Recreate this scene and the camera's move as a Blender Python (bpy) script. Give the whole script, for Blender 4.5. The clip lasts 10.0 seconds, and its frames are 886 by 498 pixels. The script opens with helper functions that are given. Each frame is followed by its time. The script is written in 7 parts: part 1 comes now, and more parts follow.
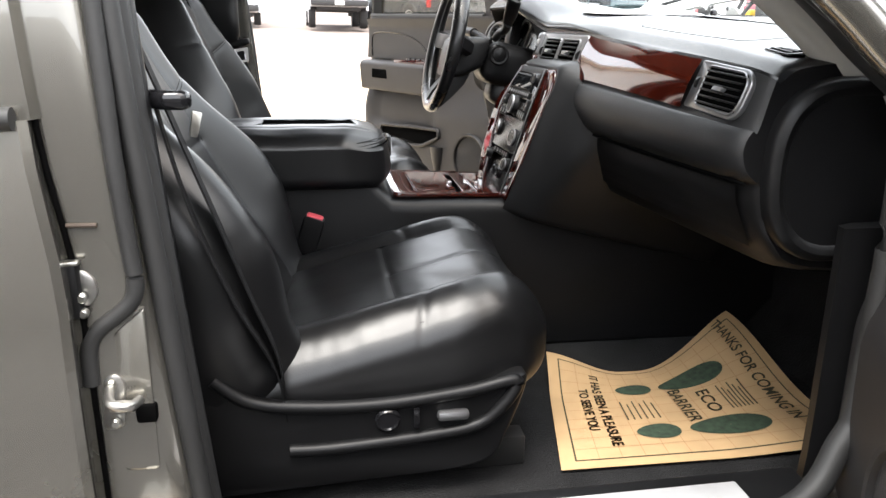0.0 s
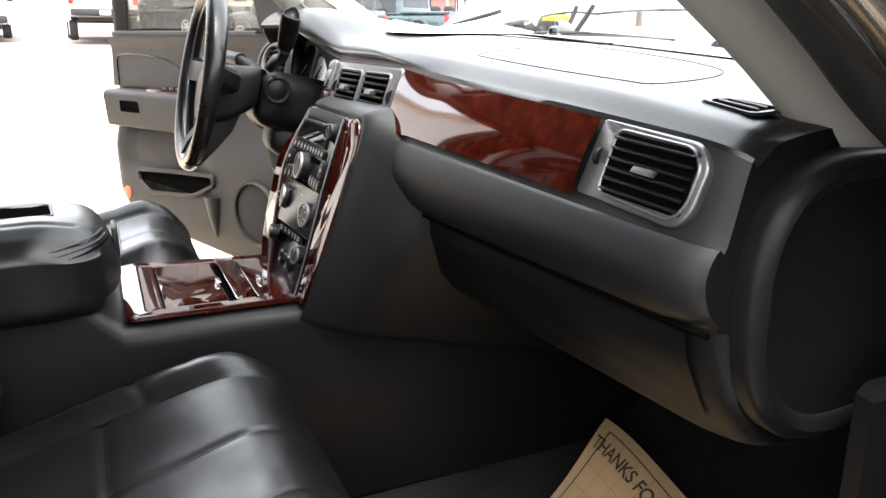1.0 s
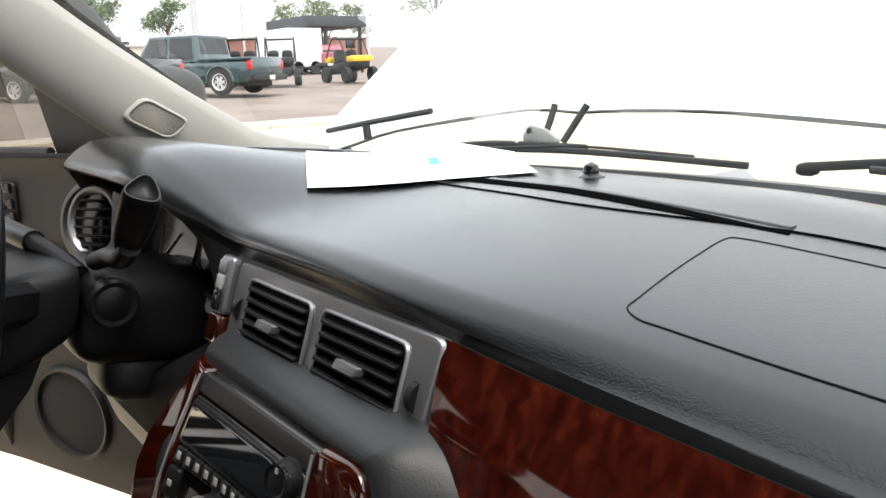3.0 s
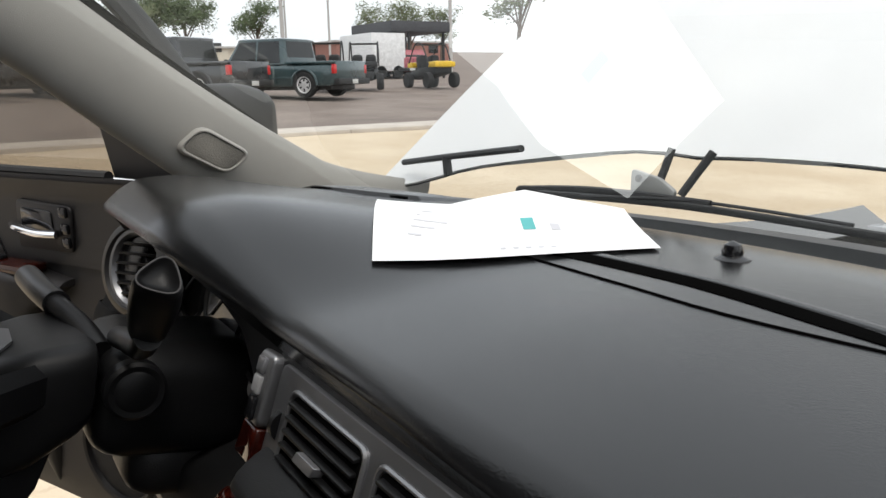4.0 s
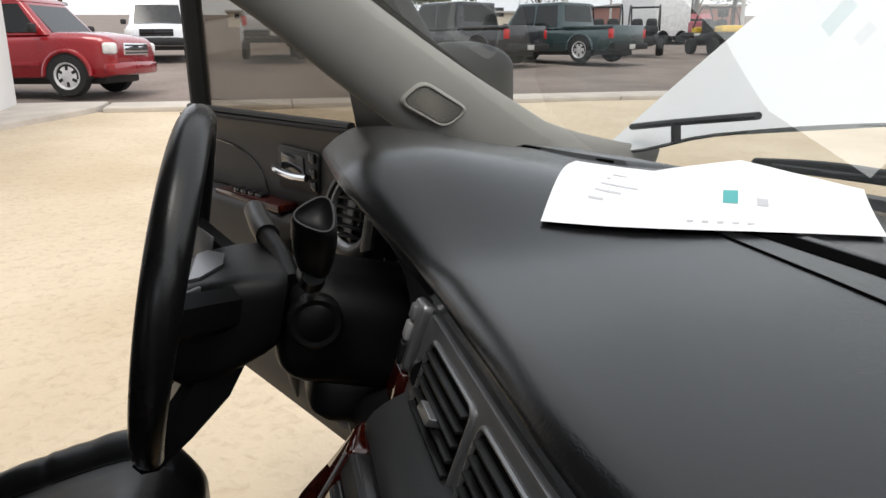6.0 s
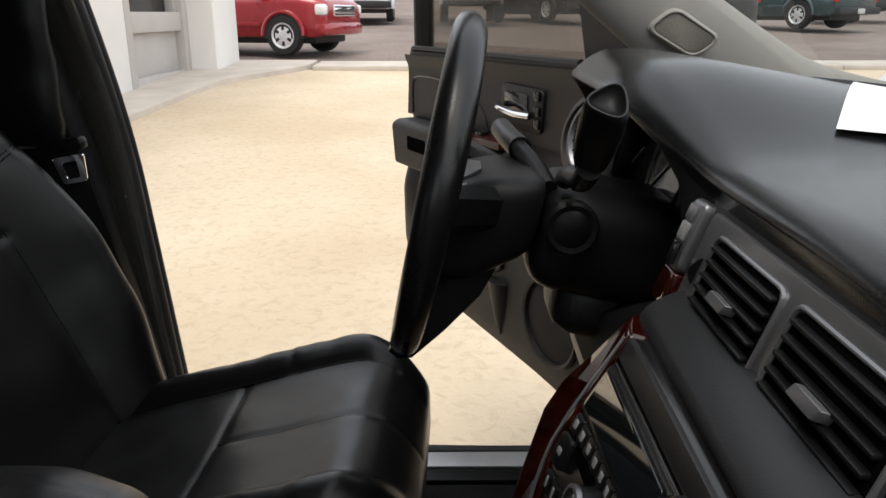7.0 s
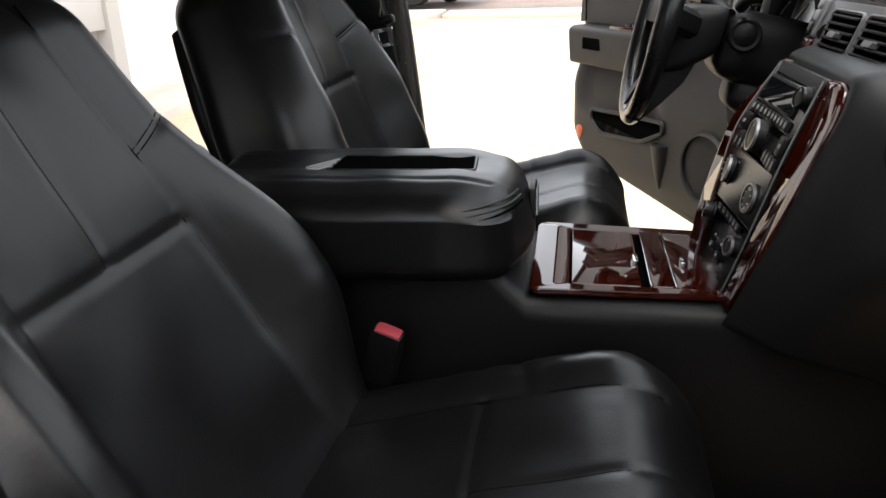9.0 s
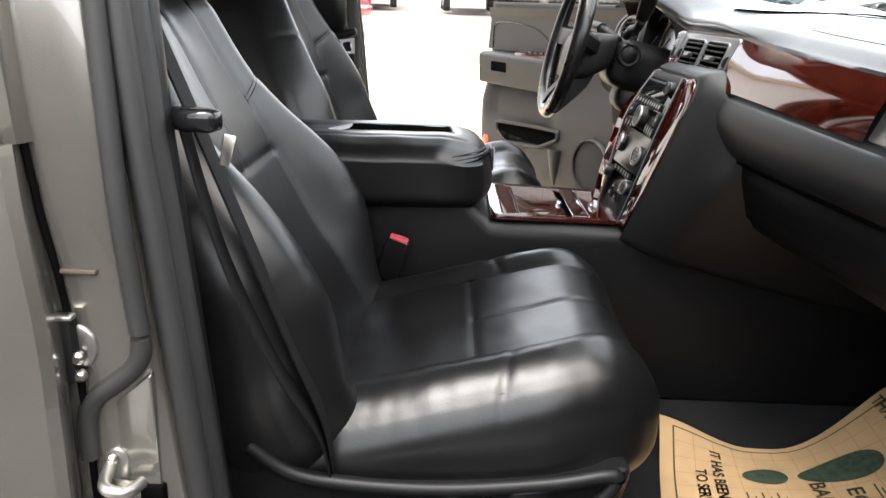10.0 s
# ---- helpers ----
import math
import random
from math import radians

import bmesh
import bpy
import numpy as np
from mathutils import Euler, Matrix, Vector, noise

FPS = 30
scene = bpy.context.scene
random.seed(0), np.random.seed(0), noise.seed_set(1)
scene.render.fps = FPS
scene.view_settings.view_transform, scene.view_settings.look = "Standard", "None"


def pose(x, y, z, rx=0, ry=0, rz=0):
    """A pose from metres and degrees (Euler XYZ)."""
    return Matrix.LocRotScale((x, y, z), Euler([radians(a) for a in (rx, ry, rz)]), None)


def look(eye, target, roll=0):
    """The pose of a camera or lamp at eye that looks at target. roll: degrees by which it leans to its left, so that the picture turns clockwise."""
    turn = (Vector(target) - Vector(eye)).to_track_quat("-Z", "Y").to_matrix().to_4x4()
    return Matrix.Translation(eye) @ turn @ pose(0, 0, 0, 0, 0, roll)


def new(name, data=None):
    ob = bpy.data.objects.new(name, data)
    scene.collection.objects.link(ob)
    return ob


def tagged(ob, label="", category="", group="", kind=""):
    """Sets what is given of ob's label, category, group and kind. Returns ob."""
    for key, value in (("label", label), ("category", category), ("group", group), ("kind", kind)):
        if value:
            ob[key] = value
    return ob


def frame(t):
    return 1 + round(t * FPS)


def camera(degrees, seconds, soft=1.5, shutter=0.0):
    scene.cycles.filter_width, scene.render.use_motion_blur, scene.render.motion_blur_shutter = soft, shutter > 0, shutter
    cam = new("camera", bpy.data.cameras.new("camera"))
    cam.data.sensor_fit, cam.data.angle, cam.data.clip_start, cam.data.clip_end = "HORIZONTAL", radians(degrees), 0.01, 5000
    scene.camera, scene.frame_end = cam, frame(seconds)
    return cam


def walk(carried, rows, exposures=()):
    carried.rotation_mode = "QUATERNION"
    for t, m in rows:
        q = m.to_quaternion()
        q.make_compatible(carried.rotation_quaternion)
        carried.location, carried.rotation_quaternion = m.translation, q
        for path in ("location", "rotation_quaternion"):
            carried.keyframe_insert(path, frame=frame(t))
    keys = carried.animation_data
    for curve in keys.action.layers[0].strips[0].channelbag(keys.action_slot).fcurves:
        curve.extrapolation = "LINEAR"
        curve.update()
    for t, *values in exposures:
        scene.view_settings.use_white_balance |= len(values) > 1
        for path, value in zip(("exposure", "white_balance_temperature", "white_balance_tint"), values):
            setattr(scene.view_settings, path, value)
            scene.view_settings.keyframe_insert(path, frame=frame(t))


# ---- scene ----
cam = camera(61.1, 10.0, soft=1.5)
PATH = [
    (0, (-0.527, -1.639, 1.302), (-0.218, 0.251, 0.725), 0.3),
    (0.5, (-0.451, -1.374, 1.336), (0.07, 0.494, 0.847), 2.6),
    (1, (-0.384, -1.138, 1.33), (0.414, 0.609, 0.77), -0.5),
    (1.5, (-0.351, -0.963, 1.366), (0.697, 0.628, 0.758), -3.9),
    (2, (-0.262, -0.757, 1.379), (0.748, 0.899, 0.892), -2.8),
    (2.5, (-0.25, -0.609, 1.406), (0.926, 0.937, 0.931), -1.8),
    (3, (-0.263, -0.491, 1.448), (0.95, 1.024, 0.965), -3.0),
    (3.2, (-0.254, -0.449, 1.459), (0.943, 1.088, 1.007), -2.4),
    (4.3, (-0.138, -0.338, 1.485), (0.832, 1.35, 1.031), -1.7),
    (4.5, (-0.122, -0.339, 1.486), (0.766, 1.4, 1.057), -1.2),
    (5, (-0.088, -0.342, 1.479), (0.565, 1.484, 0.988), -0.3),
    (5.2, (-0.082, -0.337, 1.477), (0.554, 1.493, 0.978), -0.5),
    (6.3, (-0.11, -0.365, 1.456), (0.177, 1.538, 0.912), -1.6),
    (6.5, (-0.127, -0.364, 1.441), (0.066, 1.545, 0.878), -1.5),
    (7, (-0.169, -0.373, 1.417), (-0.22, 1.535, 0.819), -1.2),
    (7.5, (-0.212, -0.44, 1.394), (-0.466, 1.469, 0.853), -3.5),
    (8, (-0.262, -0.605, 1.369), (-0.509, 1.255, 0.678), -3.2),
    (8.5, (-0.284, -0.778, 1.348), (-0.576, 1.066, 0.631), -3.0),
    (9, (-0.324, -0.97, 1.34), (-0.668, 0.873, 0.646), -2.9),
    (9.5, (-0.422, -1.218, 1.319), (-0.528, 0.664, 0.651), -1.5),
    (10, (-0.462, -1.422, 1.322), (-0.471, 0.48, 0.703), 1.3),
]
walk(cam, [(t, look(eye, target, roll)) for t, eye, target, roll in PATH],
     exposures=((0, 2.40), (0.5, 2.54), (1.0, 2.56), (1.5, 2.41), (2.0, 2.11), (2.5, 1.78), (3.0, 1.42), (3.2, 1.12), (4.3, 0.3), (6.5, 0.2), (7.0, 0.31), (7.5, 0.37), (8.0, 0.54), (8.5, 0.88), (9.0, 1.25), (9.5, 1.80), (10.0, 2.42)))

# ---- light: hazy overcast daylight ----
world = bpy.data.worlds.new("world")
scene.world = world
world.use_nodes = True
wn = world.node_tree.nodes
sky = wn.new("ShaderNodeTexSky")
sky.sky_type, sky.sun_disc = "NISHITA", False
sky.sun_elevation, sky.sun_rotation = radians(58), radians(150)
sky.air_density, sky.dust_density, sky.ozone_density = 1.0, 6.0, 0.6
mixw = wn.new("ShaderNodeMixRGB")
mixw.inputs[0].default_value = 0.75
mixw.inputs[2].default_value = (11.0, 11.3, 11.8, 1)
world.node_tree.links.new(sky.outputs[0], mixw.inputs[1])
world.node_tree.links.new(mixw.outputs[0], wn["Background"].inputs[0])
wn["Background"].inputs[1].default_value = 0.12
sun = new("sun", bpy.data.lights.new("sun", "SUN"))
sun.data.energy, sun.data.angle, sun.data.color = 1.2, radians(25), (1.0, 0.95, 0.88)
sun.matrix_world = look((0, 0, 20), (5, 8, 0))

# ---- materials ----
def nodes_of(name):
    m = bpy.data.materials.new(name)
    m.use_nodes = True
    return m, m.node_tree.nodes, m.node_tree.links, m.node_tree.nodes["Principled BSDF"]


def mat(name, color, rough=0.5, metal=0.0, grain=0.0, grain_size=0.002, vary=0.15, vary_size=0.12, coat=0.0, spec=0.5, wear=0.0, sheen=0.0):
    """A surface with blotches at one scale, grain relief at another, and roughness that follows both."""
    m, n, l, p = nodes_of(name)
    co = n.new("ShaderNodeTexCoord")
    big = n.new("ShaderNodeTexNoise")
    big.inputs["Scale"].default_value, big.inputs["Detail"].default_value = 1.0 / vary_size, 5
    l.new(co.outputs["Object"], big.inputs["Vector"])
    ramp = n.new("ShaderNodeMapRange")
    ramp.inputs["From Min"].default_value, ramp.inputs["From Max"].default_value = 0.3, 0.7
    ramp.inputs["To Min"].default_value, ramp.inputs["To Max"].default_value = 1 - vary, 1 + vary
    l.new(big.outputs["Fac"], ramp.inputs["Value"])
    mul = n.new("ShaderNodeMixRGB")
    mul.blend_type = "MULTIPLY"
    mul.inputs[0].default_value = 1
    mul.inputs[1].default_value = (*color, 1)
    l.new(ramp.outputs[0], mul.inputs[2])
    l.new(mul.outputs[0], p.inputs["Base Color"])
    p.inputs["Metallic"].default_value = metal
    p.inputs["Coat Weight"].default_value = coat
    p.inputs["Coat Roughness"].default_value = 0.04
    p.inputs["Specular IOR Level"].default_value = spec
    p.inputs["Sheen Weight"].default_value = sheen
    small = n.new("ShaderNodeTexNoise")
    small.inputs["Scale"].default_value, small.inputs["Detail"].default_value = 1.0 / grain_size, 3
    l.new(co.outputs["Object"], small.inputs["Vector"])
    rr = n.new("ShaderNodeMapRange")
    rr.inputs["To Min"].default_value, rr.inputs["To Max"].default_value = max(rough - 0.08, 0.02), min(rough + 0.08, 1)
    l.new(big.outputs["Fac"], rr.inputs["Value"])
    l.new(rr.outputs[0], p.inputs["Roughness"])
    if grain:
        b = n.new("ShaderNodeBump")
        b.inputs["Strength"].default_value, b.inputs["Distance"].default_value = grain, grain_size * 0.6
        l.new(small.outputs["Fac"], b.inputs["Height"])
        l.new(b.outputs[0], p.inputs["Normal"])
    return m


def leather_mat(name, color, rough, crease=0.35):
    m = mat(name, color, rough, grain=0.0, vary=0.25, vary_size=0.15)
    n, l = m.node_tree.nodes, m.node_tree.links
    p = n["Principled BSDF"]
    co = n.new("ShaderNodeTexCoord")
    v = n.new("ShaderNodeTexVoronoi")
    v.inputs["Scale"].default_value = 420
    l.new(co.outputs["Object"], v.inputs["Vector"])
    w = n.new("ShaderNodeTexNoise")
    w.inputs["Scale"].default_value, w.inputs["Detail"].default_value, w.inputs["Distortion"].default_value = 16, 6, 1.2
    l.new(co.outputs["Object"], w.inputs["Vector"])
    b1 = n.new("ShaderNodeBump")
    b1.inputs["Strength"].default_value, b1.inputs["Distance"].default_value = 0.06, 0.001
    l.new(v.outputs["Distance"], b1.inputs["Height"])
    b2 = n.new("ShaderNodeBump")
    b2.inputs["Strength"].default_value, b2.inputs["Distance"].default_value = crease, 0.004
    l.new(w.outputs["Fac"], b2.inputs["Height"])
    l.new(b1.outputs[0], b2.inputs["Normal"])
    l.new(b2.outputs[0], p.inputs["Normal"])
    p.inputs["Specular IOR Level"].default_value = 0.43
    return m


def wood_mat(name):
    m, n, l, p = nodes_of(name)
    co = n.new("ShaderNodeTexCoord")
    mp = n.new("ShaderNodeMapping")
    mp.inputs["Scale"].default_value = (1, 1.5, 0.8)
    l.new(co.outputs["Object"], mp.inputs["Vector"])
    a = n.new("ShaderNodeTexNoise")
    a.inputs["Scale"].default_value, a.inputs["Detail"].default_value, a.inputs["Distortion"].default_value = 78, 8, 0.35
    l.new(mp.outputs[0], a.inputs["Vector"])
    r = n.new("ShaderNodeValToRGB")
    e = r.color_ramp.elements
    e[0].position, e[0].color = 0.28, (0.0105, 0.0014, 0.0010, 1)
    e[1].position, e[1].color = 0.76, (0.060, 0.0088, 0.0036, 1)
    mid = r.color_ramp.elements.new(0.52)
    mid.color = (0.027, 0.0034, 0.0017, 1)
    l.new(a.outputs["Fac"], r.inputs["Fac"])
    k = n.new("ShaderNodeTexVoronoi")
    k.inputs["Scale"].default_value = 60
    l.new(mp.outputs[0], k.inputs["Vector"])
    kr = n.new("ShaderNodeMapRange")
    kr.inputs["From Min"].default_value, kr.inputs["From Max"].default_value = 0.0, 0.35
    kr.inputs["To Min"].default_value, kr.inputs["To Max"].default_value = 0.72, 1
    l.new(k.outputs["Distance"], kr.inputs["Value"])
    mul = n.new("ShaderNodeMixRGB")
    mul.blend_type, mul.inputs[0].default_value = "MULTIPLY", 1
    l.new(r.outputs[0], mul.inputs[1])
    l.new(kr.outputs[0], mul.inputs[2])
    l.new(mul.outputs[0], p.inputs["Base Color"])
    p.inputs["Roughness"].default_value = 0.3
    p.inputs["Coat Weight"].default_value, p.inputs["Coat Roughness"].default_value = 1.0, 0.045
    p.inputs["Coat IOR"].default_value = 1.6
    p.inputs["Specular IOR Level"].default_value = 0.0
    return m


def ground_mat(name, c1, c2, c3, speck=0.3):
    m, n, l, p = nodes_of(name)
    co = n.new("ShaderNodeTexCoord")
    out = None
    a = n.new("ShaderNodeTexNoise")
    a.inputs["Scale"].default_value, a.inputs["Detail"].default_value = 0.6, 8
    b = n.new("ShaderNodeTexNoise")
    b.inputs["Scale"].default_value, b.inputs["Detail"].default_value, b.inputs["Distortion"].default_value = 17, 9, 0.6
    l.new(co.outputs["Object"], a.inputs["Vector"])
    l.new(co.outputs["Object"], b.inputs["Vector"])
    r = n.new("ShaderNodeValToRGB")
    r.color_ramp.elements[0].position, r.color_ramp.elements[0].color = 0.35, (*c1, 1)
    r.color_ramp.elements[1].position, r.color_ramp.elements[1].color = 0.68, (*c2, 1)
    l.new(a.outputs["Fac"], r.inputs["Fac"])
    r2 = n.new("ShaderNodeMapRange")
    r2.inputs["From Min"].default_value, r2.inputs["From Max"].default_value = 0.5, 0.72
    r2.inputs["To Min"].default_value, r2.inputs["To Max"].default_value = 0, speck
    l.new(b.outputs["Fac"], r2.inputs["Value"])
    mx = n.new("ShaderNodeMixRGB")
    l.new(r2.outputs[0], mx.inputs[0])
    l.new(r.outputs[0], mx.inputs[1])
    mx.inputs[2].default_value = (*c3, 1)
    l.new(mx.outputs[0], p.inputs["Base Color"])
    p.inputs["Roughness"].default_value = 0.95
    p.inputs["Specular IOR Level"].default_value = 0.15
    bp = n.new("ShaderNodeBump")
    bp.inputs["Strength"].default_value, bp.inputs["Distance"].default_value = 0.6, 0.02
    l.new(b.outputs["Fac"], bp.inputs["Height"])
    l.new(bp.outputs[0], p.inputs["Normal"])
    return m


def glass_mat(name, tint, alpha_clear=0.9):
    """A thin pane: it lets the view through with its tint and mirrors by Fresnel."""
    m = bpy.data.materials.new(name)
    m.use_nodes = True
    n, l = m.node_tree.nodes, m.node_tree.links
    n.clear()
    o = n.new("ShaderNodeOutputMaterial")
    t = n.new("ShaderNodeBsdfTransparent")
    t.inputs[0].default_value = (*tint, 1)
    g = n.new("ShaderNodeBsdfGlossy")
    g.inputs["Roughness"].default_value = 0.01
    g.inputs["Color"].default_value = (0.9, 0.93, 0.92, 1)
    f = n.new("ShaderNodeLayerWeight")
    f.inputs[0].default_value = 0.5
    p5 = n.new("ShaderNodeMath")
    p5.operation, p5.inputs[1].default_value = "POWER", 5.0
    l.new(f.outputs["Facing"], p5.inputs[0])
    ma = n.new("ShaderNodeMath")
    ma.operation, ma.inputs[1].default_value, ma.inputs[2].default_value = "MULTIPLY_ADD", 0.92, 0.08
    l.new(p5.outputs[0], ma.inputs[0])
    mx = n.new("ShaderNodeMixShader")
    l.new(ma.outputs[0], mx.inputs[0])
    l.new(t.outputs[0], mx.inputs[1])
    l.new(g.outputs[0], mx.inputs[2])
    l.new(mx.outputs[0], o.inputs[0])
    return m


LEATHER = leather_mat("black_leather", (0.0048, 0.0048, 0.0052), 0.33, 0.09)
LEATHER_SIDE = leather_mat("black_vinyl", (0.006, 0.006, 0.006), 0.42, 0.1)
STITCH = mat("dark_stitching", (0.04, 0.04, 0.042), 0.7)
DASH = mat("charcoal_soft_dash", (0.0046, 0.0048, 0.0052), 0.5, spec=0.0, grain=0.17, grain_size=0.0016, vary=0.10, vary_size=0.3, coat=1.0)
DASH.node_tree.nodes["Principled BSDF"].inputs["Coat Roughness"].default_value = 0.24
DASH.node_tree.nodes["Principled BSDF"].inputs["Coat IOR"].default_value = 1.52
DASH.node_tree.nodes["Principled BSDF"].inputs["Sheen Weight"].default_value = 0.0
DASH.node_tree.links.new(DASH.node_tree.nodes["Principled BSDF"].inputs["Normal"].links[0].from_socket, DASH.node_tree.nodes["Principled BSDF"].inputs["Coat Normal"])
KNEE = mat("black_matte_knee_panel", (0.009, 0.009, 0.0095), 0.85, spec=0.1, grain=0.2, grain_size=0.002)
DASH_FACE = mat("charcoal_matte_dash_face", (0.0088, 0.0091, 0.0099), 0.47, spec=0.45, grain=0.16, grain_size=0.0015, vary=0.10, vary_size=0.3)
PLASTIC = mat("black_grained_plastic", (0.0065, 0.0065, 0.0069), 0.40, grain=0.18, grain_size=0.0013, vary=0.15, spec=0.22)
GLOSSBLACK = mat("gloss_black_plastic", (0.008, 0.008, 0.009), 0.12, vary=0.05)
CARPET = mat("black_carpet", (0.013, 0.013, 0.0135), 0.95, grain=1.0, grain_size=0.004, vary=0.3, vary_size=0.08, spec=0.05, sheen=0.05)
# Near-black without gloss: seams and edges, and the shade in openings, as colour.
VOID = mat("black_shade_and_lines", (0.003, 0.003, 0.003), 0.95, spec=0.0)
RUBBER = mat("black_rubber", (0.014, 0.014, 0.014), 0.6, grain=0.15, vary=0.2)
WOOD = wood_mat("glossy_burl_wood")
TAB = mat("dark_satin_grey", (0.25, 0.25, 0.26), 0.32, metal=0.6, vary=0.06)
SILVER = mat("satin_silver_trim", (0.26, 0.26, 0.268), 0.36, metal=0.85, vary=0.06)
CHROME = mat("chrome", (0.8, 0.8, 0.82), 0.08, metal=1.0, vary=0.03)
STEEL = mat("zinc_steel", (0.55, 0.54, 0.50), 0.3, metal=1.0, vary=0.2, vary_size=0.02)
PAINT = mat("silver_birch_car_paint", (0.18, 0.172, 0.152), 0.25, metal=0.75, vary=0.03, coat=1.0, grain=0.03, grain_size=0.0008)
GREY = mat("dark_grey_door_plastic", (0.0104, 0.0092, 0.0096), 0.6, grain=0.25, grain_size=0.0016, vary=0.1)
GREYDARK = mat("charcoal_door_plastic", (0.0088, 0.0080, 0.0085), 0.52, grain=0.25, grain_size=0.0016, vary=0.1)
PILLAR = mat("warm_grey_pillar_trim", (0.295, 0.285, 0.262), 0.75, grain=0.3, grain_size=0.0012, vary=0.06)
HEADLINER = mat("grey_headliner_cloth", (0.06, 0.056, 0.051), 0.95, grain=0.4, grain_size=0.002)
BELT = mat("black_belt_webbing", (0.005, 0.005, 0.0055), 0.75, spec=0.15, grain=0.5, grain_size=0.0018)
RED = mat("red_plastic", (0.42, 0.055, 0.07), 0.35)
REFLECTOR = mat("orange_red_reflector", (0.55, 0.10, 0.04), 0.25)
SAND = ground_mat("tan_decomposed_granite", (0.54, 0.44, 0.31), (0.66, 0.56, 0.42), (0.38, 0.29, 0.20), 0.4)
LOT = ground_mat("grey_brown_gravel_lot", (0.20, 0.165, 0.145), (0.28, 0.235, 0.205), (0.11, 0.085, 0.075), 0.6)
CONCRETE = mat("pale_concrete", (0.52, 0.47, 0.41), 0.9, grain=0.4, grain_size=0.01, vary=0.12, vary_size=0.5)
STUCCO = mat("white_stucco", (0.78, 0.77, 0.75), 0.9, grain=0.5, grain_size=0.01, vary=0.05, vary_size=1.0)
TRIMGREY = mat("grey_painted_wood", (0.46, 0.44, 0.42), 0.7, grain=0.2, grain_size=0.01, vary=0.06, vary_size=0.6)
WINDSHIELD = glass_mat("windshield_glass", (0.93, 0.95, 0.94))
SIDEGLASS = glass_mat("tinted_side_glass", (0.60, 0.58, 0.55))
PAPER = mat("white_paper", (0.82, 0.82, 0.82), 0.8, vary=0.02)
KRAFT = mat("kraft_paper", (0.47, 0.312, 0.160), 0.85, vary=0.07, vary_size=0.05, grain=0.1)
GREENINK = mat("dark_green_ink", (0.030, 0.050, 0.030), 0.8, vary=0.45, vary_size=0.012)
INK = mat("dark_printing_ink", (0.045, 0.042, 0.022), 0.8, vary=0.3, vary_size=0.01)
TEAL = mat("teal_ink", (0.10, 0.42, 0.42), 0.8)
PALEINK = mat("pale_grey_ink", (0.55, 0.55, 0.58), 0.8)
WHITEMARK = mat("white_marking", (0.26, 0.26, 0.26), 0.6)


# ---- geometry helpers ----
def group(name, loc, label, category, gname="", kind=""):
    e = new(name)
    e.location = loc
    e.empty_display_size = 0.05
    return tagged(e, label, category, gname, kind)


def attach(ob, parent):
    """Meshes are built in world places; the parent's own place is taken out."""
    ob.parent = parent
    ob.matrix_parent_inverse = Matrix.Translation(parent.location).inverted() if parent.type == "EMPTY" else Matrix.Identity(4)


def part(name, bm, material, parent=None, label="", sharp=38, recalc=True):
    if recalc:
        bmesh.ops.recalc_face_normals(bm, faces=bm.faces[:])
    me = bpy.data.meshes.new(name)
    bm.to_mesh(me)
    bm.free()
    me.shade_smooth()
    me.set_sharp_from_angle(angle=radians(sharp))
    me.materials.append(material)
    ob = new(name, me)
    if parent is not None:
        attach(ob, parent)
    if label:
        ob["label"] = label
    return ob


def thing(name, bm, material, label, category, gname="", kind="", sharp=38):
    return tagged(part(name, bm, material, None, "", sharp), label, category, gname, kind)


def softbox(size, r, n=(6, 6, 6), m=None, warp=None, bm=None):
    """A box with rounded edges, its faces divided, then bent by warp(point) in its own axes and set at m."""
    bm = bm or bmesh.new()
    h = Vector(size) / 2
    r = min(r, min(h) * 0.999)
    seen = {}

    def vert(i, j, k):
        key = (i, j, k)
        if key not in seen:
            p = Vector((-h.x + size[0] * i / n[0], -h.y + size[1] * j / n[1], -h.z + size[2] * k / n[2]))
            for a, (c, cnt) in enumerate(((i, n[0]), (j, n[1]), (k, n[2]))):
                if cnt > 2:
                    # pull the first inner rows to the rounding, so that edges stay crisp
                    t = c / cnt
                    p[a] = -h[a] + size[a] * t
            q = Vector([max(-h[a] + r, min(h[a] - r, p[a])) for a in range(3)])
            d = p - q
            if d.length > 1e-9:
                p = q + d.normalized() * r
            if warp:
                p = Vector(warp(p))
            if m is not None:
                p = m @ p
            seen[key] = bm.verts.new(p)
        return seen[key]

    def face(*c):
        bm.faces.new([vert(*x) for x in c])

    for i in range(n[0]):
        for j in range(n[1]):
            for k in (0, n[2]):
                face((i, j, k), (i + 1, j, k), (i + 1, j + 1, k), (i, j + 1, k))
    for i in range(n[0]):
        for k in range(n[2]):
            for j in (0, n[1]):
                face((i, j, k), (i + 1, j, k), (i + 1, j, k + 1), (i, j, k + 1))
    for j in range(n[1]):
        for k in range(n[2]):
            for i in (0, n[0]):
                face((i, j, k), (i, j + 1, k), (i, j + 1, k + 1), (i, j, k + 1))
    return bm


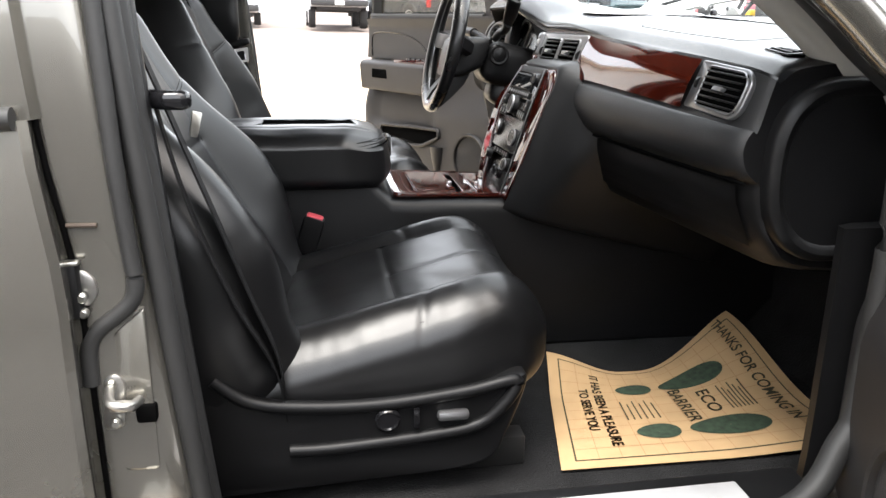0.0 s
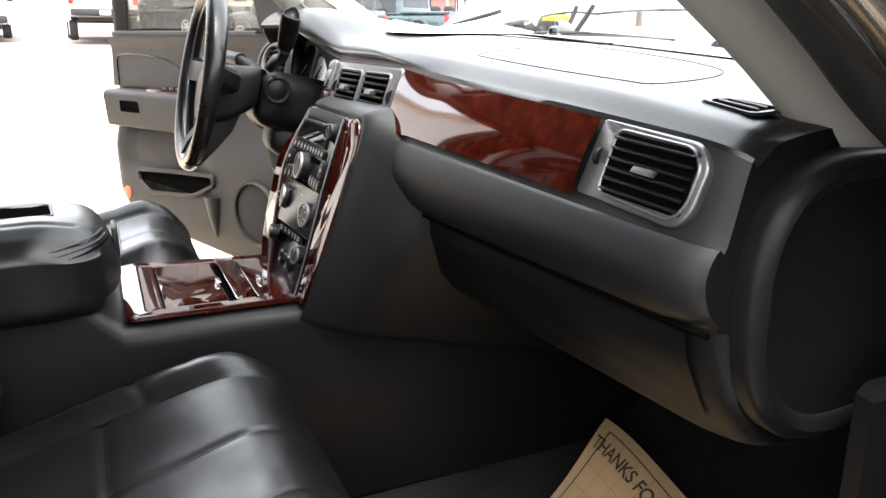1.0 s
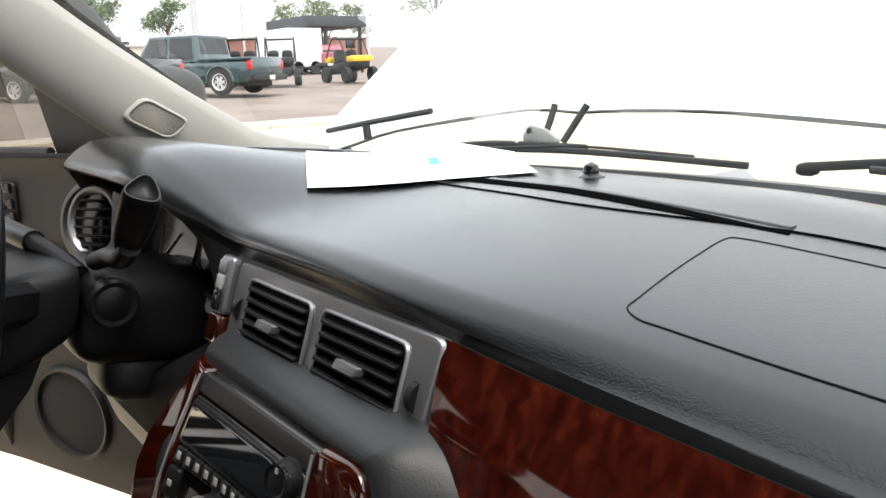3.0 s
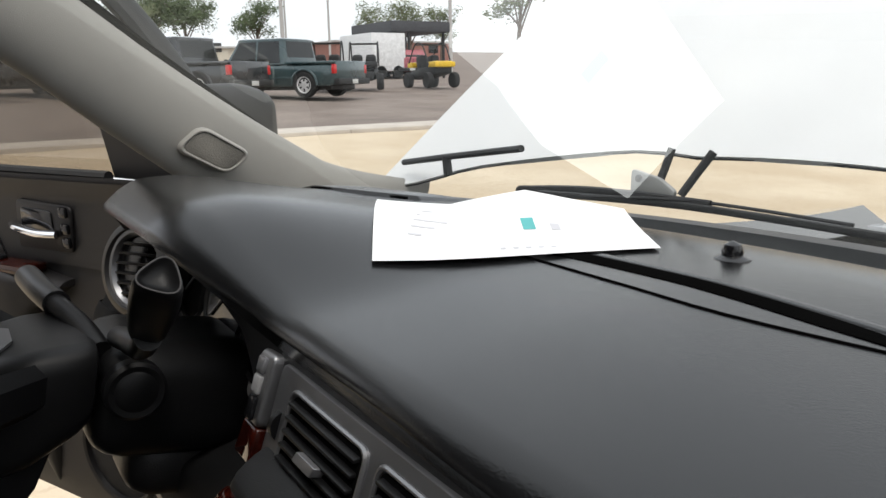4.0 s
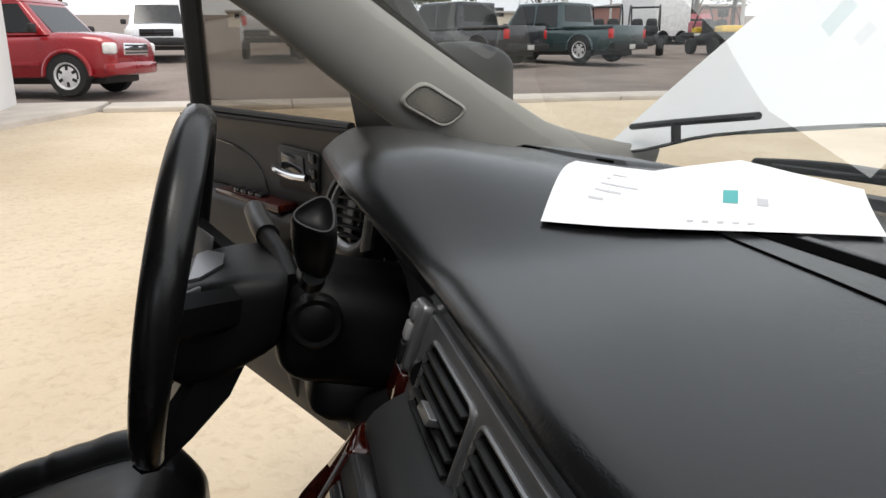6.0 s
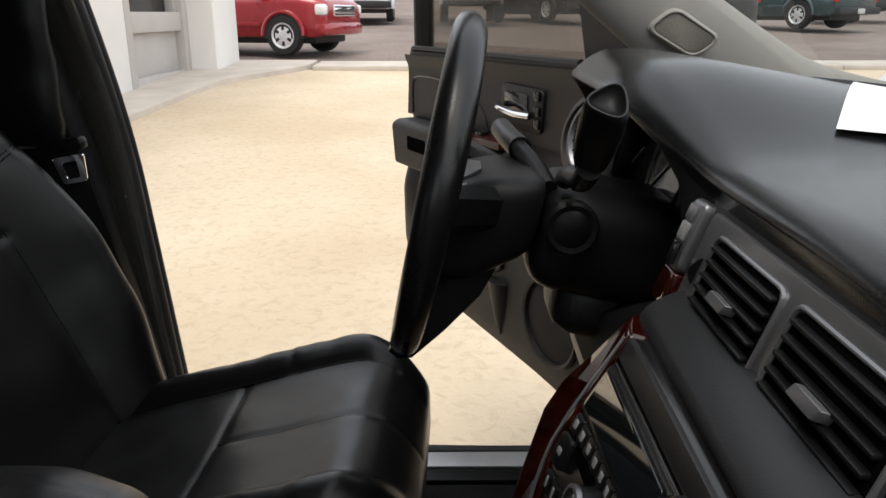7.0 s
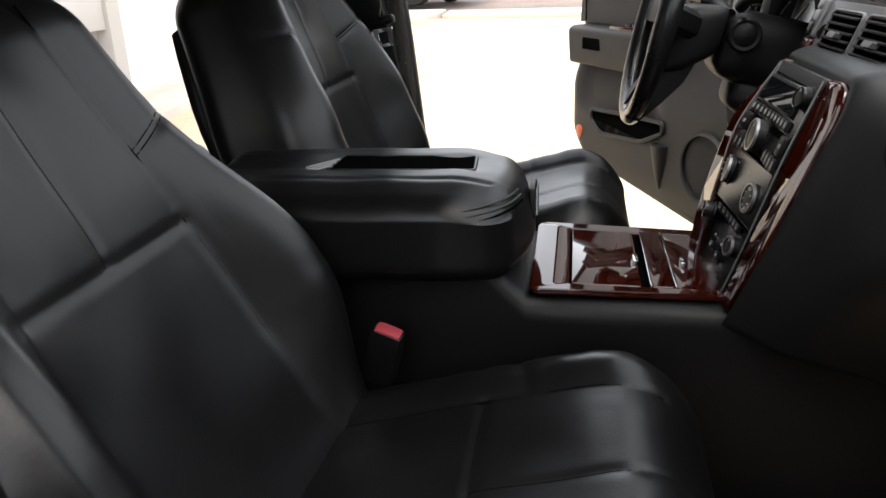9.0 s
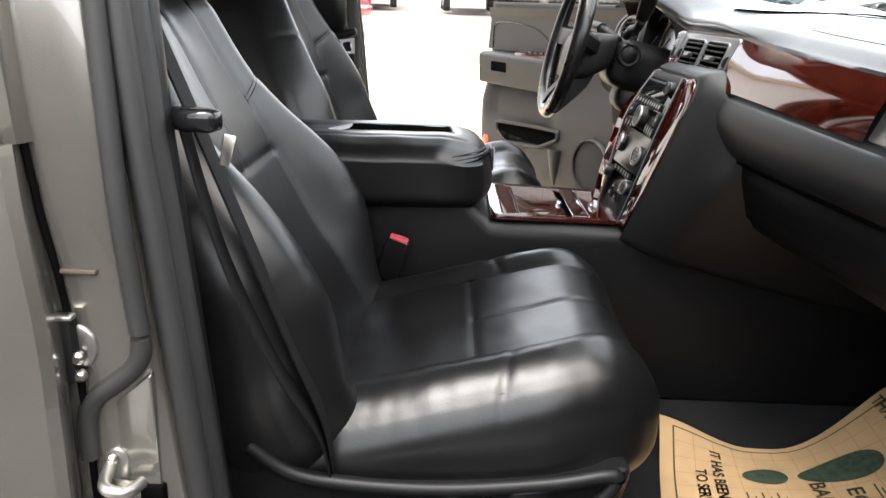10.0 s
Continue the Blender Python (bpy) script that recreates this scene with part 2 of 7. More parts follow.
def bevel_box(lo, hi, r=0.003, m=None, bm=None):
    """A cheap box with bevelled edges."""
    own = bmesh.new()
    bmesh.ops.create_cube(own, size=1)
    c, s = (Vector(lo) + Vector(hi)) / 2, Vector(hi) - Vector(lo)
    for v in own.verts:
        v.co = Vector((v.co.x * s.x, v.co.y * s.y, v.co.z * s.z)) + c
    if r:
        bmesh.ops.bevel(own, geom=own.edges[:], offset=min(r, min(abs(a) for a in s) * 0.45), segments=2, affect="EDGES", profile=0.5)
    if m is not None:
        bmesh.ops.transform(own, matrix=m, verts=own.verts[:])
    return merge(bm, own)


def merge(bm, other):
    if bm is None:
        return other
    me = bpy.data.meshes.new("tmp")
    other.to_mesh(me)
    other.free()
    bm.from_mesh(me)
    bpy.data.meshes.remove(me)
    return bm


def loft(rings, closed=True, caps=True, bm=None):
    bm = bm or bmesh.new()
    rows = [[bm.verts.new(p) for p in ring] for ring in rings]
    cnt = len(rows[0])
    for a, b in zip(rows, rows[1:]):
        for i in range(cnt if closed else cnt - 1):
            j = (i + 1) % cnt
            bm.faces.new((a[i], a[j], b[j], b[i]))
    if caps and closed:
        bm.faces.new(rows[0])
        bm.faces.new(rows[-1])
    return bm


def smooth_path(pts, steps=8, loop=False):
    """Catmull-Rom through the points."""
    pts = [Vector(p) for p in pts]
    out = []
    cnt = len(pts)
    for i in range(cnt if loop else cnt - 1):
        if loop:
            a, b, c, d = (pts[(i + o) % cnt] for o in (-1, 0, 1, 2))
        else:
            a, b, c, d = pts[max(i - 1, 0)], pts[i], pts[i + 1], pts[min(i + 2, cnt - 1)]
        for s in range(steps):
            t = s / steps
            out.append(0.5 * ((2 * b) + (c - a) * t + (2 * a - 5 * b + 4 * c - d) * t * t + (3 * b - a - 3 * c + d) * t ** 3))
    if not loop:
        out.append(pts[-1])
    return out


def tube(pts, radius, seg=12, loop=False, flat=1.0, up=(0, 0, 1), bm=None):
    """A round or flattened bar along the points; radius may be a list."""
    pts = [Vector(p) for p in pts]
    rings, cnt = [], len(pts)
    for i, p in enumerate(pts):
        a, b = (pts[(i - 1) % cnt], pts[(i + 1) % cnt]) if loop else (pts[max(i - 1, 0)], pts[min(i + 1, cnt - 1)])
        t = (b - a).normalized()
        s = t.cross(Vector(up))
        s = s.normalized() if s.length > 1e-4 else t.orthogonal().normalized()
        w = s.cross(t).normalized()
        r = radius[i] if isinstance(radius, (list, tuple)) else radius
        rings.append([p + s * math.cos(2 * math.pi * k / seg) * r + w * math.sin(2 * math.pi * k / seg) * r * flat for k in range(seg)])
    if loop:
        rings.append(rings[0])
        bm = loft(rings, True, False, bm)
        bmesh.ops.remove_doubles(bm, verts=bm.verts[:], dist=1e-6)
        return bm
    return loft(rings, True, True, bm)


def lathe(profile, m, seg=24, bm=None):
    """Turns (radius, height) pairs round the z axis of m."""
    rings = [[m @ Vector((r * math.cos(2 * math.pi * k / seg), r * math.sin(2 * math.pi * k / seg), h)) for k in range(seg)] for r, h in profile]
    return loft(rings, True, True, bm)


def hoop(profile, m, seg=32):
    """A turned ring, open in its middle."""
    rings = [[m @ Vector((r * math.cos(2 * math.pi * k / seg), r * math.sin(2 * math.pi * k / seg), h)) for k in range(seg)] for r, h in list(profile) + [profile[0]]]
    bm = loft(rings, True, False)
    bmesh.ops.remove_doubles(bm, verts=bm.verts[:], dist=1e-6)
    return bm


def rounded(points, r, seg=5):
    """A 2D outline with its corners rounded."""
    out, cnt = [], len(points)
    for i in range(cnt):
        p, a, b = Vector(points[i]), Vector(points[i - 1]), Vector(points[(i + 1) % cnt])
        rr = r[i] if isinstance(r, (list, tuple)) else r
        rr = min(rr, (a - p).length * 0.45, (b - p).length * 0.45)
        s, e = p + (a - p).normalized() * rr, p + (b - p).normalized() * rr
        for k in range(seg + 1):
            t = k / seg
            out.append((1 - t) ** 2 * s + 2 * t * (1 - t) * p + t * t * e)
    return out


def plate(outline, depth, m, bev=0.002, bm=None, bend=None):
    """A flat piece of the given outline in the xy plane of m, depth thick along -z, its front edge eased."""
    c = sum((Vector(p) for p in outline), Vector((0, 0))) / len(outline)

    def ring(inset, z):
        pts = []
        for p in outline:
            p = Vector(p)
            d = p - c
            k = max(0, 1 - inset / max(d.length, 1e-6))
            q = Vector((*(c + d * k), z))
            if bend:
                q = Vector(bend(q))
            pts.append(m @ q)
        return pts

    return loft([ring(0, -depth), ring(0, -bev), ring(bev * 0.4, -bev * 0.35), ring(bev, 0)], True, True, bm)


def ring_plate(outer, inner, depth, m, bev=0.002, bm=None):
    """A frame between two outlines with the same number of points."""
    def ring(o, z):
        return [m @ Vector((*p, z)) for p in o]

    def mixo(a, b, t):
        return [Vector(p) * (1 - t) + Vector(q) * t for p, q in zip(a, b)]

    w = sum((Vector(p) - Vector(q)).length for p, q in zip(outer, inner)) / len(outer)
    k = min(bev / max(w, 1e-6), 0.4)
    rings = [ring(outer, -depth), ring(outer, -bev), ring(mixo(outer, inner, k), 0), ring(mixo(outer, inner, 1 - k), 0), ring(inner, -bev), ring(inner, -depth)]
    rings.append(rings[0])
    bm = loft(rings, True, False, bm)
    bmesh.ops.remove_doubles(bm, verts=bm.verts[:], dist=1e-6)
    return bm


def axes(origin, x, y):
    """A pose with its x axis along x and its z axis across x and y."""
    x = Vector(x).normalized()
    z = x.cross(Vector(y)).normalized()
    y = z.cross(x)
    m = Matrix((x, y, z)).transposed().to_4x4()
    m.translation = origin
    return m


def sstep(a, b, x):
    t = max(0.0, min(1.0, (x - a) / (b - a)))
    return t * t * (3 - 2 * t)


def lerp(a, b, t):
    return a + (b - a) * t


def words(name, text, size, m, material, parent=None, bold=0.0, squeeze=1.0, lay=None):
    """Flat printed letters in the xy plane of m, centred."""
    cu = bpy.data.curves.new(name, "FONT")
    cu.body, cu.size, cu.align_x, cu.align_y, cu.offset = text, size, "CENTER", "CENTER", bold
    cu.extrude = 0.0002
    tmp = new("tmp_text", cu)
    bpy.context.view_layer.update()
    me = bpy.data.meshes.new_from_object(tmp.evaluated_get(bpy.context.evaluated_depsgraph_get()))
    bpy.data.objects.remove(tmp)
    bpy.data.curves.remove(cu)
    me.transform(Matrix.Diagonal((squeeze, 1, 1, 1)))
    if lay:
        for vert in me.vertices:
            vert.co = lay(vert.co)
    else:
        me.transform(m)
    me.materials.clear()
    me.materials.append(material)
    ob = new(name, me)
    if parent is not None:
        attach(ob, parent)
    return ob

# ---- ground and surroundings: a lot that rises gently away from the car ----
def gz(y):
    return 0.042 * (y - 1.0)


def sheet(lo, hi, z, n, amp=0.0):
    bm = bmesh.new()
    rows = []
    for i in range(n + 1):
        row = []
        for j in range(n + 1):
            x, y = lerp(lo[0], hi[0], i / n), lerp(lo[1], hi[1], j / n)
            row.append(bm.verts.new((x, y, z + gz(y) + amp * noise.noise(Vector((x * 0.35, y * 0.35, 0))))))
        rows.append(row)
    for i in range(n):
        for j in range(n):
            bm.faces.new((rows[i][j], rows[i + 1][j], rows[i + 1][j + 1], rows[i][j + 1]))
    return bm


KERB_Y = 12.75
thing("ground", sheet((-600, -400), (600, 900), -0.05, 52), LOT, "grey-brown gravel lot under parked vehicles", "ground", kind="structure")
thing("sand_ground", sheet((-30, -25), (32, KERB_Y + 0.1), 0.0, 90, 0.03), SAND, "flat tan crushed-granite ground beside the car", "ground", kind="structure")
# Dark ground added out of view, so the rear door mirrors less light.
thing("driveway", sheet((-30, -25), (32, -1.3), 0.03, 40, 0.0), ground_mat("dark_unseen_ground", (0.045, 0.045, 0.046), (0.065, 0.064, 0.063), (0.09, 0.088, 0.085), 0.4), "unseen dark ground added to cut bounce light on the passenger side", "driveway", kind="structure")
SLOPE = pose(0, 0, gz(0), math.degrees(math.atan(0.042)))
bm = None
x = -2.7
while x < 45:
    bm = bevel_box((x, KERB_Y, -0.05), (x + 3.0 - 0.012, KERB_Y + 0.85, 0.07), 0.02, SLOPE, bm)
    x += 3.0
thing("kerb", bm, CONCRETE, "low pale concrete kerb between sand and gravel", "kerb", kind="structure")
def walk_edge(y):
    return -3.85 + 0.02 * max(0, y - 4) + 0.9 * sstep(10.5, 13.2, y)


rows_ = []
for i in range(79):
    y = lerp(-6.0, 13.6, i / 78)
    e, g = walk_edge(y) + 0.012 * noise.noise(Vector((0, y * 1.7, 0))), gz(y)
    rows_.append([Vector((-5.6, y, g - 0.1)), Vector((-5.6, y, g + 0.09)), Vector((e - 0.03, y, g + 0.088)), Vector((e - 0.006, y, g + 0.078)), Vector((e, y, g + 0.055)), Vector((e, y, g - 0.1))])
bm = loft(rows_)
thing("pavement", bm, CONCRETE, "pale concrete walkway along the white building", "pavement", kind="structure")

# white building with grey framed bays
wall_x = -4.12
b = group("garage_building", (wall_x, 8, 0), "white stucco building with grey framed window bays", "building")
part("wall", bevel_box((wall_x - 7, -8, -0.3), (wall_x - 0.75, 13.38, 4.4), 0.02), STUCCO, b)
for ya, yb, dx in ((12.1, 13.4, 0.0), (5.75, 9.75, 0.42), (-8, 3.4, 0.42)):
    part("wall", bevel_box((wall_x - 0.76, ya, -0.3), (wall_x - dx, yb, 4.4), 0.02), STUCCO, b)
part("parapet", bevel_box((wall_x - 7.05, -8.05, 4.4), (wall_x + 0.06, 13.45, 4.6), 0.03), STUCCO, b)


def bay(y0, y1):
    """A grey post-and-rail bay with a dark window over a recessed panel."""
    f = wall_x - 0.76
    zb = gz(y0) + 0.08
    w = group("bay_window", (f, (y0 + y1) / 2, 0), "grey painted timber bay with a dark window above a panel", "window", "window bays")
    for a in (y0, y1 - 0.2):
        part("post", bevel_box((f, a, 0.0), (f + 0.34, a + 0.2, 4.4), 0.012), TRIMGREY, w)
    part("rail", bevel_box((f, y0 + 0.2, 0.0), (f + 0.30, y1 - 0.2, zb + 0.12), 0.01), TRIMGREY, w)
    part("rail", bevel_box((f, y0 + 0.2, zb + 0.72), (f + 0.30, y1 - 0.2, zb + 1.0), 0.01), TRIMGREY, w)
    part("rail", bevel_box((f, y0 + 0.2, 3.6), (f + 0.30, y1 - 0.2, 4.4), 0.01), TRIMGREY, w)
    part("panel", bevel_box((f, y0 + 0.2, zb + 0.12), (f + 0.20, y1 - 0.2, zb + 0.72), 0.01), TRIMGREY, w)
    part("pane", bevel_box((f + 0.02, y0 + 0.2, zb + 1.0), (f + 0.10, y1 - 0.2, 3.6), 0.0), GLOSSBLACK, w, "dark window glass")
    for a in (y0 + 0.2, y1 - 0.28):
        part("window_frame", bevel_box((f + 0.08, a, zb + 1.0), (f + 0.24, a + 0.08, 3.6), 0.008), TRIMGREY, w)


# Added wall, out of view: it darkens reflections and light from the passenger side.
thing("wall_south", bevel_box((-14, -6.3, -0.8), (14, -6.0, 2.2), 0.02), mat("grey_stucco", (0.12, 0.116, 0.11), 0.9, grain=0.4, grain_size=0.01, vary=0.1, vary_size=0.8), "unseen grey wall added to darken reflections on the passenger side", "wall", kind="structure")
bay(9.75, 12.1)
bay(3.4, 5.75)

# ---- the car's shell ----
shell = group("cabin_shell", (-0.3, 0, 0.3), "silver-beige SUV body with its front doors open", "car cabin", kind="structure")
# floor pan with toe board
bm = loft([[Vector((x, y, z)) for x, z in ((-2.2, 0.62), (-0.75, 0.60), (-0.05, 0.60), (0.16, 0.60), (0.30, 0.600), (0.42, 0.606), (0.50, 0.69), (0.545, 0.90), (0.565, 0.88), (0.52, 0.66), (0.42, 0.53), (-2.2, 0.50))] for y in (-0.80, -0.3, 0.3, 0.80)])
part("floor_pan", bm, CARPET, shell, "black carpeted floor and toe board")
for s in (-1, 1):
    up_ = 0.062 if s < 0 else -0.045
    prof_ = [(s * 0.80, 0.585), (s * 0.815, 0.632 + up_), (s * 0.855, 0.645 + up_), (s * 0.90, 0.638 + up_), (s * 0.935, 0.60 + up_), (s * 0.955, 0.50), (s * 0.94, 0.36), (s * 0.80, 0.36)]
    part("door_sill", loft([[Vector((x, y, z)) for y, z in prof_] for x in ((-2.1, -0.7, 0.28) if s > 0 else (-0.775, -0.7, 0.28))]), PAINT, shell, "painted door sill")
    part("sill_trim", bevel_box((-0.66, s * 0.86 - 0.055, 0.640 + up_), (0.10, s * 0.86 + 0.045, 0.652 + up_), 0.004), PLASTIC, shell, "black sill cover")
    part("scuff_plate", bevel_box((-0.60, s * 0.866 - 0.024, 0.650 + up_), (0.0 if s < 0 else 0.06, s * 0.866 + 0.024, 0.657 + up_), 0.003), mat("bright_ribbed_scuff", (0.62, 0.62, 0.63), 0.4, metal=0.5), shell, "ribbed bright scuff plate")
    # A-pillar
    path_ = smooth_path([(0.47, s * 0.775, 1.202), (0.34, s * 0.768, 1.254), (0.235, s * 0.750, 1.320), (0.14, s * 0.728, 1.386), (0.04, s * 0.705, 1.461), (-0.10, s * 0.67, 1.57), (-0.30, s * 0.63, 1.69), (-0.52, s * 0.60, 1.78)], 6)
    if s < 0:
        path_ = smooth_path([(0.260, -0.735, 1.165), (0.200, -0.722, 1.227), (0.139, -0.708, 1.280), (0.088, -0.704, 1.325), (0.036, -0.698, 1.368), (-0.060, -0.675, 1.450), (-0.20, -0.645, 1.565), (-0.38, -0.615, 1.695), (-0.55, -0.60, 1.78)], 6)
    rows_ = []
    for i, p in enumerate(path_):
        w_ = lerp(0.082, 0.056, min(1, i / 32)) + 0.03 * max(0.0, 1 - i / 9) if s > 0 else lerp(0.030, 0.040, min(1, i / 32))
        ax_ = Vector((0.55, 0, 0.83)).normalized()
        rows_.append([p + ax_ * w_ * math.cos(2 * math.pi * k / 24) * (1.0 if math.cos(2 * math.pi * k / 24) > 0 else 0.9) + Vector((0, s, 0)) * (0.03 if s > 0 else 0.024) * math.sin(2 * math.pi * k / 24) for k in range(24)])
    part("a_pillar_trim", loft(rows_), PILLAR, shell, "warm grey windshield pillar trim")
    out_ = [Vector(p) + Vector((0.012, s * 0.075, 0.012) if s > 0 else (-0.010, -0.128, -0.006)) for p in path_]
    part("a_pillar", tube(out_, 0.030, 14, flat=0.8, up=(0.3, s * 1.0, 0.5)), PAINT, shell, "painted windshield pillar")
    if s < 0:
        # Wider than the seal: its black also stands for the pillar's paint in shade.
        part("seal_and_shade", tube([Vector(p) + Vector((0.010, -0.064, 0.006)) for p in path_], 0.036, 14, flat=0.9), RUBBER, shell, "wide black band for the door seal and the pillar's shaded paint")
    part("glass_edge", tube([Vector(p) + (Vector((0.036, s * 0.004, 0.054)) if s > 0 else Vector((0.018, -0.012, 0.022))) for p in path_], 0.007 if s > 0 else 0.004, 8), VOID, shell, "black painted edge of the windshield")
    # pillar loudspeaker
    if s > 0:
        ms_ = axes((0.134, s * 0.693, 1.387), Vector((0.60, 0.0, -0.30)), Vector((0.35, -0.10, 0.9)))
        if ms_.to_3x3().col[2].y > 0:
            ms_ = ms_ @ pose(0, 0, 0, 180)
        sp_ = part("speaker_rim", ring_plate(rounded([(-0.052, -0.020), (0.030, -0.026), (0.052, 0.016), (-0.030, 0.026)], 0.018, 6), rounded([(-0.042, -0.013), (0.026, -0.019), (0.042, 0.011), (-0.026, 0.018)], 0.013, 6), 0.012, ms_ @ pose(0, 0, 0.012), 0.005), PILLAR, shell, "grey rim of the pillar tweeter")
        part("speaker_mesh", plate(rounded([(-0.043, -0.014), (0.027, -0.020), (0.043, 0.012), (-0.027, 0.019)], 0.013, 6), 0.008, ms_ @ pose(0, 0, 0.0105), 0.001), mat("grey_mesh", (0.17, 0.16, 0.14), 0.8, grain=1.0, grain_size=0.002), sp_, "grey speaker mesh")
        part("badge_bar", bevel_box((0.010, -0.013, 0.0), (0.030, -0.009, 0.008), 0.001, ms_), WHITEMARK, sp_)
    rows_ = []
    for i in range(9):
        z = lerp(0.60, 1.05, i / 8)
        xr = 0.135 - 0.10 * max(0.0, 0.74 - z) ** 1.3
        rows_.append([Vector((xr, s * 0.80, z)), Vector((xr + 0.004, s * 0.782, z)), Vector((xr + 0.03, s * 0.772, z)), Vector((0.50, s * 0.765, z)), Vector((0.50, s * 0.80, z))])
    part("kick_panel", loft(rows_), PLASTIC, shell, "black kick panel beside the footwell")
    # hinge pillar with its black seal; the driver's is coloured black for the shade there
    part("hinge_pillar", bevel_box((0.16, s * 0.89 - 0.07, 0.55), (0.42, s * 0.89 + 0.05, 1.28), 0.03), PAINT if s < 0 else PLASTIC, shell)
    seal_ = smooth_path([(-0.66, s * 0.915, 0.638 + up_), (-0.30, s * 0.915, 0.638 + up_), (0.02, s * 0.905, 0.645 + up_), (0.12, s * 0.875, 0.72 + up_), (0.145, s * 0.865, 0.85), (0.15, s * 0.865, 1.10), (0.14, s * 0.86, 1.24)] + ([(0.115, -0.835, 1.28), (0.01, -0.795, 1.37), (-0.22, -0.745, 1.56), (-0.5, -0.69, 1.72)] if s < 0 else []), 8)
    part("door_seal", tube(seal_, 0.017, 10), RUBBER, shell, "black rubber door seal")
# roof and headliner
part("roof", softbox((2.34, 1.5, 0.07), 0.03, (10, 10, 3), pose(-1.45, 0, 1.86), lambda p: (p.x, p.y, p.z - 0.08 * (p.y / 0.75) ** 2 - 0.04 * (p.x / 1.1) ** 2)), PAINT, shell)
part("headliner", softbox((2.26, 1.36, 0.03), 0.012, (10, 10, 2), pose(-1.42, 0, 1.795), lambda p: (p.x, p.y, p.z - 0.08 * (p.y / 0.75) ** 2 - 0.04 * (p.x / 1.1) ** 2)), HEADLINER, shell, "grey cloth headliner")
for s in (-1, 1):
    part("roof_rail", tube(smooth_path([(-0.42, s * 0.635, 1.735), (-0.60, s * 0.655, 1.735), (-1.2, s * 0.675, 1.73), (-2.5, s * 0.675, 1.70)], 5), 0.062, 14, flat=1.05), HEADLINER, shell, "grey cloth roof rail over the door opening")
# rear closing walls, behind the front seats
part("tailgate", bevel_box((-2.62, -0.80, 0.6), (-2.56, 0.80, 1.8), 0.02), PLASTIC, shell)
# firewall and cowl
part("firewall", bevel_box((0.548, -0.84, 0.55), (0.60, 0.84, 1.09), 0.01), CARPET, shell)


def glass_sheet(rows_, name, material, label):
    bm = loft(rows_, False, False)
    ob = part(name, bm, material, shell, label, recalc=False)
    ob.visible_shadow = False
    return ob


# windshield: curved across, raked back
rows_ = []
for i in range(9):
    t = i / 8
    row = []
    for j in range(25):
        y = lerp(-1, 1, j / 24) * lerp(0.80, 0.62, t)
        k = (y / 0.80) ** 2
        row.append(Vector((lerp(0.585, -0.30, t) - 0.22 * k * (1 - 0.3 * t), y, lerp(1.262, 1.80, t) + 0.015 * k * (1 - t))))
    rows_.append(row)
glass_sheet(rows_, "windshield", WINDSHIELD, "clear curved windshield glass")

# ---- middle pillars ----
for s in (-1, 1):
    # inner trim
    def ring_b(z, x0, x1, y0, y1):
        o = rounded([(x0, y0), (x1, y0), (x1, y1), (x0, y1)], 0.025, 4)
        return [Vector((p.x, s * p.y, z)) for p in o]
    rows_ = []
    for i in range(13):
        z = lerp(0.62, 1.80, i / 12)
        lean = 0.17 * (z - 0.62)
        y_ = 0.80 - 0.16 * sstep(1.15, 1.9, z)
        wide = 0.26 - 0.13 * sstep(0.8, 1.25, z)
        if s < 0:
            lean, y_ = 0.07 * (z - 0.98), 0.765 - 0.09 * sstep(1.15, 1.9, z)
        if s > 0:
            lean, wide = 0.145 * (z - 0.80) - 0.01, 0.24 - 0.125 * sstep(0.8, 1.25, z)
        rows_.append(ring_b(z, -0.70 - lean - wide, -0.70 - lean, y_ - 0.045, y_ + (0.03 if s > 0 else -0.008)))
    part("b_pillar_trim", loft(rows_), PLASTIC, shell, "black middle pillar trim")
    rows_ = []
    for i in range(13):
        z = lerp(0.50, 1.80, i / 12)
        lean = 0.08 * (z - 0.62)
        y_ = 0.865 - 0.17 * sstep(1.15, 1.9, z) if s > 0 else 0.742 - 0.07 * sstep(1.15, 1.9, z)
        x0_, x1_ = -0.715 - lean - (0.28 if s < 0 else 0.26 - 0.14 * sstep(0.8, 1.25, z)), -0.715 - lean + (0.020 if s < 0 else 0.042)
        o = rounded([(x0_, y_ - 0.025), (x1_, y_ - 0.025), (x1_, y_ + (0.022 if s > 0 else 0.040)), (x1_ - (0.10 if s > 0 else 0.025), y_ + 0.055), (x0_, y_ + 0.055)], 0.02 if s > 0 else 0.012, 4)
        rows_.append([Vector((q.x, s * q.y, z)) for q in o])
    part("b_pillar", loft(rows_), PAINT, shell, "silver painted middle pillar")
    for off, rad in ((0.0, 0.016), (0.028, 0.012)):
        pts_ = []
        for i in range(14):
            z = lerp(0.66, 1.78, i / 13)
            pts_.append((-0.685 - 0.08 * (z - 0.62), s * (0.862 + off - 0.17 * sstep(1.15, 1.9, z)) if s > 0 else -(0.752 + off - 0.07 * sstep(1.15, 1.9, z)), z))
        part("door_seal", tube(smooth_path(pts_, 2), rad, 10), RUBBER, shell, "black rubber door seal")

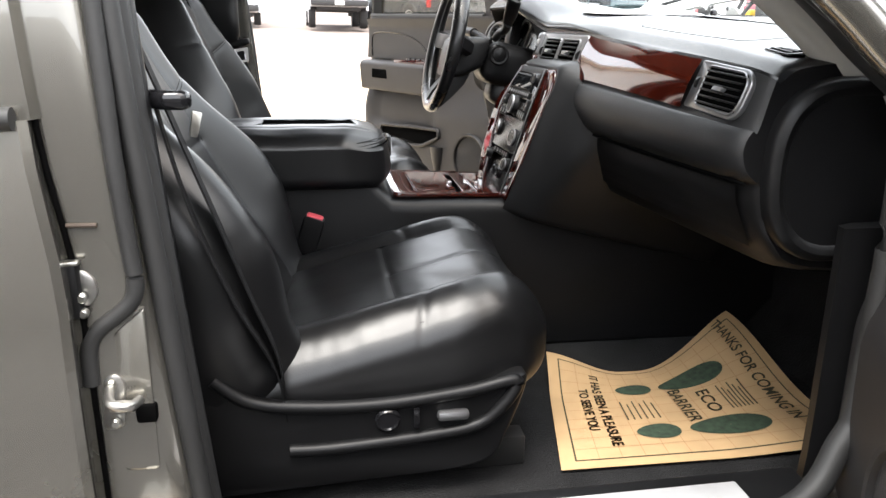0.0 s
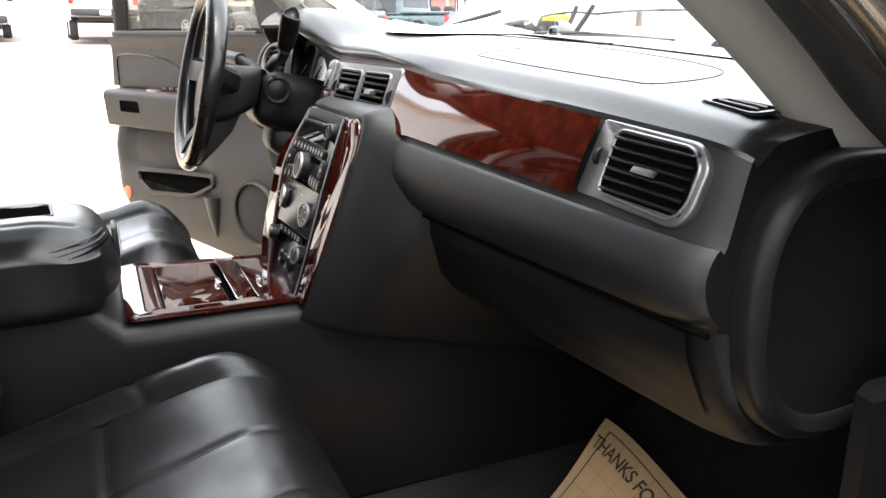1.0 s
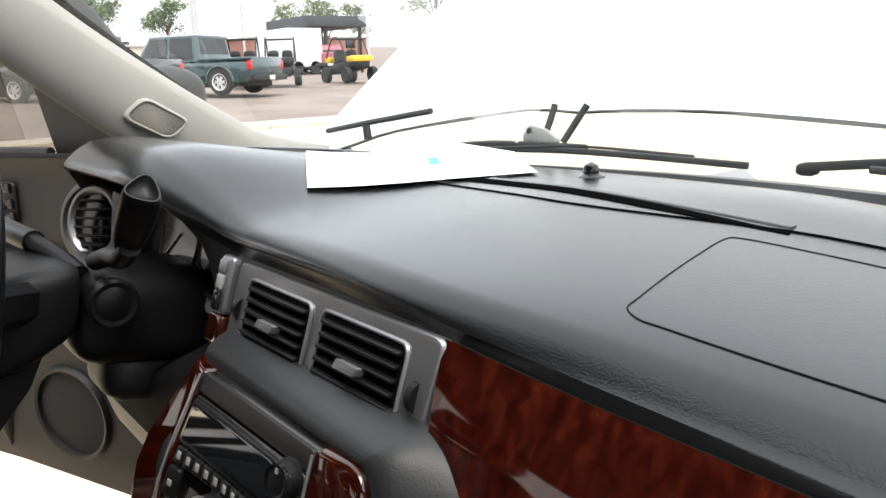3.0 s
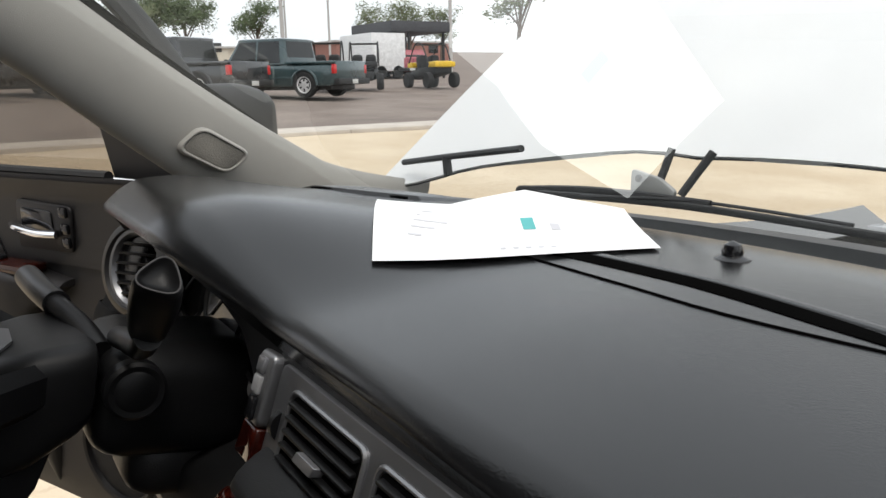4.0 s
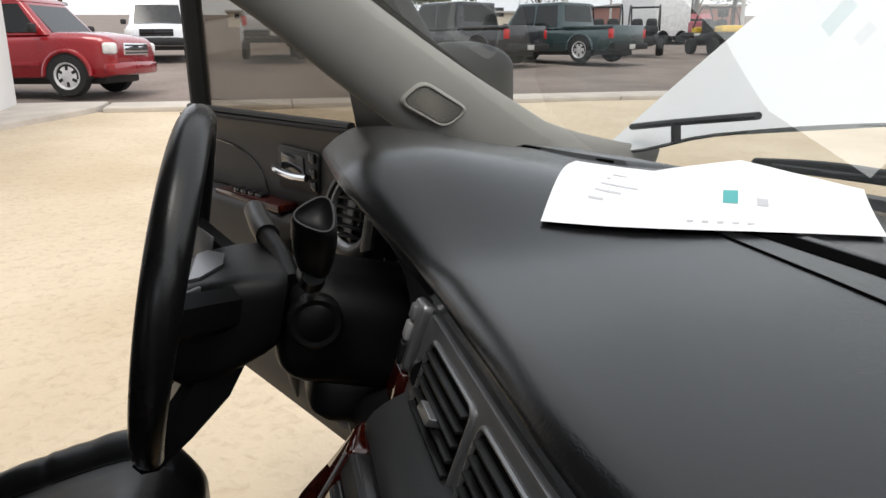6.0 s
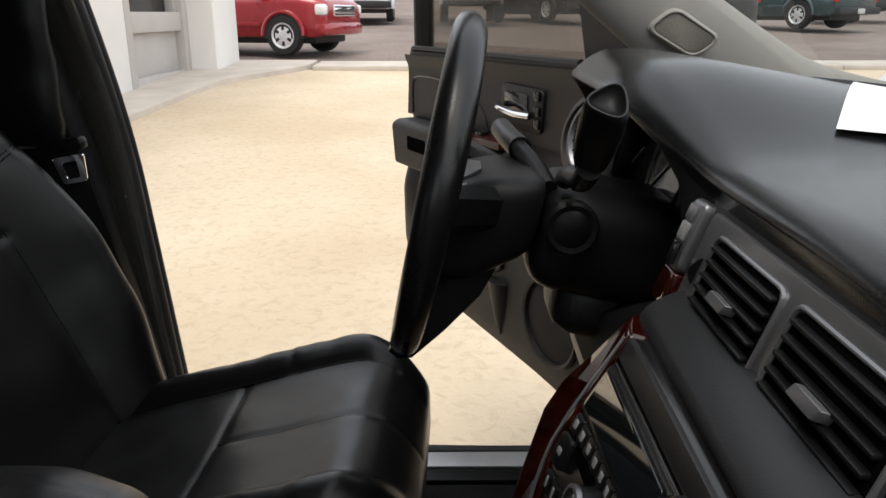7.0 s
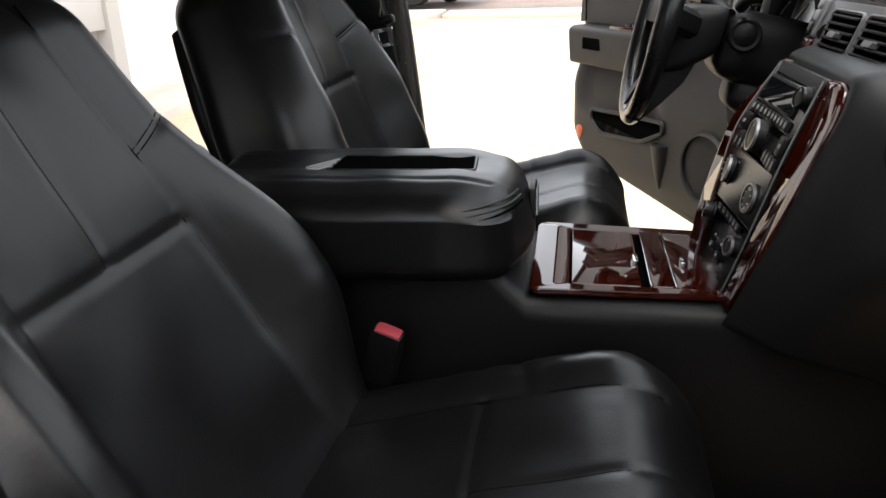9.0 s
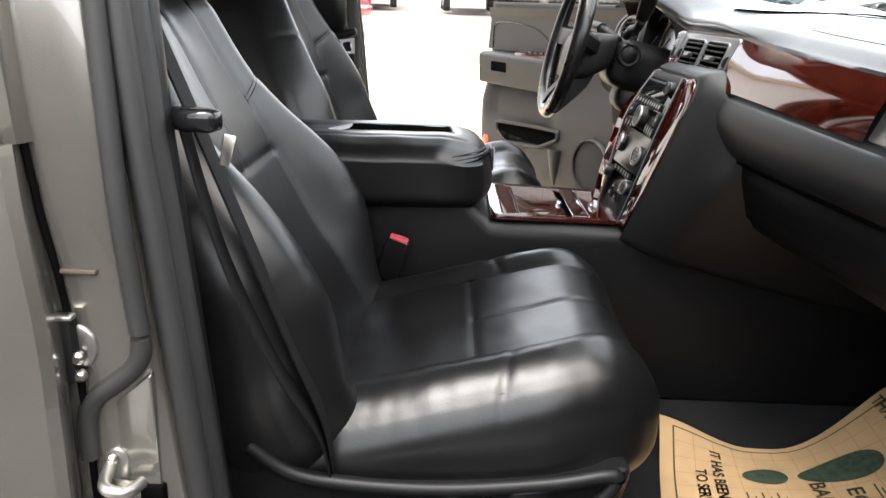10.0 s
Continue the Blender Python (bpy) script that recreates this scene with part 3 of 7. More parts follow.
# striker, hinge and dark band on the passenger side pillar
JY = -0.799
DULL = mat("dull_zinc", (0.34, 0.33, 0.31), 0.34, metal=0.9, vary=0.25, vary_size=0.02)
sk = part("striker_plate", plate(rounded([(-0.014, -0.038), (0.010, -0.034), (0.014, 0.024), (0.004, 0.036), (-0.010, 0.030)], 0.007, 4), 0.006, axes((-0.778, JY - 0.001, 0.876), (1, 0, -0.05), (0, 0, 1)), 0.002), DULL, shell, "dull steel door striker plate")
part("striker_bar", tube(smooth_path([(-0.780, JY, 0.896), (-0.772, JY - 0.036, 0.892), (-0.752, JY - 0.038, 0.888), (-0.746, JY - 0.016, 0.884)], 6), 0.0060, 12), DULL, sk, "steel striker loop")
part("striker_bar", tube([(-0.778, JY - 0.012, 0.876), (-0.752, JY - 0.018, 0.878)], 0.0070, 14), STEEL, sk)
for z in (0.850, 0.900):
    part("bolt", lathe([(0.006, 0), (0.006, 0.004), (0.004, 0.006), (0.001, 0.006)], axes((-0.778, JY - 0.003, z), (1, 0, 0), (0, 0, 1)), 12), STEEL, sk)
# A black block on the face stands for the dark inside a square hole.
part("hole_shade", bevel_box((-0.756, JY - 0.004, 0.846), (-0.732, JY + 0.016, 0.870), 0.004), VOID, shell, "square black block for the shade in a pillar hole")
hg = part("door_hinge", bevel_box((-0.822, JY - 0.012, 0.984), (-0.796, JY + 0.01, 1.050), 0.005), PLASTIC, shell, "dark rear door hinge")
part("hinge_leaf", plate(rounded([(-0.012, -0.022), (0.002, -0.022), (0.011, -0.006), (0.009, 0.010), (-0.002, 0.020), (-0.012, 0.020)], 0.005, 4), 0.005, axes((-0.790, JY - 0.001, 1.018), (1, 0, 0), (0, 0, 1)), 0.002), DULL, hg, "steel hinge leaf")
part("hinge_cap", bevel_box((-0.820, JY - 0.016, 1.048), (-0.792, JY - 0.004, 1.053), 0.002), STEEL, hg)
for z, r in ((1.008, 0.0065), (0.990, 0.006)):
    part("bolt", lathe([(r, 0), (r, 0.005), (r * 0.6, 0.008), (0.001, 0.008)], axes((-0.796, JY - 0.003, z), (1, 0, 0), (0, 0, 1)), 14), STEEL, hg)
# A thin brown bar colours in the shadow line of the pillar's crease.
part("crease_shadow", tube([(-0.810, JY, 1.090), (-0.772, JY, 1.089)], 0.0026, 8), mat("brown_crease_shadow", (0.045, 0.030, 0.020), 0.7), shell, "brown line for the shadow of a crease in the pillar")
sl_ = smooth_path([(-0.775, JY + 0.055, 1.60), (-0.758, JY + 0.025, 1.42), (-0.750, JY + 0.008, 1.26), (-0.746, JY + 0.001, 1.15), (-0.741, JY, 1.06), (-0.739, JY, 1.022), (-0.745, JY, 1.000), (-0.764, JY, 0.982), (-0.785, JY, 0.966), (-0.797, JY, 0.944), (-0.800, JY, 0.90)], 6)
part("jamb_band", tube(sl_, 0.0095, 10), RUBBER, shell, "black band curving down the pillar")
part("jamb_panel", plate(rounded([(-0.018, -0.15), (0.022, -0.15), (0.016, 0.062), (-0.004, 0.044), (-0.020, 0.030)], 0.006, 4), 0.008, axes((-0.752, JY + 0.001, 0.930), (1, 0, -0.04), (0, 0, 1)), 0.003), PAINT, shell, "painted lower pillar panel")

# closed rear passenger door
rows_ = []
for i in range(16):
    z = lerp(0.46, 1.205, i / 15)
    x_ = -0.803 - 0.020 * sstep(1.0, 1.22, z)
    y_ = -0.808 - 0.042 * math.sin((z - 0.40) / 0.90 * math.pi)
    rows_.append([Vector((x_ - 0.012, y_ + 0.05, z)), Vector((x_, y_ + 0.03, z)), Vector((x_ + 0.002, y_ + 0.008, z)), Vector((x_ - 0.006, y_, z)), Vector((x_ - 0.05, y_ - 0.002, z)), Vector((x_ - 0.85, y_ - 0.005, z)), Vector((x_ - 0.85, y_ + 0.05, z))])
rd = part("rear_door", loft(rows_), PAINT, shell, "closed silver rear passenger door")
part("shut_line", tube([(-0.799 - 0.020 * sstep(1.0, 1.22, lerp(0.5, 1.205, i / 12)), -0.800, lerp(0.5, 1.205, i / 12)) for i in range(13)], 0.0035, 8), VOID, rd, "dark shut line")
part("belt_moulding", tube([(-0.83, -0.826, 1.208), (-1.62, -0.826, 1.208)], 0.012, 10), RUBBER, rd)
rows_ = []
for i in range(8):
    z = lerp(1.205, 1.74, i / 7)
    y_ = -0.800 + 0.08 * sstep(1.2, 1.9, z)
    x_ = -0.815 - 0.06 * (z - 1.235)
    rows_.append([Vector((x_, y_, z)), Vector((x_ - 0.005, y_ - 0.012, z)), Vector((x_ - 0.065, y_ - 0.012, z)), Vector((x_ - 0.065, y_ + 0.02, z)), Vector((x_, y_ + 0.02, z))])
part("window_frame", loft(rows_), PAINT, rd)
ob = part("window_pane", bevel_box((-1.62, -0.775, 1.235), (-0.88, -0.771, 1.70), 0.0, Matrix.Identity(4)), SIDEGLASS, rd, "tinted rear door glass")
ob.visible_shadow = False

# ---- dashboard ----
BASE = ((0.60, 1.262), (0.53, 1.292), (0.41, 1.316), (0.29, 1.321), (0.175, 1.318), (0.088, 1.3128), (0.045, 1.3060), (0.031, 1.2890), (0.026, 1.268), (-0.016, 1.196),
        (-0.024, 1.189), (-0.033, 1.17), (-0.036, 1.145), (-0.028, 1.115), (-0.012, 1.097), (-0.004, 1.090), (0.002, 1.06), (0.03, 1.0), (0.10, 0.960), (0.40, 0.95))
HOOD = ((0.60, 1.262), (0.53, 1.292), (0.40, 1.322), (0.26, 1.338), (0.14, 1.359), (0.060, 1.3725), (0.005, 1.3730), (-0.022, 1.358), (-0.028, 1.338), (0.075, 1.318),
        (0.075, 1.17), (0.0, 1.135), (-0.03, 1.12), (-0.035, 1.08), (-0.03, 1.03), (-0.025, 1.0), (-0.01, 0.97), (0.04, 0.945), (0.12, 0.935), (0.40, 0.95))


def dash_profile(y):
    c = sstep(0.14, 0.36, y) * (1 - sstep(0.56, 0.70, y))
    drop = 0.03 * (max(0.0, -0.15 - y) / 0.43) ** 1.3 + 0.03 * (max(0.0, y - 0.62) / 0.2) ** 1.3
    out = []
    for i, ((x0, z0), (x1, z1)) in enumerate(zip(BASE, HOOD)):
        x, z = lerp(x0, x1, c), lerp(z0, z1, c)
        w = 1.0 if i <= 3 else 0.60 if i <= 8 else max(0.0, 0.55 - (i - 9) / 8.0)
        swing = 0.030 * (max(0.0, -0.15 - y) / 0.43) ** 1.3
        x, z = x + (0.45 * drop * (i > 3) if i <= 8 else swing), z - drop * w
        if 3 <= i <= 7:
            fall = 0.040 * (math.sqrt((min(0.0, y - 0.02) / 0.62) ** 2 + 0.0064) - 0.08) + 0.006 * sstep(-0.52, -0.70, y)
            z -= max(0.0, fall - drop * w)
        x += (0.004 if i == 5 else 0.008 if i == 6 else 0.002 if i == 7 else 0.0) * sstep(0.0, -0.45, y)
        if 6 <= i <= 8:  # the roll stands out over the centre vents
            b = sstep(-0.27, -0.04, y) * (1 - c)
            x, z = x - (0.016, 0.018, 0.010)[i - 6] * b, z + (0.003, 0.007, 0.014)[i - 6] * b
        side = (y / 0.80) ** 2
        x -= (0.24, 0.22, 0.15, 0.09, 0.04, 0.01)[i] * side if i < 6 else 0
        out.append((x, z))
    return out


def face_point(y, s, off=0.0):
    p = dash_profile(y)
    a, b = Vector((p[8][0], y, p[8][1])), Vector((p[9][0], y, p[9][1]))
    u = (a - b).normalized()
    return a.lerp(b, s) + Vector((-u.z, 0, u.x)) * off


def face_frame(y, s=0.5, off=0.0):
    p = dash_profile(y)
    u = Vector((p[8][0] - p[9][0], 0, p[8][1] - p[9][1]))
    q = face_point(y - 0.02, s) - face_point(y + 0.02, s)
    return axes(face_point(y, s, off), q, u)


dash = group("dashboard", (0.1, 0, 1.0), "charcoal dashboard with wood trim and silver vents", "dashboard")
rows_ = []
ys_ = [-0.728 + 0.004 * i for i in range(6)] + [-0.70 + 0.02 * i for i in range(75)] + [0.784 + 0.004 * i for i in range(5)]
for y in ys_:
    p = [Vector((x, 0, z)) for x, z in dash_profile(y)]
    p = [a.lerp(b, 0.35) for a, b in zip(smooth_path(p[:7], 4)[:-1] + smooth_path(p[6:], 4), smooth_path(p, 4))]
    e = min(1.0, max(0.0, (abs(y) - (0.668 if y < 0 else 0.775)) / (0.062 if y < 0 else 0.025)))
    sh = (0.11 if y < 0 else 0.06) * (1 - math.sqrt(max(0.0, 1 - e * e)))
    rows_.append([Vector((lerp(q.x, 0.2, sh), y, lerp(q.z, 1.13, sh))) for q in p])
part("dash_top", loft([r[:33] for r in rows_], False, False), DASH, dash, "soft charcoal dash pad with grained surface", sharp=50)
mid_ = [i for i, y in enumerate(ys_) if y <= 0.161]
part("dash_face", loft([rows_[i][32:57] for i in mid_], False, False), DASH_FACE, dash, "matte charcoal dash face on the passenger side", sharp=50)
part("knee_panel", loft([rows_[i][32:57] for i in range(mid_[-1], len(rows_))], False, False), KNEE, dash, "black panel below the instruments", sharp=50)
bm = loft([r[56:] + [r[0]] for r in rows_], False, False)
for r in (rows_[0], rows_[-1]):
    bm.faces.new([bm.verts.new(q) for q in r])
part("dash_base", bm, PLASTIC, dash, "black underside and ends of the dash", sharp=50)

# rounded end panel beside the passenger door
rows_ = []
for grow, yy in ((0.000, -0.722), (0.000, -0.742), (-0.004, -0.750), (-0.012, -0.754), (-0.019, -0.751), (-0.024, -0.746), (-0.060, -0.748), (-0.110, -0.749)):
    row = []
    for i in range(48):
        a = 2 * math.pi * i / 48
        ca, sa = math.cos(a), math.sin(a)
        rx, rz = (0.112 if ca < 0 else 0.19) + grow, (0.116 if sa > 0 else 0.135) + grow
        k = (abs(ca) ** 2.5 + abs(sa) ** 2.5) ** (-1 / 2.5)
        row.append(Vector((0.165 + rx * ca * k, yy, 1.122 + rz * sa * k)))
    rows_.append(row)
part("end_panel", loft(rows_), PLASTIC, dash, "rounded black plastic end panel")

# wood trim on the passenger side
bm = bmesh.new()
rows_ = []
NY = 60
for i in range(NY + 1):
    t = i / NY
    row = []
    for j in range(9):
        s = j / 8
        y0 = lerp(-0.142, -0.160, s)
        y1 = lerp(-0.574, -0.568, s)
        y = lerp(y0, y1, t)
        low = 0.99 + 0.05 * (1 - sstep(0.0, 0.16, t))
        row.append(face_point(y, lerp(0.0, low, s), 0.006 + 0.004 * math.sin(math.pi * s)))
    rows_.append(row)
bm = loft(rows_, False, False, bm)
part("wood_trim", bm, WOOD, dash, "glossy reddish burl wood trim", recalc=True)


def vent(m, w, h, parent, slats=6, skew=0.0):
    """A louvred outlet set in an opening w by h."""
    # A flat black sheet gives the shade behind the slats.
    part("vent_shade", plate(rounded([(-w / 2, -h / 2), (w / 2, -h / 2), (w / 2, h / 2), (-w / 2, h / 2)], 0.008), 0.02, m @ pose(0, 0, 0.0005), 0.001), VOID, parent, "black sheet for the shade inside the vent")
    for i in range(slats):
        y = -h / 2 + h * (i + 0.5) / slats
        part("slat", bevel_box((-w / 2 + 0.003, -0.0015, -0.004), (w / 2 - 0.003, 0.0015, 0.005), 0.001, m @ pose(0, y, 0, 18)), PLASTIC, parent)
    part("vent_tab", plate(rounded([(-0.016, -0.004), (0.012, -0.004), (0.016, 0.0035), (-0.012, 0.0035)], 0.0015, 3), 0.009, m @ pose(0, 0, 0.0095), 0.001), TAB, parent, "grey vent tab")


# centre vents
mb = face_frame(0.002, 0.5, 0.004)
bez = part("vent_bezel", bmesh.new(), SILVER, dash, "satin silver double vent bezel")
HB = 0.084
outer = rounded([(-0.148, -HB / 2), (0.142, -HB / 2), (0.148, HB / 2), (-0.148, HB / 2)], 0.008, 4)
bm = plate(outer, 0.010, mb, 0.003)
for cx in (-0.062, 0.063):
    o_ = rounded([(cx - 0.057, -0.0325), (cx + 0.057, -0.0325), (cx + 0.057, 0.0325), (cx - 0.057, 0.0325)], 0.010, 4)
    i_ = rounded([(cx - 0.053, -0.0290), (cx + 0.053, -0.0290), (cx + 0.053, 0.0290), (cx - 0.053, 0.0290)], 0.008, 4)
    bm = ring_plate(o_, i_, 0.004, mb @ pose(0, 0, 0.003), 0.0015, bm)
bm.to_mesh(bez.data)
bez.data.shade_smooth()
bez.data.set_sharp_from_angle(angle=radians(38))
for cx in (-0.062, 0.063):
    vent(mb @ pose(cx, 0, 0.001), 0.105, 0.057, bez, 6)
for cx in (-0.131, 0.131):
    part("thumb_wheel", lathe([(0.001, -0.003), (0.012, -0.003), (0.012, 0.003), (0.001, 0.003)], mb @ pose(cx, 0, -0.006, 0, 90, 0), 20), PLASTIC, bez, "black ribbed thumb wheel")
# small switch strip beside the vents
ms = mb @ pose(-0.166, 0.004, 0.001)
sw = part("switch_strip", plate(rounded([(-0.015, -0.016), (0.013, -0.016), (0.014, 0.040), (-0.012, 0.040)], 0.006), 0.012, ms @ pose(0, 0, 0.004), 0.003), SILVER, dash, "satin silver strip with small switches")
part("wood_foot", plate(rounded([(-0.018, -0.044), (0.013, -0.044), (0.013, -0.0165), (-0.015, -0.0165)], 0.003), 0.010, ms @ pose(0, 0, 0.003), 0.002), WOOD, sw, "dark wood end piece below the switches")
for yy, hh, mm in ((-0.004, 0.009, GLOSSBLACK), (0.014, 0.007, WHITEMARK), (0.029, 0.006, TAB)):
    part("switch", bevel_box((-0.0070, yy - hh, 0.000), (0.0050, yy + hh, 0.0045), 0.0015, ms @ pose(0, 0, 0.003)), mm, sw)

# passenger vent
mp = face_frame(-0.644, 0.44, 0.004) @ Matrix.Scale(0.80, 4)
outer = rounded([(-0.096, -0.046), (0.058, -0.050), (0.076, -0.030), (0.079, 0.020), (0.060, 0.040), (-0.086, 0.042)], [0.006, 0.025, 0.02, 0.025, 0.03, 0.006], 5)
pb = part("vent_bezel", plate(outer, 0.010, mp, 0.003), SILVER, dash, "satin silver passenger vent bezel")
o_ = rounded([(-0.062, -0.040), (0.054, -0.044), (0.070, -0.026), (0.072, 0.018), (0.055, 0.035), (-0.058, 0.036)], 0.014, 4)
i_ = rounded([(-0.058, -0.036), (0.052, -0.040), (0.066, -0.024), (0.068, 0.016), (0.053, 0.031), (-0.054, 0.032)], 0.012, 4)
part("vent_rim", ring_plate(o_, i_, 0.004, mp @ pose(0, 0, 0.003), 0.0015), SILVER, pb)
vent(mp @ pose(0.004, -0.003, 0.001), 0.122, 0.068, pb, 6)
part("thumb_wheel", lathe([(0.001, -0.003), (0.012, -0.003), (0.012, 0.003), (0.001, 0.003)], mp @ pose(-0.076, 0, -0.006, 0, 90, 0), 20), PLASTIC, pb, "black ribbed thumb wheel")


def top_point(y, x, off=0.0):
    """The place on the dash top at x."""
    p = smooth_path([Vector((a, 0, b)) for a, b in dash_profile(y)], 4)
    best = min(p[:28], key=lambda q: abs(q.x - x))
    i = p.index(best)
    a, b_ = (p[i], p[i + 1]) if best.x >= x else (p[i - 1], p[i])
    t = 0 if abs(a.x - b_.x) < 1e-6 else (a.x - x) / (a.x - b_.x)
    return Vector((x, y, lerp(a.z, b_.z, t) + off))


# side-window outlet on the dash top
def on_top(outline, off):
    """An outline of (y, x) pairs laid on the dash top."""
    c = sum((Vector(p) for p in outline), Vector((0, 0))) / len(outline)
    return loft([[top_point(*(c.lerp(Vector(p), k)), off * f) for p in outline] for k, f in ((1.06, 0.0), (1.0, 1.0), (0.5, 1.0), (0.03, 1.0))])


o_ = rounded([(-0.628, 0.095), (-0.645, 0.118), (-0.704, 0.122), (-0.694, 0.091)], 0.009, 5)
sv = part("demister_vent", on_top(o_, 0.0022), DASH, dash, "small side-window outlet")
# Black sheet laid on top for the shade in the outlet.
part("vent_shade", on_top([tuple(Vector((-0.668, 0.106)).lerp(Vector(p), 0.78)) for p in o_], 0.0028), VOID, sv)
for i in range(2):
    part("slat", tube([top_point(-0.646 - 0.005 * i, 0.101 + 0.009 * i, 0.0032), top_point(-0.690, 0.100 + 0.009 * i, 0.0032)], 0.0009, 6), TAB, sv)
# airbag seam and defroster slot
seam = [top_point(lerp(-0.240, -0.545, i / 20), 0.080 + 0.020 * (i / 20) ** 2, 0.0001) for i in range(21)]
left = [top_point(y, x, 0.0001) for y, x in [(-0.226, 0.088), (-0.222, 0.105), (-0.213, 0.150), (-0.204, 0.200), (-0.198, 0.240), (-0.205, 0.252), (-0.25, 0.256), (-0.32, 0.256), (-0.40, 0.250), (-0.47, 0.238), (-0.53, 0.215), (-0.556, 0.185), (-0.563, 0.150), (-0.560, 0.120), (-0.552, 0.106)]]
part("airbag_seam", tube(smooth_path(left + list(reversed(seam)), 4, True), 0.0006, 6, loop=True), BELT, dash, "thin airbag cover seam")


def slot_x(y):
    return 0.284 - 0.05 * y - 0.16 * y * y


ds = [top_point(y, slot_x(y), 0.0005) for y in [lerp(0.30, -0.225, i / 24) for i in range(25)]]
part("defroster_slot", tube(ds, [0.003 + 0.0075 * min(1.0, i / 3.0, (24 - i) / 6.0) for i in range(25)], 8, flat=0.12), VOID, dash, "long black defroster slot")
part("slot_ledge", tube([top_point(y, slot_x(y) + 0.016, -0.0012) for y in [lerp(0.30, -0.220, i / 24) for i in range(25)]], 0.006, 8, flat=0.5), DASH, dash, "raised ledge behind the defroster slot")
ds = [top_point(y, 0.240 + 0.055 * sstep(0.0, -0.26, y), 0.0004) for y in [lerp(0.40, -0.60, i / 40) for i in range(41)]]
part("pad_seam", tube(ds, 0.0011, 6), VOID, dash)
part("light_sensor", lathe([(0.016, 0), (0.015, 0.003), (0.009, 0.006), (0.009, 0.010), (0.007, 0.015), (0.001, 0.018)], Matrix.Translation(top_point(0.036, 0.370, -0.002)), 18), GLOSSBLACK, dash, "small domed light sensor")
# loose cover towards the windshield on the driver's side
fl = part("cover_flap", on_top([(0.43, 0.300), (0.50, 0.262), (0.60, 0.238), (0.72, 0.235), (0.735, 0.285), (0.60, 0.350), (0.40, 0.400)], 0.0045), DASH, dash, "loose charcoal cover near the windshield")
part("cover_gap", tube([top_point(lerp(0.44, 0.60, i / 8), lerp(0.290, 0.236, i / 8), 0.001) for i in range(9)], 0.0035, 8, flat=0.5), VOID, fl, "dark gap in front of the cover")
# glove box
rows_ = []
for i in range(21):
    y = lerp(-0.19, -0.70, i / 20)
    pr = smooth_path([Vector((a, 0, b)) for a, b in dash_profile(y)][14:18], 4)
    rows_.append([Vector((q.x - 0.003, y, q.z)) for q in pr[4:]])
part("glove_box_door", loft(rows_, False, False), PLASTIC, dash, "black glove box door")
rows_ = [dash_profile(lerp(-0.16, -0.728, i / 20)) for i in range(21)]
part("crease_line", tube([Vector((r[14][0] - 0.001, lerp(-0.16, -0.728, i / 20), r[14][1])) for i, r in enumerate(rows_)], 0.003, 8), VOID, dash)

# ---- centre stack ----
ST, SB = Vector((-0.067, -0.005, 1.214)), Vector((-0.140, -0.005, 0.945))
M = axes((ST + SB) / 2, (0, -1, 0), ST - SB)


def up(y):
    """The upper half of the panel is drawn out in height."""
    return y + 0.25 * max(0.0, y - 0.049)


def sag(x, y):
    """How far the panel falls back: bowed across, and leaning away at its top."""
    fwd = 0.037 * sstep(0.15, 0.04, y) * (abs(x) / 0.15) ** 1.5 if x < 0 else 0.0
    return (0.4 if x < 0 else 0.2) * x * x + (5.0 if x < 0 else 0.8) * max(0.0, abs(x) - 0.092) ** 2 + 0.40 * max(0.0, y + 0.02) ** 2 - fwd


def bulge(q):
    return (q.x, up(q.y), q.z - sag(q.x, up(q.y)))


def stack_ring(depth, grow, lift, flare=0.0):
    """One outline of the surround; flare spreads its passenger side into the dash face."""
    o = rounded([(-0.150 - grow, 0.124 + lift), (0.138 + grow * 0.8, 0.124 + lift), (0.150 + grow + flare, 0.100 + lift - 0.75 * flare), (0.140 + grow * 0.8 + flare, 0.0), (0.093 + grow * 0.25 + flare * 0.4, -0.175), (-0.092 - grow * 0.25, -0.175), (-0.160 - grow * 0.7, 0.0)], [0.030, 0.030, 0.040, 0.06, 0.02, 0.02, 0.06], 8)
    return [M @ Vector((p.x, up(p.y), -depth - sag(max(-0.16, min(0.16, p.x)), up(p.y)))) for p in o]


# soft surround that rolls over the top and flares into the dash
RINGS = ((0.50, 0.050, -0.10, 0.05), (0.20, 0.062, -0.03, 0.06), (0.10, 0.056, 0.010, 0.062), (0.070, 0.050, 0.021, 0.058), (0.050, 0.043, 0.0235, 0.044), (0.038, 0.036, 0.0225, 0.028), (0.030, 0.030, 0.0208, 0.017), (0.022, 0.025, 0.018, 0.009),
         (0.015, 0.0205, 0.0150, 0.004), (0.009, 0.0165, 0.0118, 0.001), (0.005, 0.0125, 0.009), (0.001, 0.0075, 0.005), (0.0, 0.002, 0.001), (0.006, -0.004, -0.004), (0.012, -0.03, -0.03))
part("stack_surround", loft([stack_ring(*q) for q in RINGS]), DASH_FACE, dash, "soft charcoal surround rolling over the centre stack", sharp=70)
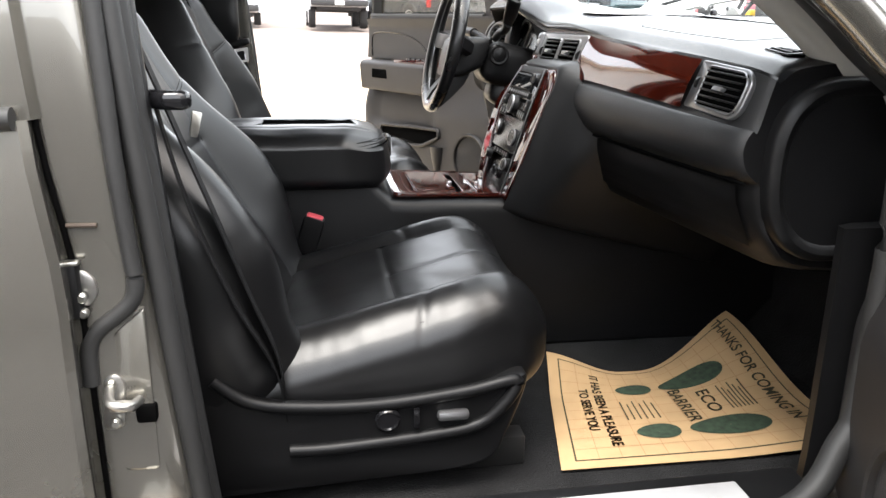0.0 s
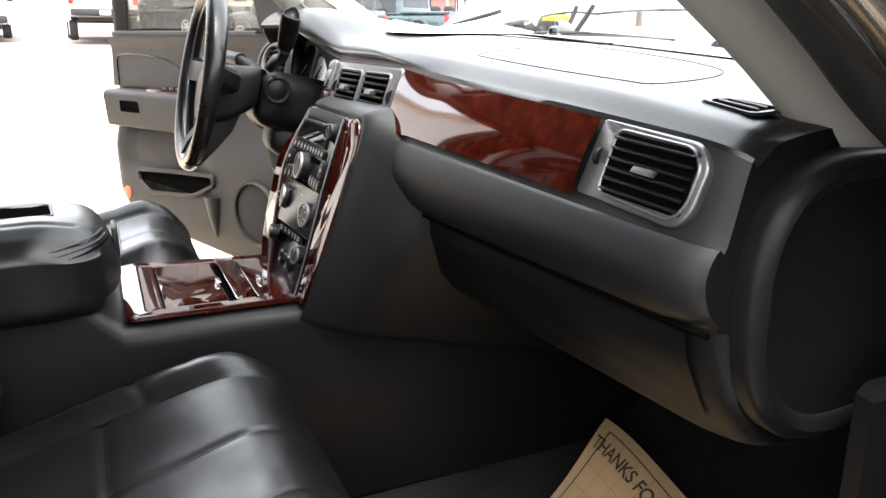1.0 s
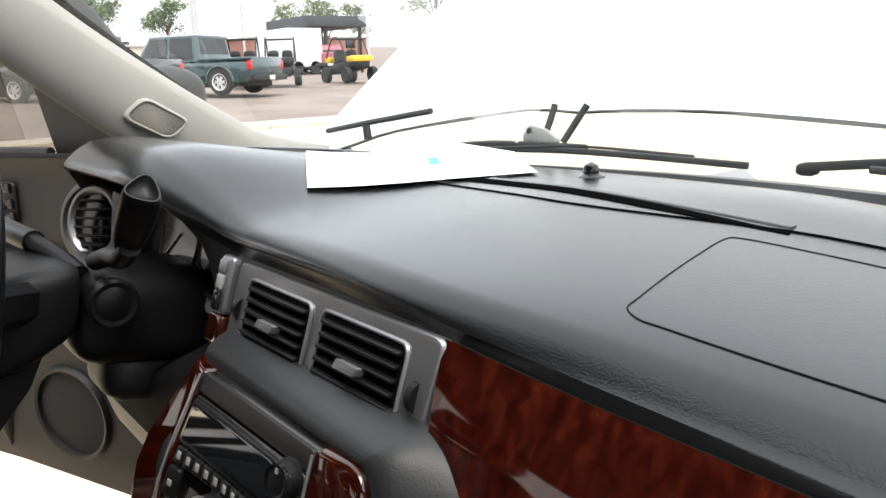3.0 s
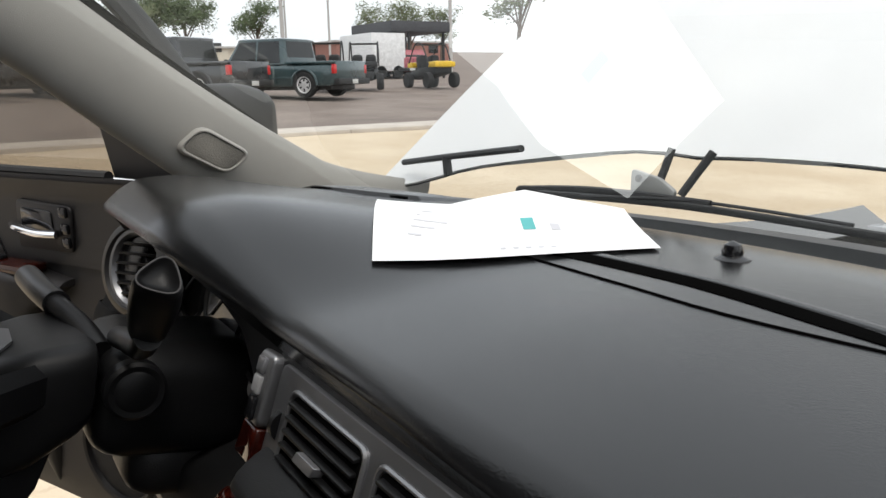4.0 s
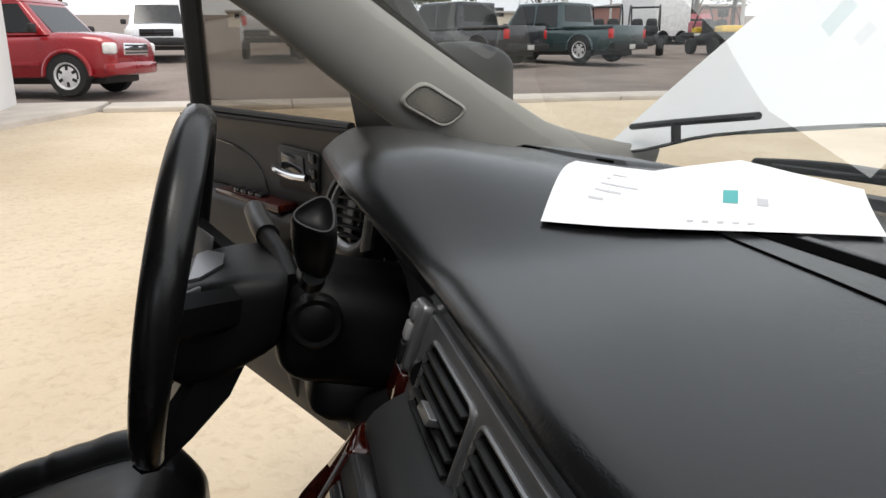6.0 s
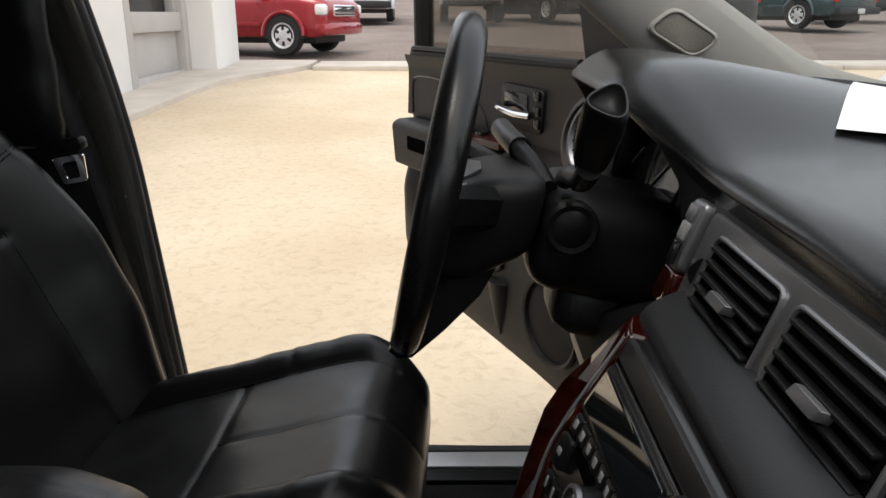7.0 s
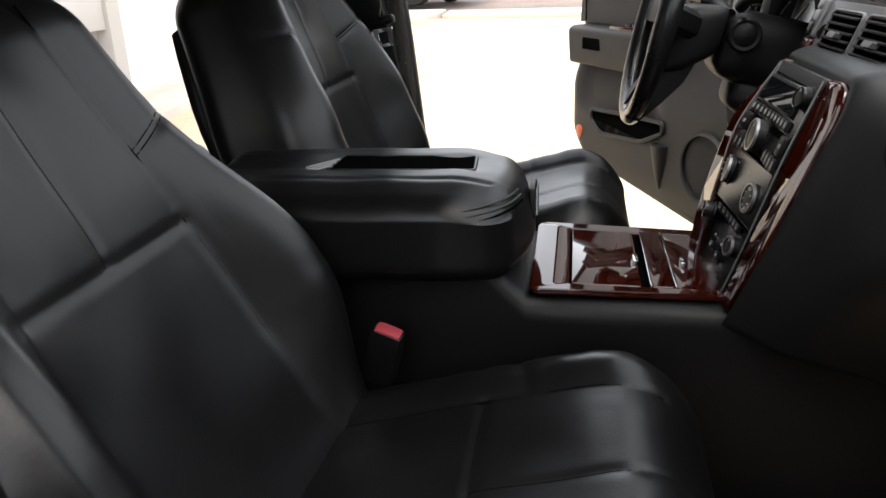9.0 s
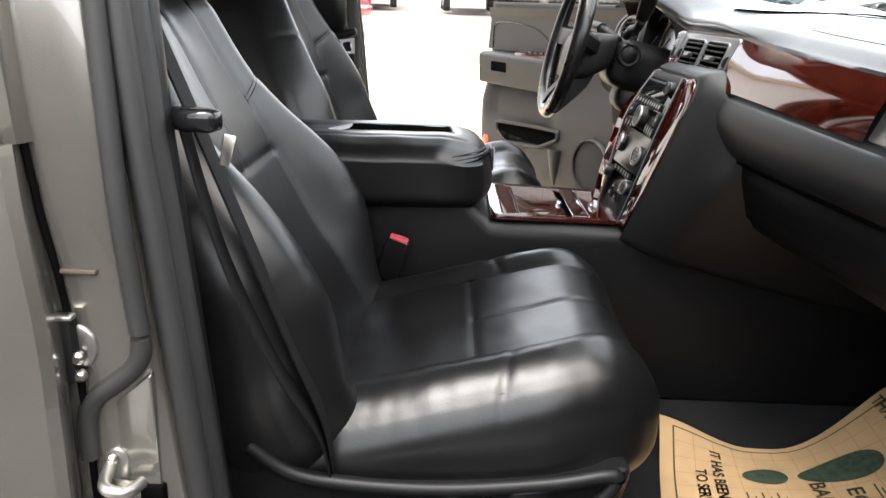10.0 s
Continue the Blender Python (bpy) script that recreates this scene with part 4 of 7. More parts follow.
for s in (-1, 1):
    w_ = 0.012 if s > 0 else 0.024
    o_ = [(s * 0.090, 0.122), (s * (0.132 + 0.4 * w_), 0.124), (s * (0.140 + 0.6 * w_), 0.085), (s * (0.134 + w_), 0.01), (s * (0.116 + 0.8 * w_), -0.07), (s * (0.088 + 0.2 * w_), -0.150), (s * 0.067, -0.150), (s * 0.081, -0.07), (s * 0.088, 0.02)]
    part("wood_side_trim", plate(rounded(o_, [0.003, 0.022, 0.05, 0.06, 0.06, 0.012, 0.003, 0.05, 0.06], 8), 0.014, M @ pose(0, 0, 0.002 if s > 0 else 0.006), 0.004, bend=bulge), WOOD, dash, "glossy wood side trim of the centre stack")
    part("trim_line", tube(smooth_path([M @ Vector((s * x_, up(y_), 0.0065 - sag(s * x_, up(y_)))) for x_, y_ in ((0.0925, 0.119), (0.0915, 0.05), (0.0875, -0.02), (0.080, -0.08), (0.067, -0.144))], 4), 0.0012, 6), TAB, dash)
o_ = [(-0.092, 0.121), (0.092, 0.121), (0.087, -0.02), (0.066, -0.146), (-0.066, -0.146), (-0.087, -0.02)]
PANEL = mat("brown_black_panel_plastic", (0.008, 0.007, 0.0066), 0.24, vary=0.08, spec=0.5)
radio = part("stack_panel", plate(rounded(o_, [0.004, 0.004, 0.05, 0.006, 0.006, 0.05], 8), 0.012, M @ pose(0, 0, 0.002), 0.002, bend=bulge), PANEL, dash, "dark satin control panel")


def on_panel(name, x0, y0, x1, y1, z, material, r=0.002, label="", parent=None, lift=0.003):
    """A raised rectangle on the bowed panel."""
    return part(name, plate(rounded([(x0, y0), (x1, y0), (x1, y1), (x0, y1)], r, 3), lift + 0.002, M @ pose(0, 0, z), min(r, 0.0015) * 0.7, bend=bulge), material, parent or radio, label)


on_panel("radio_face", -0.087, 0.036, 0.088, 0.107, 0.005, PANEL, 0.004)
on_panel("top_filler", -0.090, 0.109, 0.090, 0.1205, 0.0045, GREYDARK, 0.002, "charcoal strip over the radio")
on_panel("display_frame", -0.084, 0.078, 0.056, 0.1055, 0.0075, PLASTIC, 0.004)
on_panel("display", -0.081, 0.0805, 0.052, 0.1035, 0.0085, mat("glossy_display_glass", (0.006, 0.007, 0.008), 0.035, vary=0.02), 0.003, "glossy dark radio display")
for i in range(10):
    x_ = -0.071 + 0.0142 * i
    b_ = on_panel("preset_button", x_ - 0.0063, 0.066, x_ + 0.0063, 0.0765, 0.0095, PLASTIC, 0.0015)
    on_panel("button_mark", x_ - 0.0028, 0.069, x_ + 0.0028, 0.0740, 0.0100, WHITEMARK, 0.0008, "", b_, 0.0)
on_panel("disc_slot", -0.058, 0.0575, 0.060, 0.0635, 0.0062, VOID, 0.001, "dark disc slot")
for x_ in (-0.071, 0.073):
    b_ = on_panel("radio_button", x_ - 0.008, 0.044, x_ + 0.008, 0.064, 0.0105, PLASTIC, 0.003)
    on_panel("button_mark", x_ - 0.003, 0.052, x_ + 0.003, 0.056, 0.0110, WHITEMARK, 0.0008, "", b_, 0.0)


def knob(name, x, y, r, h, parent, ring=SILVER, face=PLASTIC):
    km = M @ pose(x, up(y), 0.003 - sag(x, up(y)), 0, math.degrees(math.atan(-2.2 * x)) * -1)
    prof = [(r * 1.08, 0), (r * 1.06, h * 0.2), (r * 0.95, h * 0.3), (r * 0.90, h * 0.95), (r * 0.80, h), (0.001, h)]
    bm = lathe(prof, km, 36)
    k = part(name, bm, PLASTIC, parent, "black ribbed knob")
    part("knob_ring", hoop([(r * 0.80, h - 0.002), (r * 0.925, h - 0.0025), (r * 0.915, h + 0.0008), (r * 0.80, h + 0.0010)], km, 36), ring, k, "bright knob ring")
    part("knob_face", lathe([(r * 0.78, h - 0.001), (r * 0.74, h + 0.0006), (r * 0.3, h - 0.0015), (0.001, h - 0.001)], km, 28), face, k)
    part("knob_mark", bevel_box((-r * 0.08, r * 0.45, h), (r * 0.08, r * 0.72, h + 0.0012), 0.0, km), WHITEMARK, k)
    return k


knob("tune_knob", 0.072, 0.100, 0.0135, 0.013, radio, GLOSSBLACK)
knob("volume_knob", -0.007, 0.049, 0.0225, 0.018, radio)
for x_, y_ in [(0.030 + 0.013 * i, 0.036 - 0.001 * i) for i in range(4)] + [(-0.074 + 0.0125 * i, 0.030) for i in range(3)]:
    b_ = on_panel("button", x_ - 0.0055, y_ - 0.010, x_ + 0.0055, y_ + 0.006, 0.0085, PLASTIC, 0.0015)
    on_panel("button_mark", x_ - 0.0013, y_ - 0.006, x_ + 0.0013, y_ + 0.003, 0.0090, WHITEMARK, 0.0006, "", b_, 0.0)
on_panel("climate_panel", -0.083, -0.050, 0.081, 0.022, 0.0045, PANEL, 0.006)
for x_, y_ in ((-0.062, -0.010), (0.043, -0.018)):
    d_ = knob("climate_dial", x_, y_, 0.0205, 0.008, radio, SILVER, PANEL)
    for k in range(8):
        a_ = math.pi * (0.15 + 0.243 * k)
        on_panel("dial_mark", x_ + 0.0120 * math.cos(a_) - 0.001, y_ + 0.0120 * math.sin(a_) - 0.001, x_ + 0.0120 * math.cos(a_) + 0.001, y_ + 0.0120 * math.sin(a_) + 0.001, 0.0125, WHITEMARK, 0.0004, "", d_, 0.0)
on_panel("climate_display", -0.036, -0.036, 0.014, -0.006, 0.0062, mat("amber_dark_glass", (0.012, 0.010, 0.008), 0.04), 0.002, "glossy climate display")
for i in range(5):
    x_ = -0.037 + 0.0115 * i
    b_ = on_panel("button", x_ - 0.0050, 0.000, x_ + 0.0050, 0.013, 0.0085, PLASTIC, 0.0012)
    on_panel("button_mark", x_ - 0.0022, 0.0045, x_ + 0.0022, 0.0075, 0.0089, WHITEMARK, 0.0006, "", b_, 0.0)
for i in range(6):
    x_ = -0.048 + 0.0165 * i
    b_ = on_panel("button", x_ - 0.0072, -0.066, x_ + 0.0072, -0.054, 0.0075, PLASTIC, 0.0015)
    on_panel("button_mark", x_ - 0.0035, -0.062, x_ + 0.0035, -0.0595, 0.0079, WHITEMARK, 0.0006, "", b_, 0.0)
knob("rear_climate_knob", 0.058, -0.078, 0.0140, 0.014, radio)
knob("fan_knob", -0.066, -0.072, 0.0125, 0.014, radio, GLOSSBLACK)
for x_ in (-0.030, 0.012):
    part("power_socket", lathe([(0.013, 0), (0.013, 0.006), (0.010, 0.008), (0.009, 0.003), (0.001, 0.003)], M @ pose(x_, -0.104, 0.003), 20), GLOSSBLACK, radio)
on_panel("panel_seam", -0.080, 0.0300, 0.080, 0.0312, 0.0057, VOID, 0.0004)
on_panel("panel_seam", -0.080, -0.0535, 0.076, -0.0523, 0.0052, VOID, 0.0004)

# ---- instrument cluster, column and steering wheel ----
for y_, r_ in ((0.30, 0.055), (0.42, 0.060), (0.53, 0.052)):
    m_ = axes((0.055, y_, 1.255), (0, -1, 0), (0.30, 0, 0.95))
    g_ = part("gauge_rim", hoop([(r_ * 0.92, -0.02), (r_ * 0.94, 0.004), (r_, 0.006), (r_ * 1.03, 0.0), (r_ * 1.03, -0.02)], m_, 32), GREYDARK, dash, "dark gauge rim")
    part("gauge_face", lathe([(r_ * 0.92, 0.0035), (0.001, 0.0040)], m_, 32), GLOSSBLACK, g_, "black gauge face")
    part("gauge_needle", bevel_box((-0.001, -0.005, 0.0042), (0.001, r_ * 0.7, 0.0060), 0.0, m_ @ pose(0, 0, 0, 0, 0, 130)), WHITEMARK, g_)
part("cluster_plate", bevel_box((-0.185, -0.075, -0.02), (0.185, 0.070, 0.0015), 0.008, axes((0.055, 0.415, 1.255), (0, -1, 0), (0.30, 0, 0.95))), mat("dark_silver_plate", (0.42, 0.41, 0.41), 0.4, metal=0.25), dash, "dark silver instrument plate")
o_ = [(-0.145, 1.258), (-0.190, 1.288), (-0.225, 1.272), (-0.262, 1.292), (-0.300, 1.276), (-0.340, 1.304), (-0.370, 1.306), (-0.372, 1.268), (-0.320, 1.246), (-0.240, 1.238), (-0.170, 1.240)]
part("cluster_trim", plate(rounded(o_, 0.008, 4), 0.006, axes((0.016, 0.0, 0.0), (0, -1, 0), (0.10, 0, 1)), 0.0015), SILVER, dash, "scalloped satin silver instrument trim")
# driver's outer vent
m_ = axes((-0.002, 0.605, 1.258), (0.60, -1, 0), (0.25, 0, 0.95)) @ Matrix.Scale(0.78, 4)
o_ = [(0.062 * math.cos(2 * math.pi * k / 32), 0.070 * math.sin(2 * math.pi * k / 32)) for k in range(32)]
i_ = [(0.046 * math.cos(2 * math.pi * k / 32), 0.052 * math.sin(2 * math.pi * k / 32)) for k in range(32)]
dv = part("vent_bezel", ring_plate(o_, i_, 0.03, m_, 0.006), SILVER, dash, "round satin silver driver vent")
# Black disc behind the slats, in place of the vent's inner shade.
part("vent_shade", plate(i_, 0.02, m_ @ pose(0, 0, -0.008), 0.001), GLOSSBLACK, dv)
for i in range(6):
    y_ = -0.040 + 0.016 * i
    h_ = 0.044 * math.sqrt(max(0.05, 1 - (y_ / 0.052) ** 2))
    part("slat", bevel_box((-h_, y_ - 0.002, -0.012), (h_, y_ + 0.002, -0.001), 0.001, m_), PLASTIC, dv)

part("vent_surround", hoop([(0.092, -0.05), (0.088, -0.02), (0.078, -0.004), (0.066, 0.001), (0.058, -0.006)], m_, 36), GREYDARK, dash, "grey rounded panel round the driver vent")
part("vent_side_trim", plate(rounded([(0.046, -0.060), (0.072, -0.050), (0.074, 0.048), (0.050, 0.058)], 0.006, 4), 0.008, m_ @ pose(0, 0, 0.005), 0.002), SILVER, dash, "satin silver strip beside the driver vent")

WC = Vector((-0.195, 0.388, 1.246))
WU = Vector((0.225, 0, 0.974)).normalized()
WM = axes(WC, (0, -1, 0), WU)
RIM = 0.163
wheel = group("steering_wheel", WC, "black leather steering wheel with a silver-edged hub", "steering wheel")
ring_ = [WM @ Vector((RIM * math.cos(2 * math.pi * k / 72), RIM * math.sin(2 * math.pi * k / 72), 0)) for k in range(72)]
part("rim", tube(ring_, [0.0165 + 0.002 * math.cos(2 * (2 * math.pi * k / 72 - 0.6)) for k in range(72)], 14, loop=True, up=tuple(WM.to_3x3().col[2])), mat("black_wheel_leather", (0.006, 0.006, 0.0065), 0.28, grain=0.1), wheel)
part("rim_seam", tube([WM @ Vector(((RIM - 0.0165) * math.cos(2 * math.pi * k / 72), (RIM - 0.0165) * math.sin(2 * math.pi * k / 72), 0.001)) for k in range(72)], 0.002, 6, loop=True), SILVER, wheel)
HUBS = ((-0.004, -0.060, 0.004, 0.050), (-0.008, -0.078, 0.015, 0.066), (-0.022, -0.080, 0.023, 0.074), (-0.055, -0.066, 0.035, 0.078), (-0.090, -0.040, 0.042, 0.076), (-0.100, -0.030, 0.040, 0.072), (-0.104, -0.020, 0.032, 0.060))
part("hub", loft([[WM @ Vector((p.x, p.y, z_)) for p in rounded([(-w_, y0_), (w_, y0_), (w_, y1_), (-w_, y1_)], 0.022, 6)] for z_, y0_, y1_, w_ in HUBS]), PLASTIC, wheel, "black airbag hub")
part("hub_trim", loft([[WM @ Vector((x_, y_ + dy_, z_)) for x_, y_, z_ in ((-0.046, 0.0180, -0.012), (0.046, 0.0180, -0.012), (0.050, 0.0232, -0.022), (0.020, 0.0300, -0.040), (-0.020, 0.0300, -0.040), (-0.050, 0.0232, -0.022))] for dy_ in (-0.004, 0.0015, 0.0025)]), SILVER, wheel, "satin silver edge on the hub")
part("hub_badge", plate(rounded([(-0.022, -0.004), (-0.007, -0.004), (-0.009, -0.008), (0.009, -0.008), (0.007, -0.004), (0.022, -0.004), (0.022, 0.004), (-0.022, 0.004)], 0.001, 2), 0.003, WM @ pose(0, 0.01, -0.008), 0.001), CHROME, wheel, "plain bright badge")
for s in (-1, 1):
    sp = part("spoke", loft([[WM @ Vector((s * x, y + yy, zz - 0.055 * sstep(RIM, 0.07, x))) for yy, zz in ((-0.022, 0.0), (-0.016, 0.012), (0.016, 0.012), (0.022, 0.0), (0.012, -0.012), (-0.012, -0.012))] for x, y in ((0.070, 0.005), (0.12, 0.012), (RIM, 0.018))]), PLASTIC, wheel)
    part("spoke_trim", bevel_box((-0.030, -0.020, 0.0), (0.030, 0.020, 0.004), 0.002, WM @ pose(s * 0.118, 0.010, -0.014, 0, s * -25, 0)), SILVER, sp, "silver spoke insert with buttons")
    part("spoke", loft([[WM @ Vector((s * x + yy, y + dy * zz, zz - drop)) for yy, zz in ((-hw, 0.004), (-hw * 0.7, 0.014), (hw * 0.7, 0.014), (hw, 0.004), (hw * 0.8, -back), (-hw * 0.8, -back))] for x, y, hw, back, drop, dy in ((0.026, -0.035, 0.034, 0.030, 0.050, 0.0), (0.034, -0.085, 0.034, 0.034, 0.030, 0.0), (0.044, -0.125, 0.036, 0.026, 0.010, 0.0), (0.050, -RIM * 0.96, 0.040, 0.010, 0.0, 0.0))]), PLASTIC, wheel)

col = group("steering_column", (-0.1, 0.375, 1.2), "black steering column with shift lever and stalk", "steering column")
CM = axes(WC, (0, -1, 0), WU)
part("shroud", softbox((0.145, 0.112, 0.16), 0.034, (10, 10, 10), CM @ pose(0, -0.014, -0.180)), PLASTIC, col, "black column shroud")
part("lower_shroud", softbox((0.10, 0.07, 0.20), 0.03, (8, 8, 8), CM @ pose(0.0, -0.085, -0.24)), GREYDARK, col)
part("ignition_lock", lathe([(0.026, -0.01), (0.026, 0.003), (0.023, 0.006), (0.018, 0.005), (0.015, 0.007), (0.001, 0.008)], axes((-0.067, 0.302, 1.224), (-0.9, 0, -0.3), (0.2, 0, 1)) @ pose(0, 0, 0, 180 if axes((-0.067, 0.302, 1.224), (-0.9, 0, -0.3), (0.2, 0, 1)).to_3x3().col[2].y > 0 else 0), 28), PLASTIC, col, "ignition switch ring")
LV = [Vector(p) for p in ((-0.07, 0.330, 1.265), (-0.072, 0.27, 1.280), (-0.070, 0.235, 1.284), (-0.069, 0.205, 1.300), (-0.070, 0.150, 1.356))]
lever = part("shift_lever", tube(smooth_path(LV[:4], 5), 0.010, 12), PLASTIC, col)
ax_ = (LV[4] - LV[2]).normalized()
gx = Vector((1, 0, 0)) - ax_ * ax_.x
gx = gx.normalized()
gy = ax_.cross(gx)


def grip_ring(r, h):
    o = rounded([(r * 0.75, r), (-r * 1.05, 0.0), (r * 0.75, -r)], r * 0.95, 6)
    return [LV[4] + gx * p.x + gy * p.y + ax_ * h for p in o]


g_ = part("shift_grip", loft([grip_ring(r, h) for r, h in ((0.014, -0.088), (0.019, -0.072), (0.0225, -0.045), (0.0235, -0.02), (0.0225, -0.003), (0.0205, 0.003), (0.0180, 0.004), (0.0150, 0.0), (0.006, -0.003))]), PLASTIC, lever, "fat black shift grip with a recessed end", sharp=60)
part("grip_ring", tube(grip_ring(0.0192, 0.0035), 0.0009, 6, loop=True, up=tuple(ax_)), GREYDARK, g_, "thin grey ring round the grip's end")
part("turn_stalk", tube(smooth_path([(-0.085, 0.34, 1.252), (-0.092, 0.39, 1.264), (-0.106, 0.44, 1.276)], 5), 0.010, 12), PLASTIC, col)
part("turn_stalk", tube(smooth_path([(-0.105, 0.438, 1.276), (-0.113, 0.490, 1.279), (-0.119, 0.548, 1.282)], 5), 0.013, 14), PLASTIC, col, "turn signal stalk with a thick grip")

# ---- seats ----
def groove(d, depth=0.007, wide=0.004):
    return -depth * 0.45 * math.exp(-(d / (wide * 1.7)) ** 2)


def seat(yc, outer, seam_at, label, gname, back_by, CL, cross, high=0.785):
    """A power seat. outer: +1 or -1, the way to the near door."""
    st = group("front_seat", (-0.42, yc, 0.62), label, "car seat", gname)
    CW, CH = 0.49, 0.17
    cx = -0.425 - back_by

    def cush(p):
        x, y, z = p
        k = sstep(-0.02, 0.06, z)
        f_ = x + 0.28 - CL / 2
        narrow = 1 - 0.10 * sstep(0.12, 0.28, f_)
        a = abs(y)
        rise_, slope_ = (0.026, 0.016) if outer > 0 else (0.016, 0.012) if y > 0 else (0.012, 0.022)
        bol = rise_ * sstep(0.126, 0.185, a) * (1 - 0.5 * sstep(0.16, 0.27, f_)) - slope_ * sstep(0.165, 0.245, a)
        dish = -0.007 * (1 - (y / 0.15) ** 2) if a < 0.15 else 0
        g = groove(a - 0.142, 0.005) * (f_ < 0.24)
        if a < 0.142:
            g += groove(x - cross, 0.005)
            if x > cross:
                g += groove(y, 0.004)
        if a > 0.142:
            g += groove(x - 0.075 + 0.25 * (a - 0.142), 0.004)
        if 0.15 < a:
            g += groove(a - 0.222, 0.0008, 0.003)
        curl = -0.055 * sstep(0.17, 0.29, f_) ** 1.5
        wr = 0.0025 * noise.noise(Vector((x * 14, y * 14 + yc, 0.3))) + 0.0014 * noise.noise(Vector((x * 45, y * 22 + yc, 1.3))) * sstep(0.12, 0.20, a)
        zz = z + k * (bol + dish + g + curl + wr + 0.012)
        under = 0.03 * sstep(0.05, 0.28, f_) * (1 - k)
        return (x, y * narrow, zz + lerp(0.08, 0.25, k) * x + under)

    part("seat_cushion", softbox((CL, CW, CH), 0.055, (120, 104, 12), pose(cx, yc, high), cush), LEATHER, st, "black leather cushion with stitched panels", sharp=80)
    def seam(name, pts, at, label=""):
        part(name, tube([at @ Vector(q) for q in pts], 0.0006 if name == "edge_stitching" else 0.0013, 6), VOID, st, label)

    at = pose(cx, yc, high)
    top = CH / 2 - 0.001
    for sy in (-0.142, 0.142):
        seam("stitched_seam", [cush(Vector((lerp(-CL / 2 + 0.02, CL / 2 - 0.045, i / 30), sy, top))) for i in range(31)], at)
    seam("stitched_seam", [cush(Vector((cross, lerp(-0.14, 0.14, i / 20), top))) for i in range(21)], at)
    seam("stitched_seam", [cush(Vector((lerp(cross, CL / 2 - 0.05, i / 20), 0.0, top))) for i in range(21)], at)
    for sy in (-1, 1):
        for a, low in ((0.214, 0.0070), (0.221, 0.0100)):
            seam("edge_stitching", [cush(Vector((lerp(-CL / 2 + 0.06, CL / 2 - 0.07, i / 30), sy * a, top - low))) for i in range(31)], at)

    lean = 0.50 if outer < 0 else 0.40
    rise = math.sqrt(1 - lean * lean)
    BU, BN = Vector((-lean, 0, rise)), Vector((rise, 0, lean))
    BM = axes(Vector((seam_at[0], yc, seam_at[1])) - BN * 0.085 - BU * 0.05, BN, (0, 1, 0))  # x ahead, y left, z up along the back
    BW, BT, BH = 0.56, 0.17, 0.62

    def back(p):
        x, y, z = p
        k = sstep(0.0, 0.06, x)
        a = abs(y)
        taper = 1 - (0.40 if outer > 0 else 0.47) * sstep(-0.06, 0.42, z) - 0.10 * sstep(-0.10, -0.31, z)
        puff = (1 - 0.80 * sstep(-0.02, 0.28, z)) * (1 - 0.45 * sstep(-0.10, -0.30, z)) if outer > 0 else (1 - 0.95 * sstep(-0.06, 0.18, z)) * (1 - 0.75 * sstep(-0.08, -0.26, z))
        bol = ((0.014 if outer > 0 else 0.008) + (0.036 if outer > 0 and y < 0 else 0.062) * puff) * sstep(0.124, 0.205, a) - 0.03 * sstep(0.215, 0.275, a)
        dish = -0.010 * (1 - (y / 0.14) ** 2) if a < 0.14 else 0
        g = groove(a - 0.138, 0.005) if z < 0.29 else 0
        if a < 0.138:
            g += groove(z - 0.05, 0.006)
            if z > 0.05:
                g += groove(y - 0.0, 0.004)
        else:
            g += groove(z - 0.13 - 0.3 * (a - 0.138), 0.004)
        wr = 0.003 * noise.noise(Vector((y * 12 + yc, z * 12, 0.7)))
        bow = 0.025 * sstep(-0.1, 0.31, z) - 0.005
        tall = z + (0.11 * max(0.0, z - 0.10) if outer < 0 else 0.0)
        return (x + k * (bol + dish + g + wr) + bow + 0.01, y * taper, tall)

    part("backrest", softbox((BT, BW, BH), 0.06, (12, 104, 130), BM, back), LEATHER, st, "black leather backrest with stitched panels", sharp=80)
    face = BT / 2 - 0.001
    for sy in (-0.138, 0.138):
        seam("stitched_seam", [back(Vector((face, sy, lerp(-0.28, 0.28, i / 40)))) for i in range(41)], BM)
    seam("stitched_seam", [back(Vector((face, lerp(-0.135, 0.135, i / 20), 0.05))) for i in range(21)], BM)
    seam("stitched_seam", [back(Vector((face, 0.0, lerp(0.05, 0.28, i / 20)))) for i in range(21)], BM)
    for sy in (-1, 1):
        for dz in (-0.003, 0.003):
            seam("bolster_stitching", [back(Vector((face, sy * a, 0.13 + 0.3 * (a - 0.138) + dz))) for a in [lerp(0.141, 0.225, i / 8) for i in range(9)]], BM)
    part("back_shell", softbox((0.05, 0.44, 0.56), 0.022, (4, 12, 12), BM @ pose(-0.085, 0, -0.02), lambda p: (p.x + 0.025 * sstep(-0.1, 0.31, p.z), p.y * (1 - 0.30 * sstep(0.08, 0.33, p.z)), p.z)), PLASTIC, st, "black seat back panel")
    HM = BM @ pose(0.060, 0, 0.415)
    hr = part("headrest", softbox((0.11, 0.27, 0.19), 0.05, (10, 20, 16), HM, lambda p: (p.x + 0.018 * math.cos(p.y * 9) - 0.10 * abs(p.z) ** 1.5, p.y * (1 - 0.18 * sstep(-0.02, 0.09, p.z)), p.z)), LEATHER, st, "black leather headrest", sharp=80)
    for s in (-1, 1):
        part("headrest_post", tube([HM @ Vector((0, s * 0.065, -0.16)), HM @ Vector((0, s * 0.065, -0.07))], 0.006, 10), STEEL, hr)
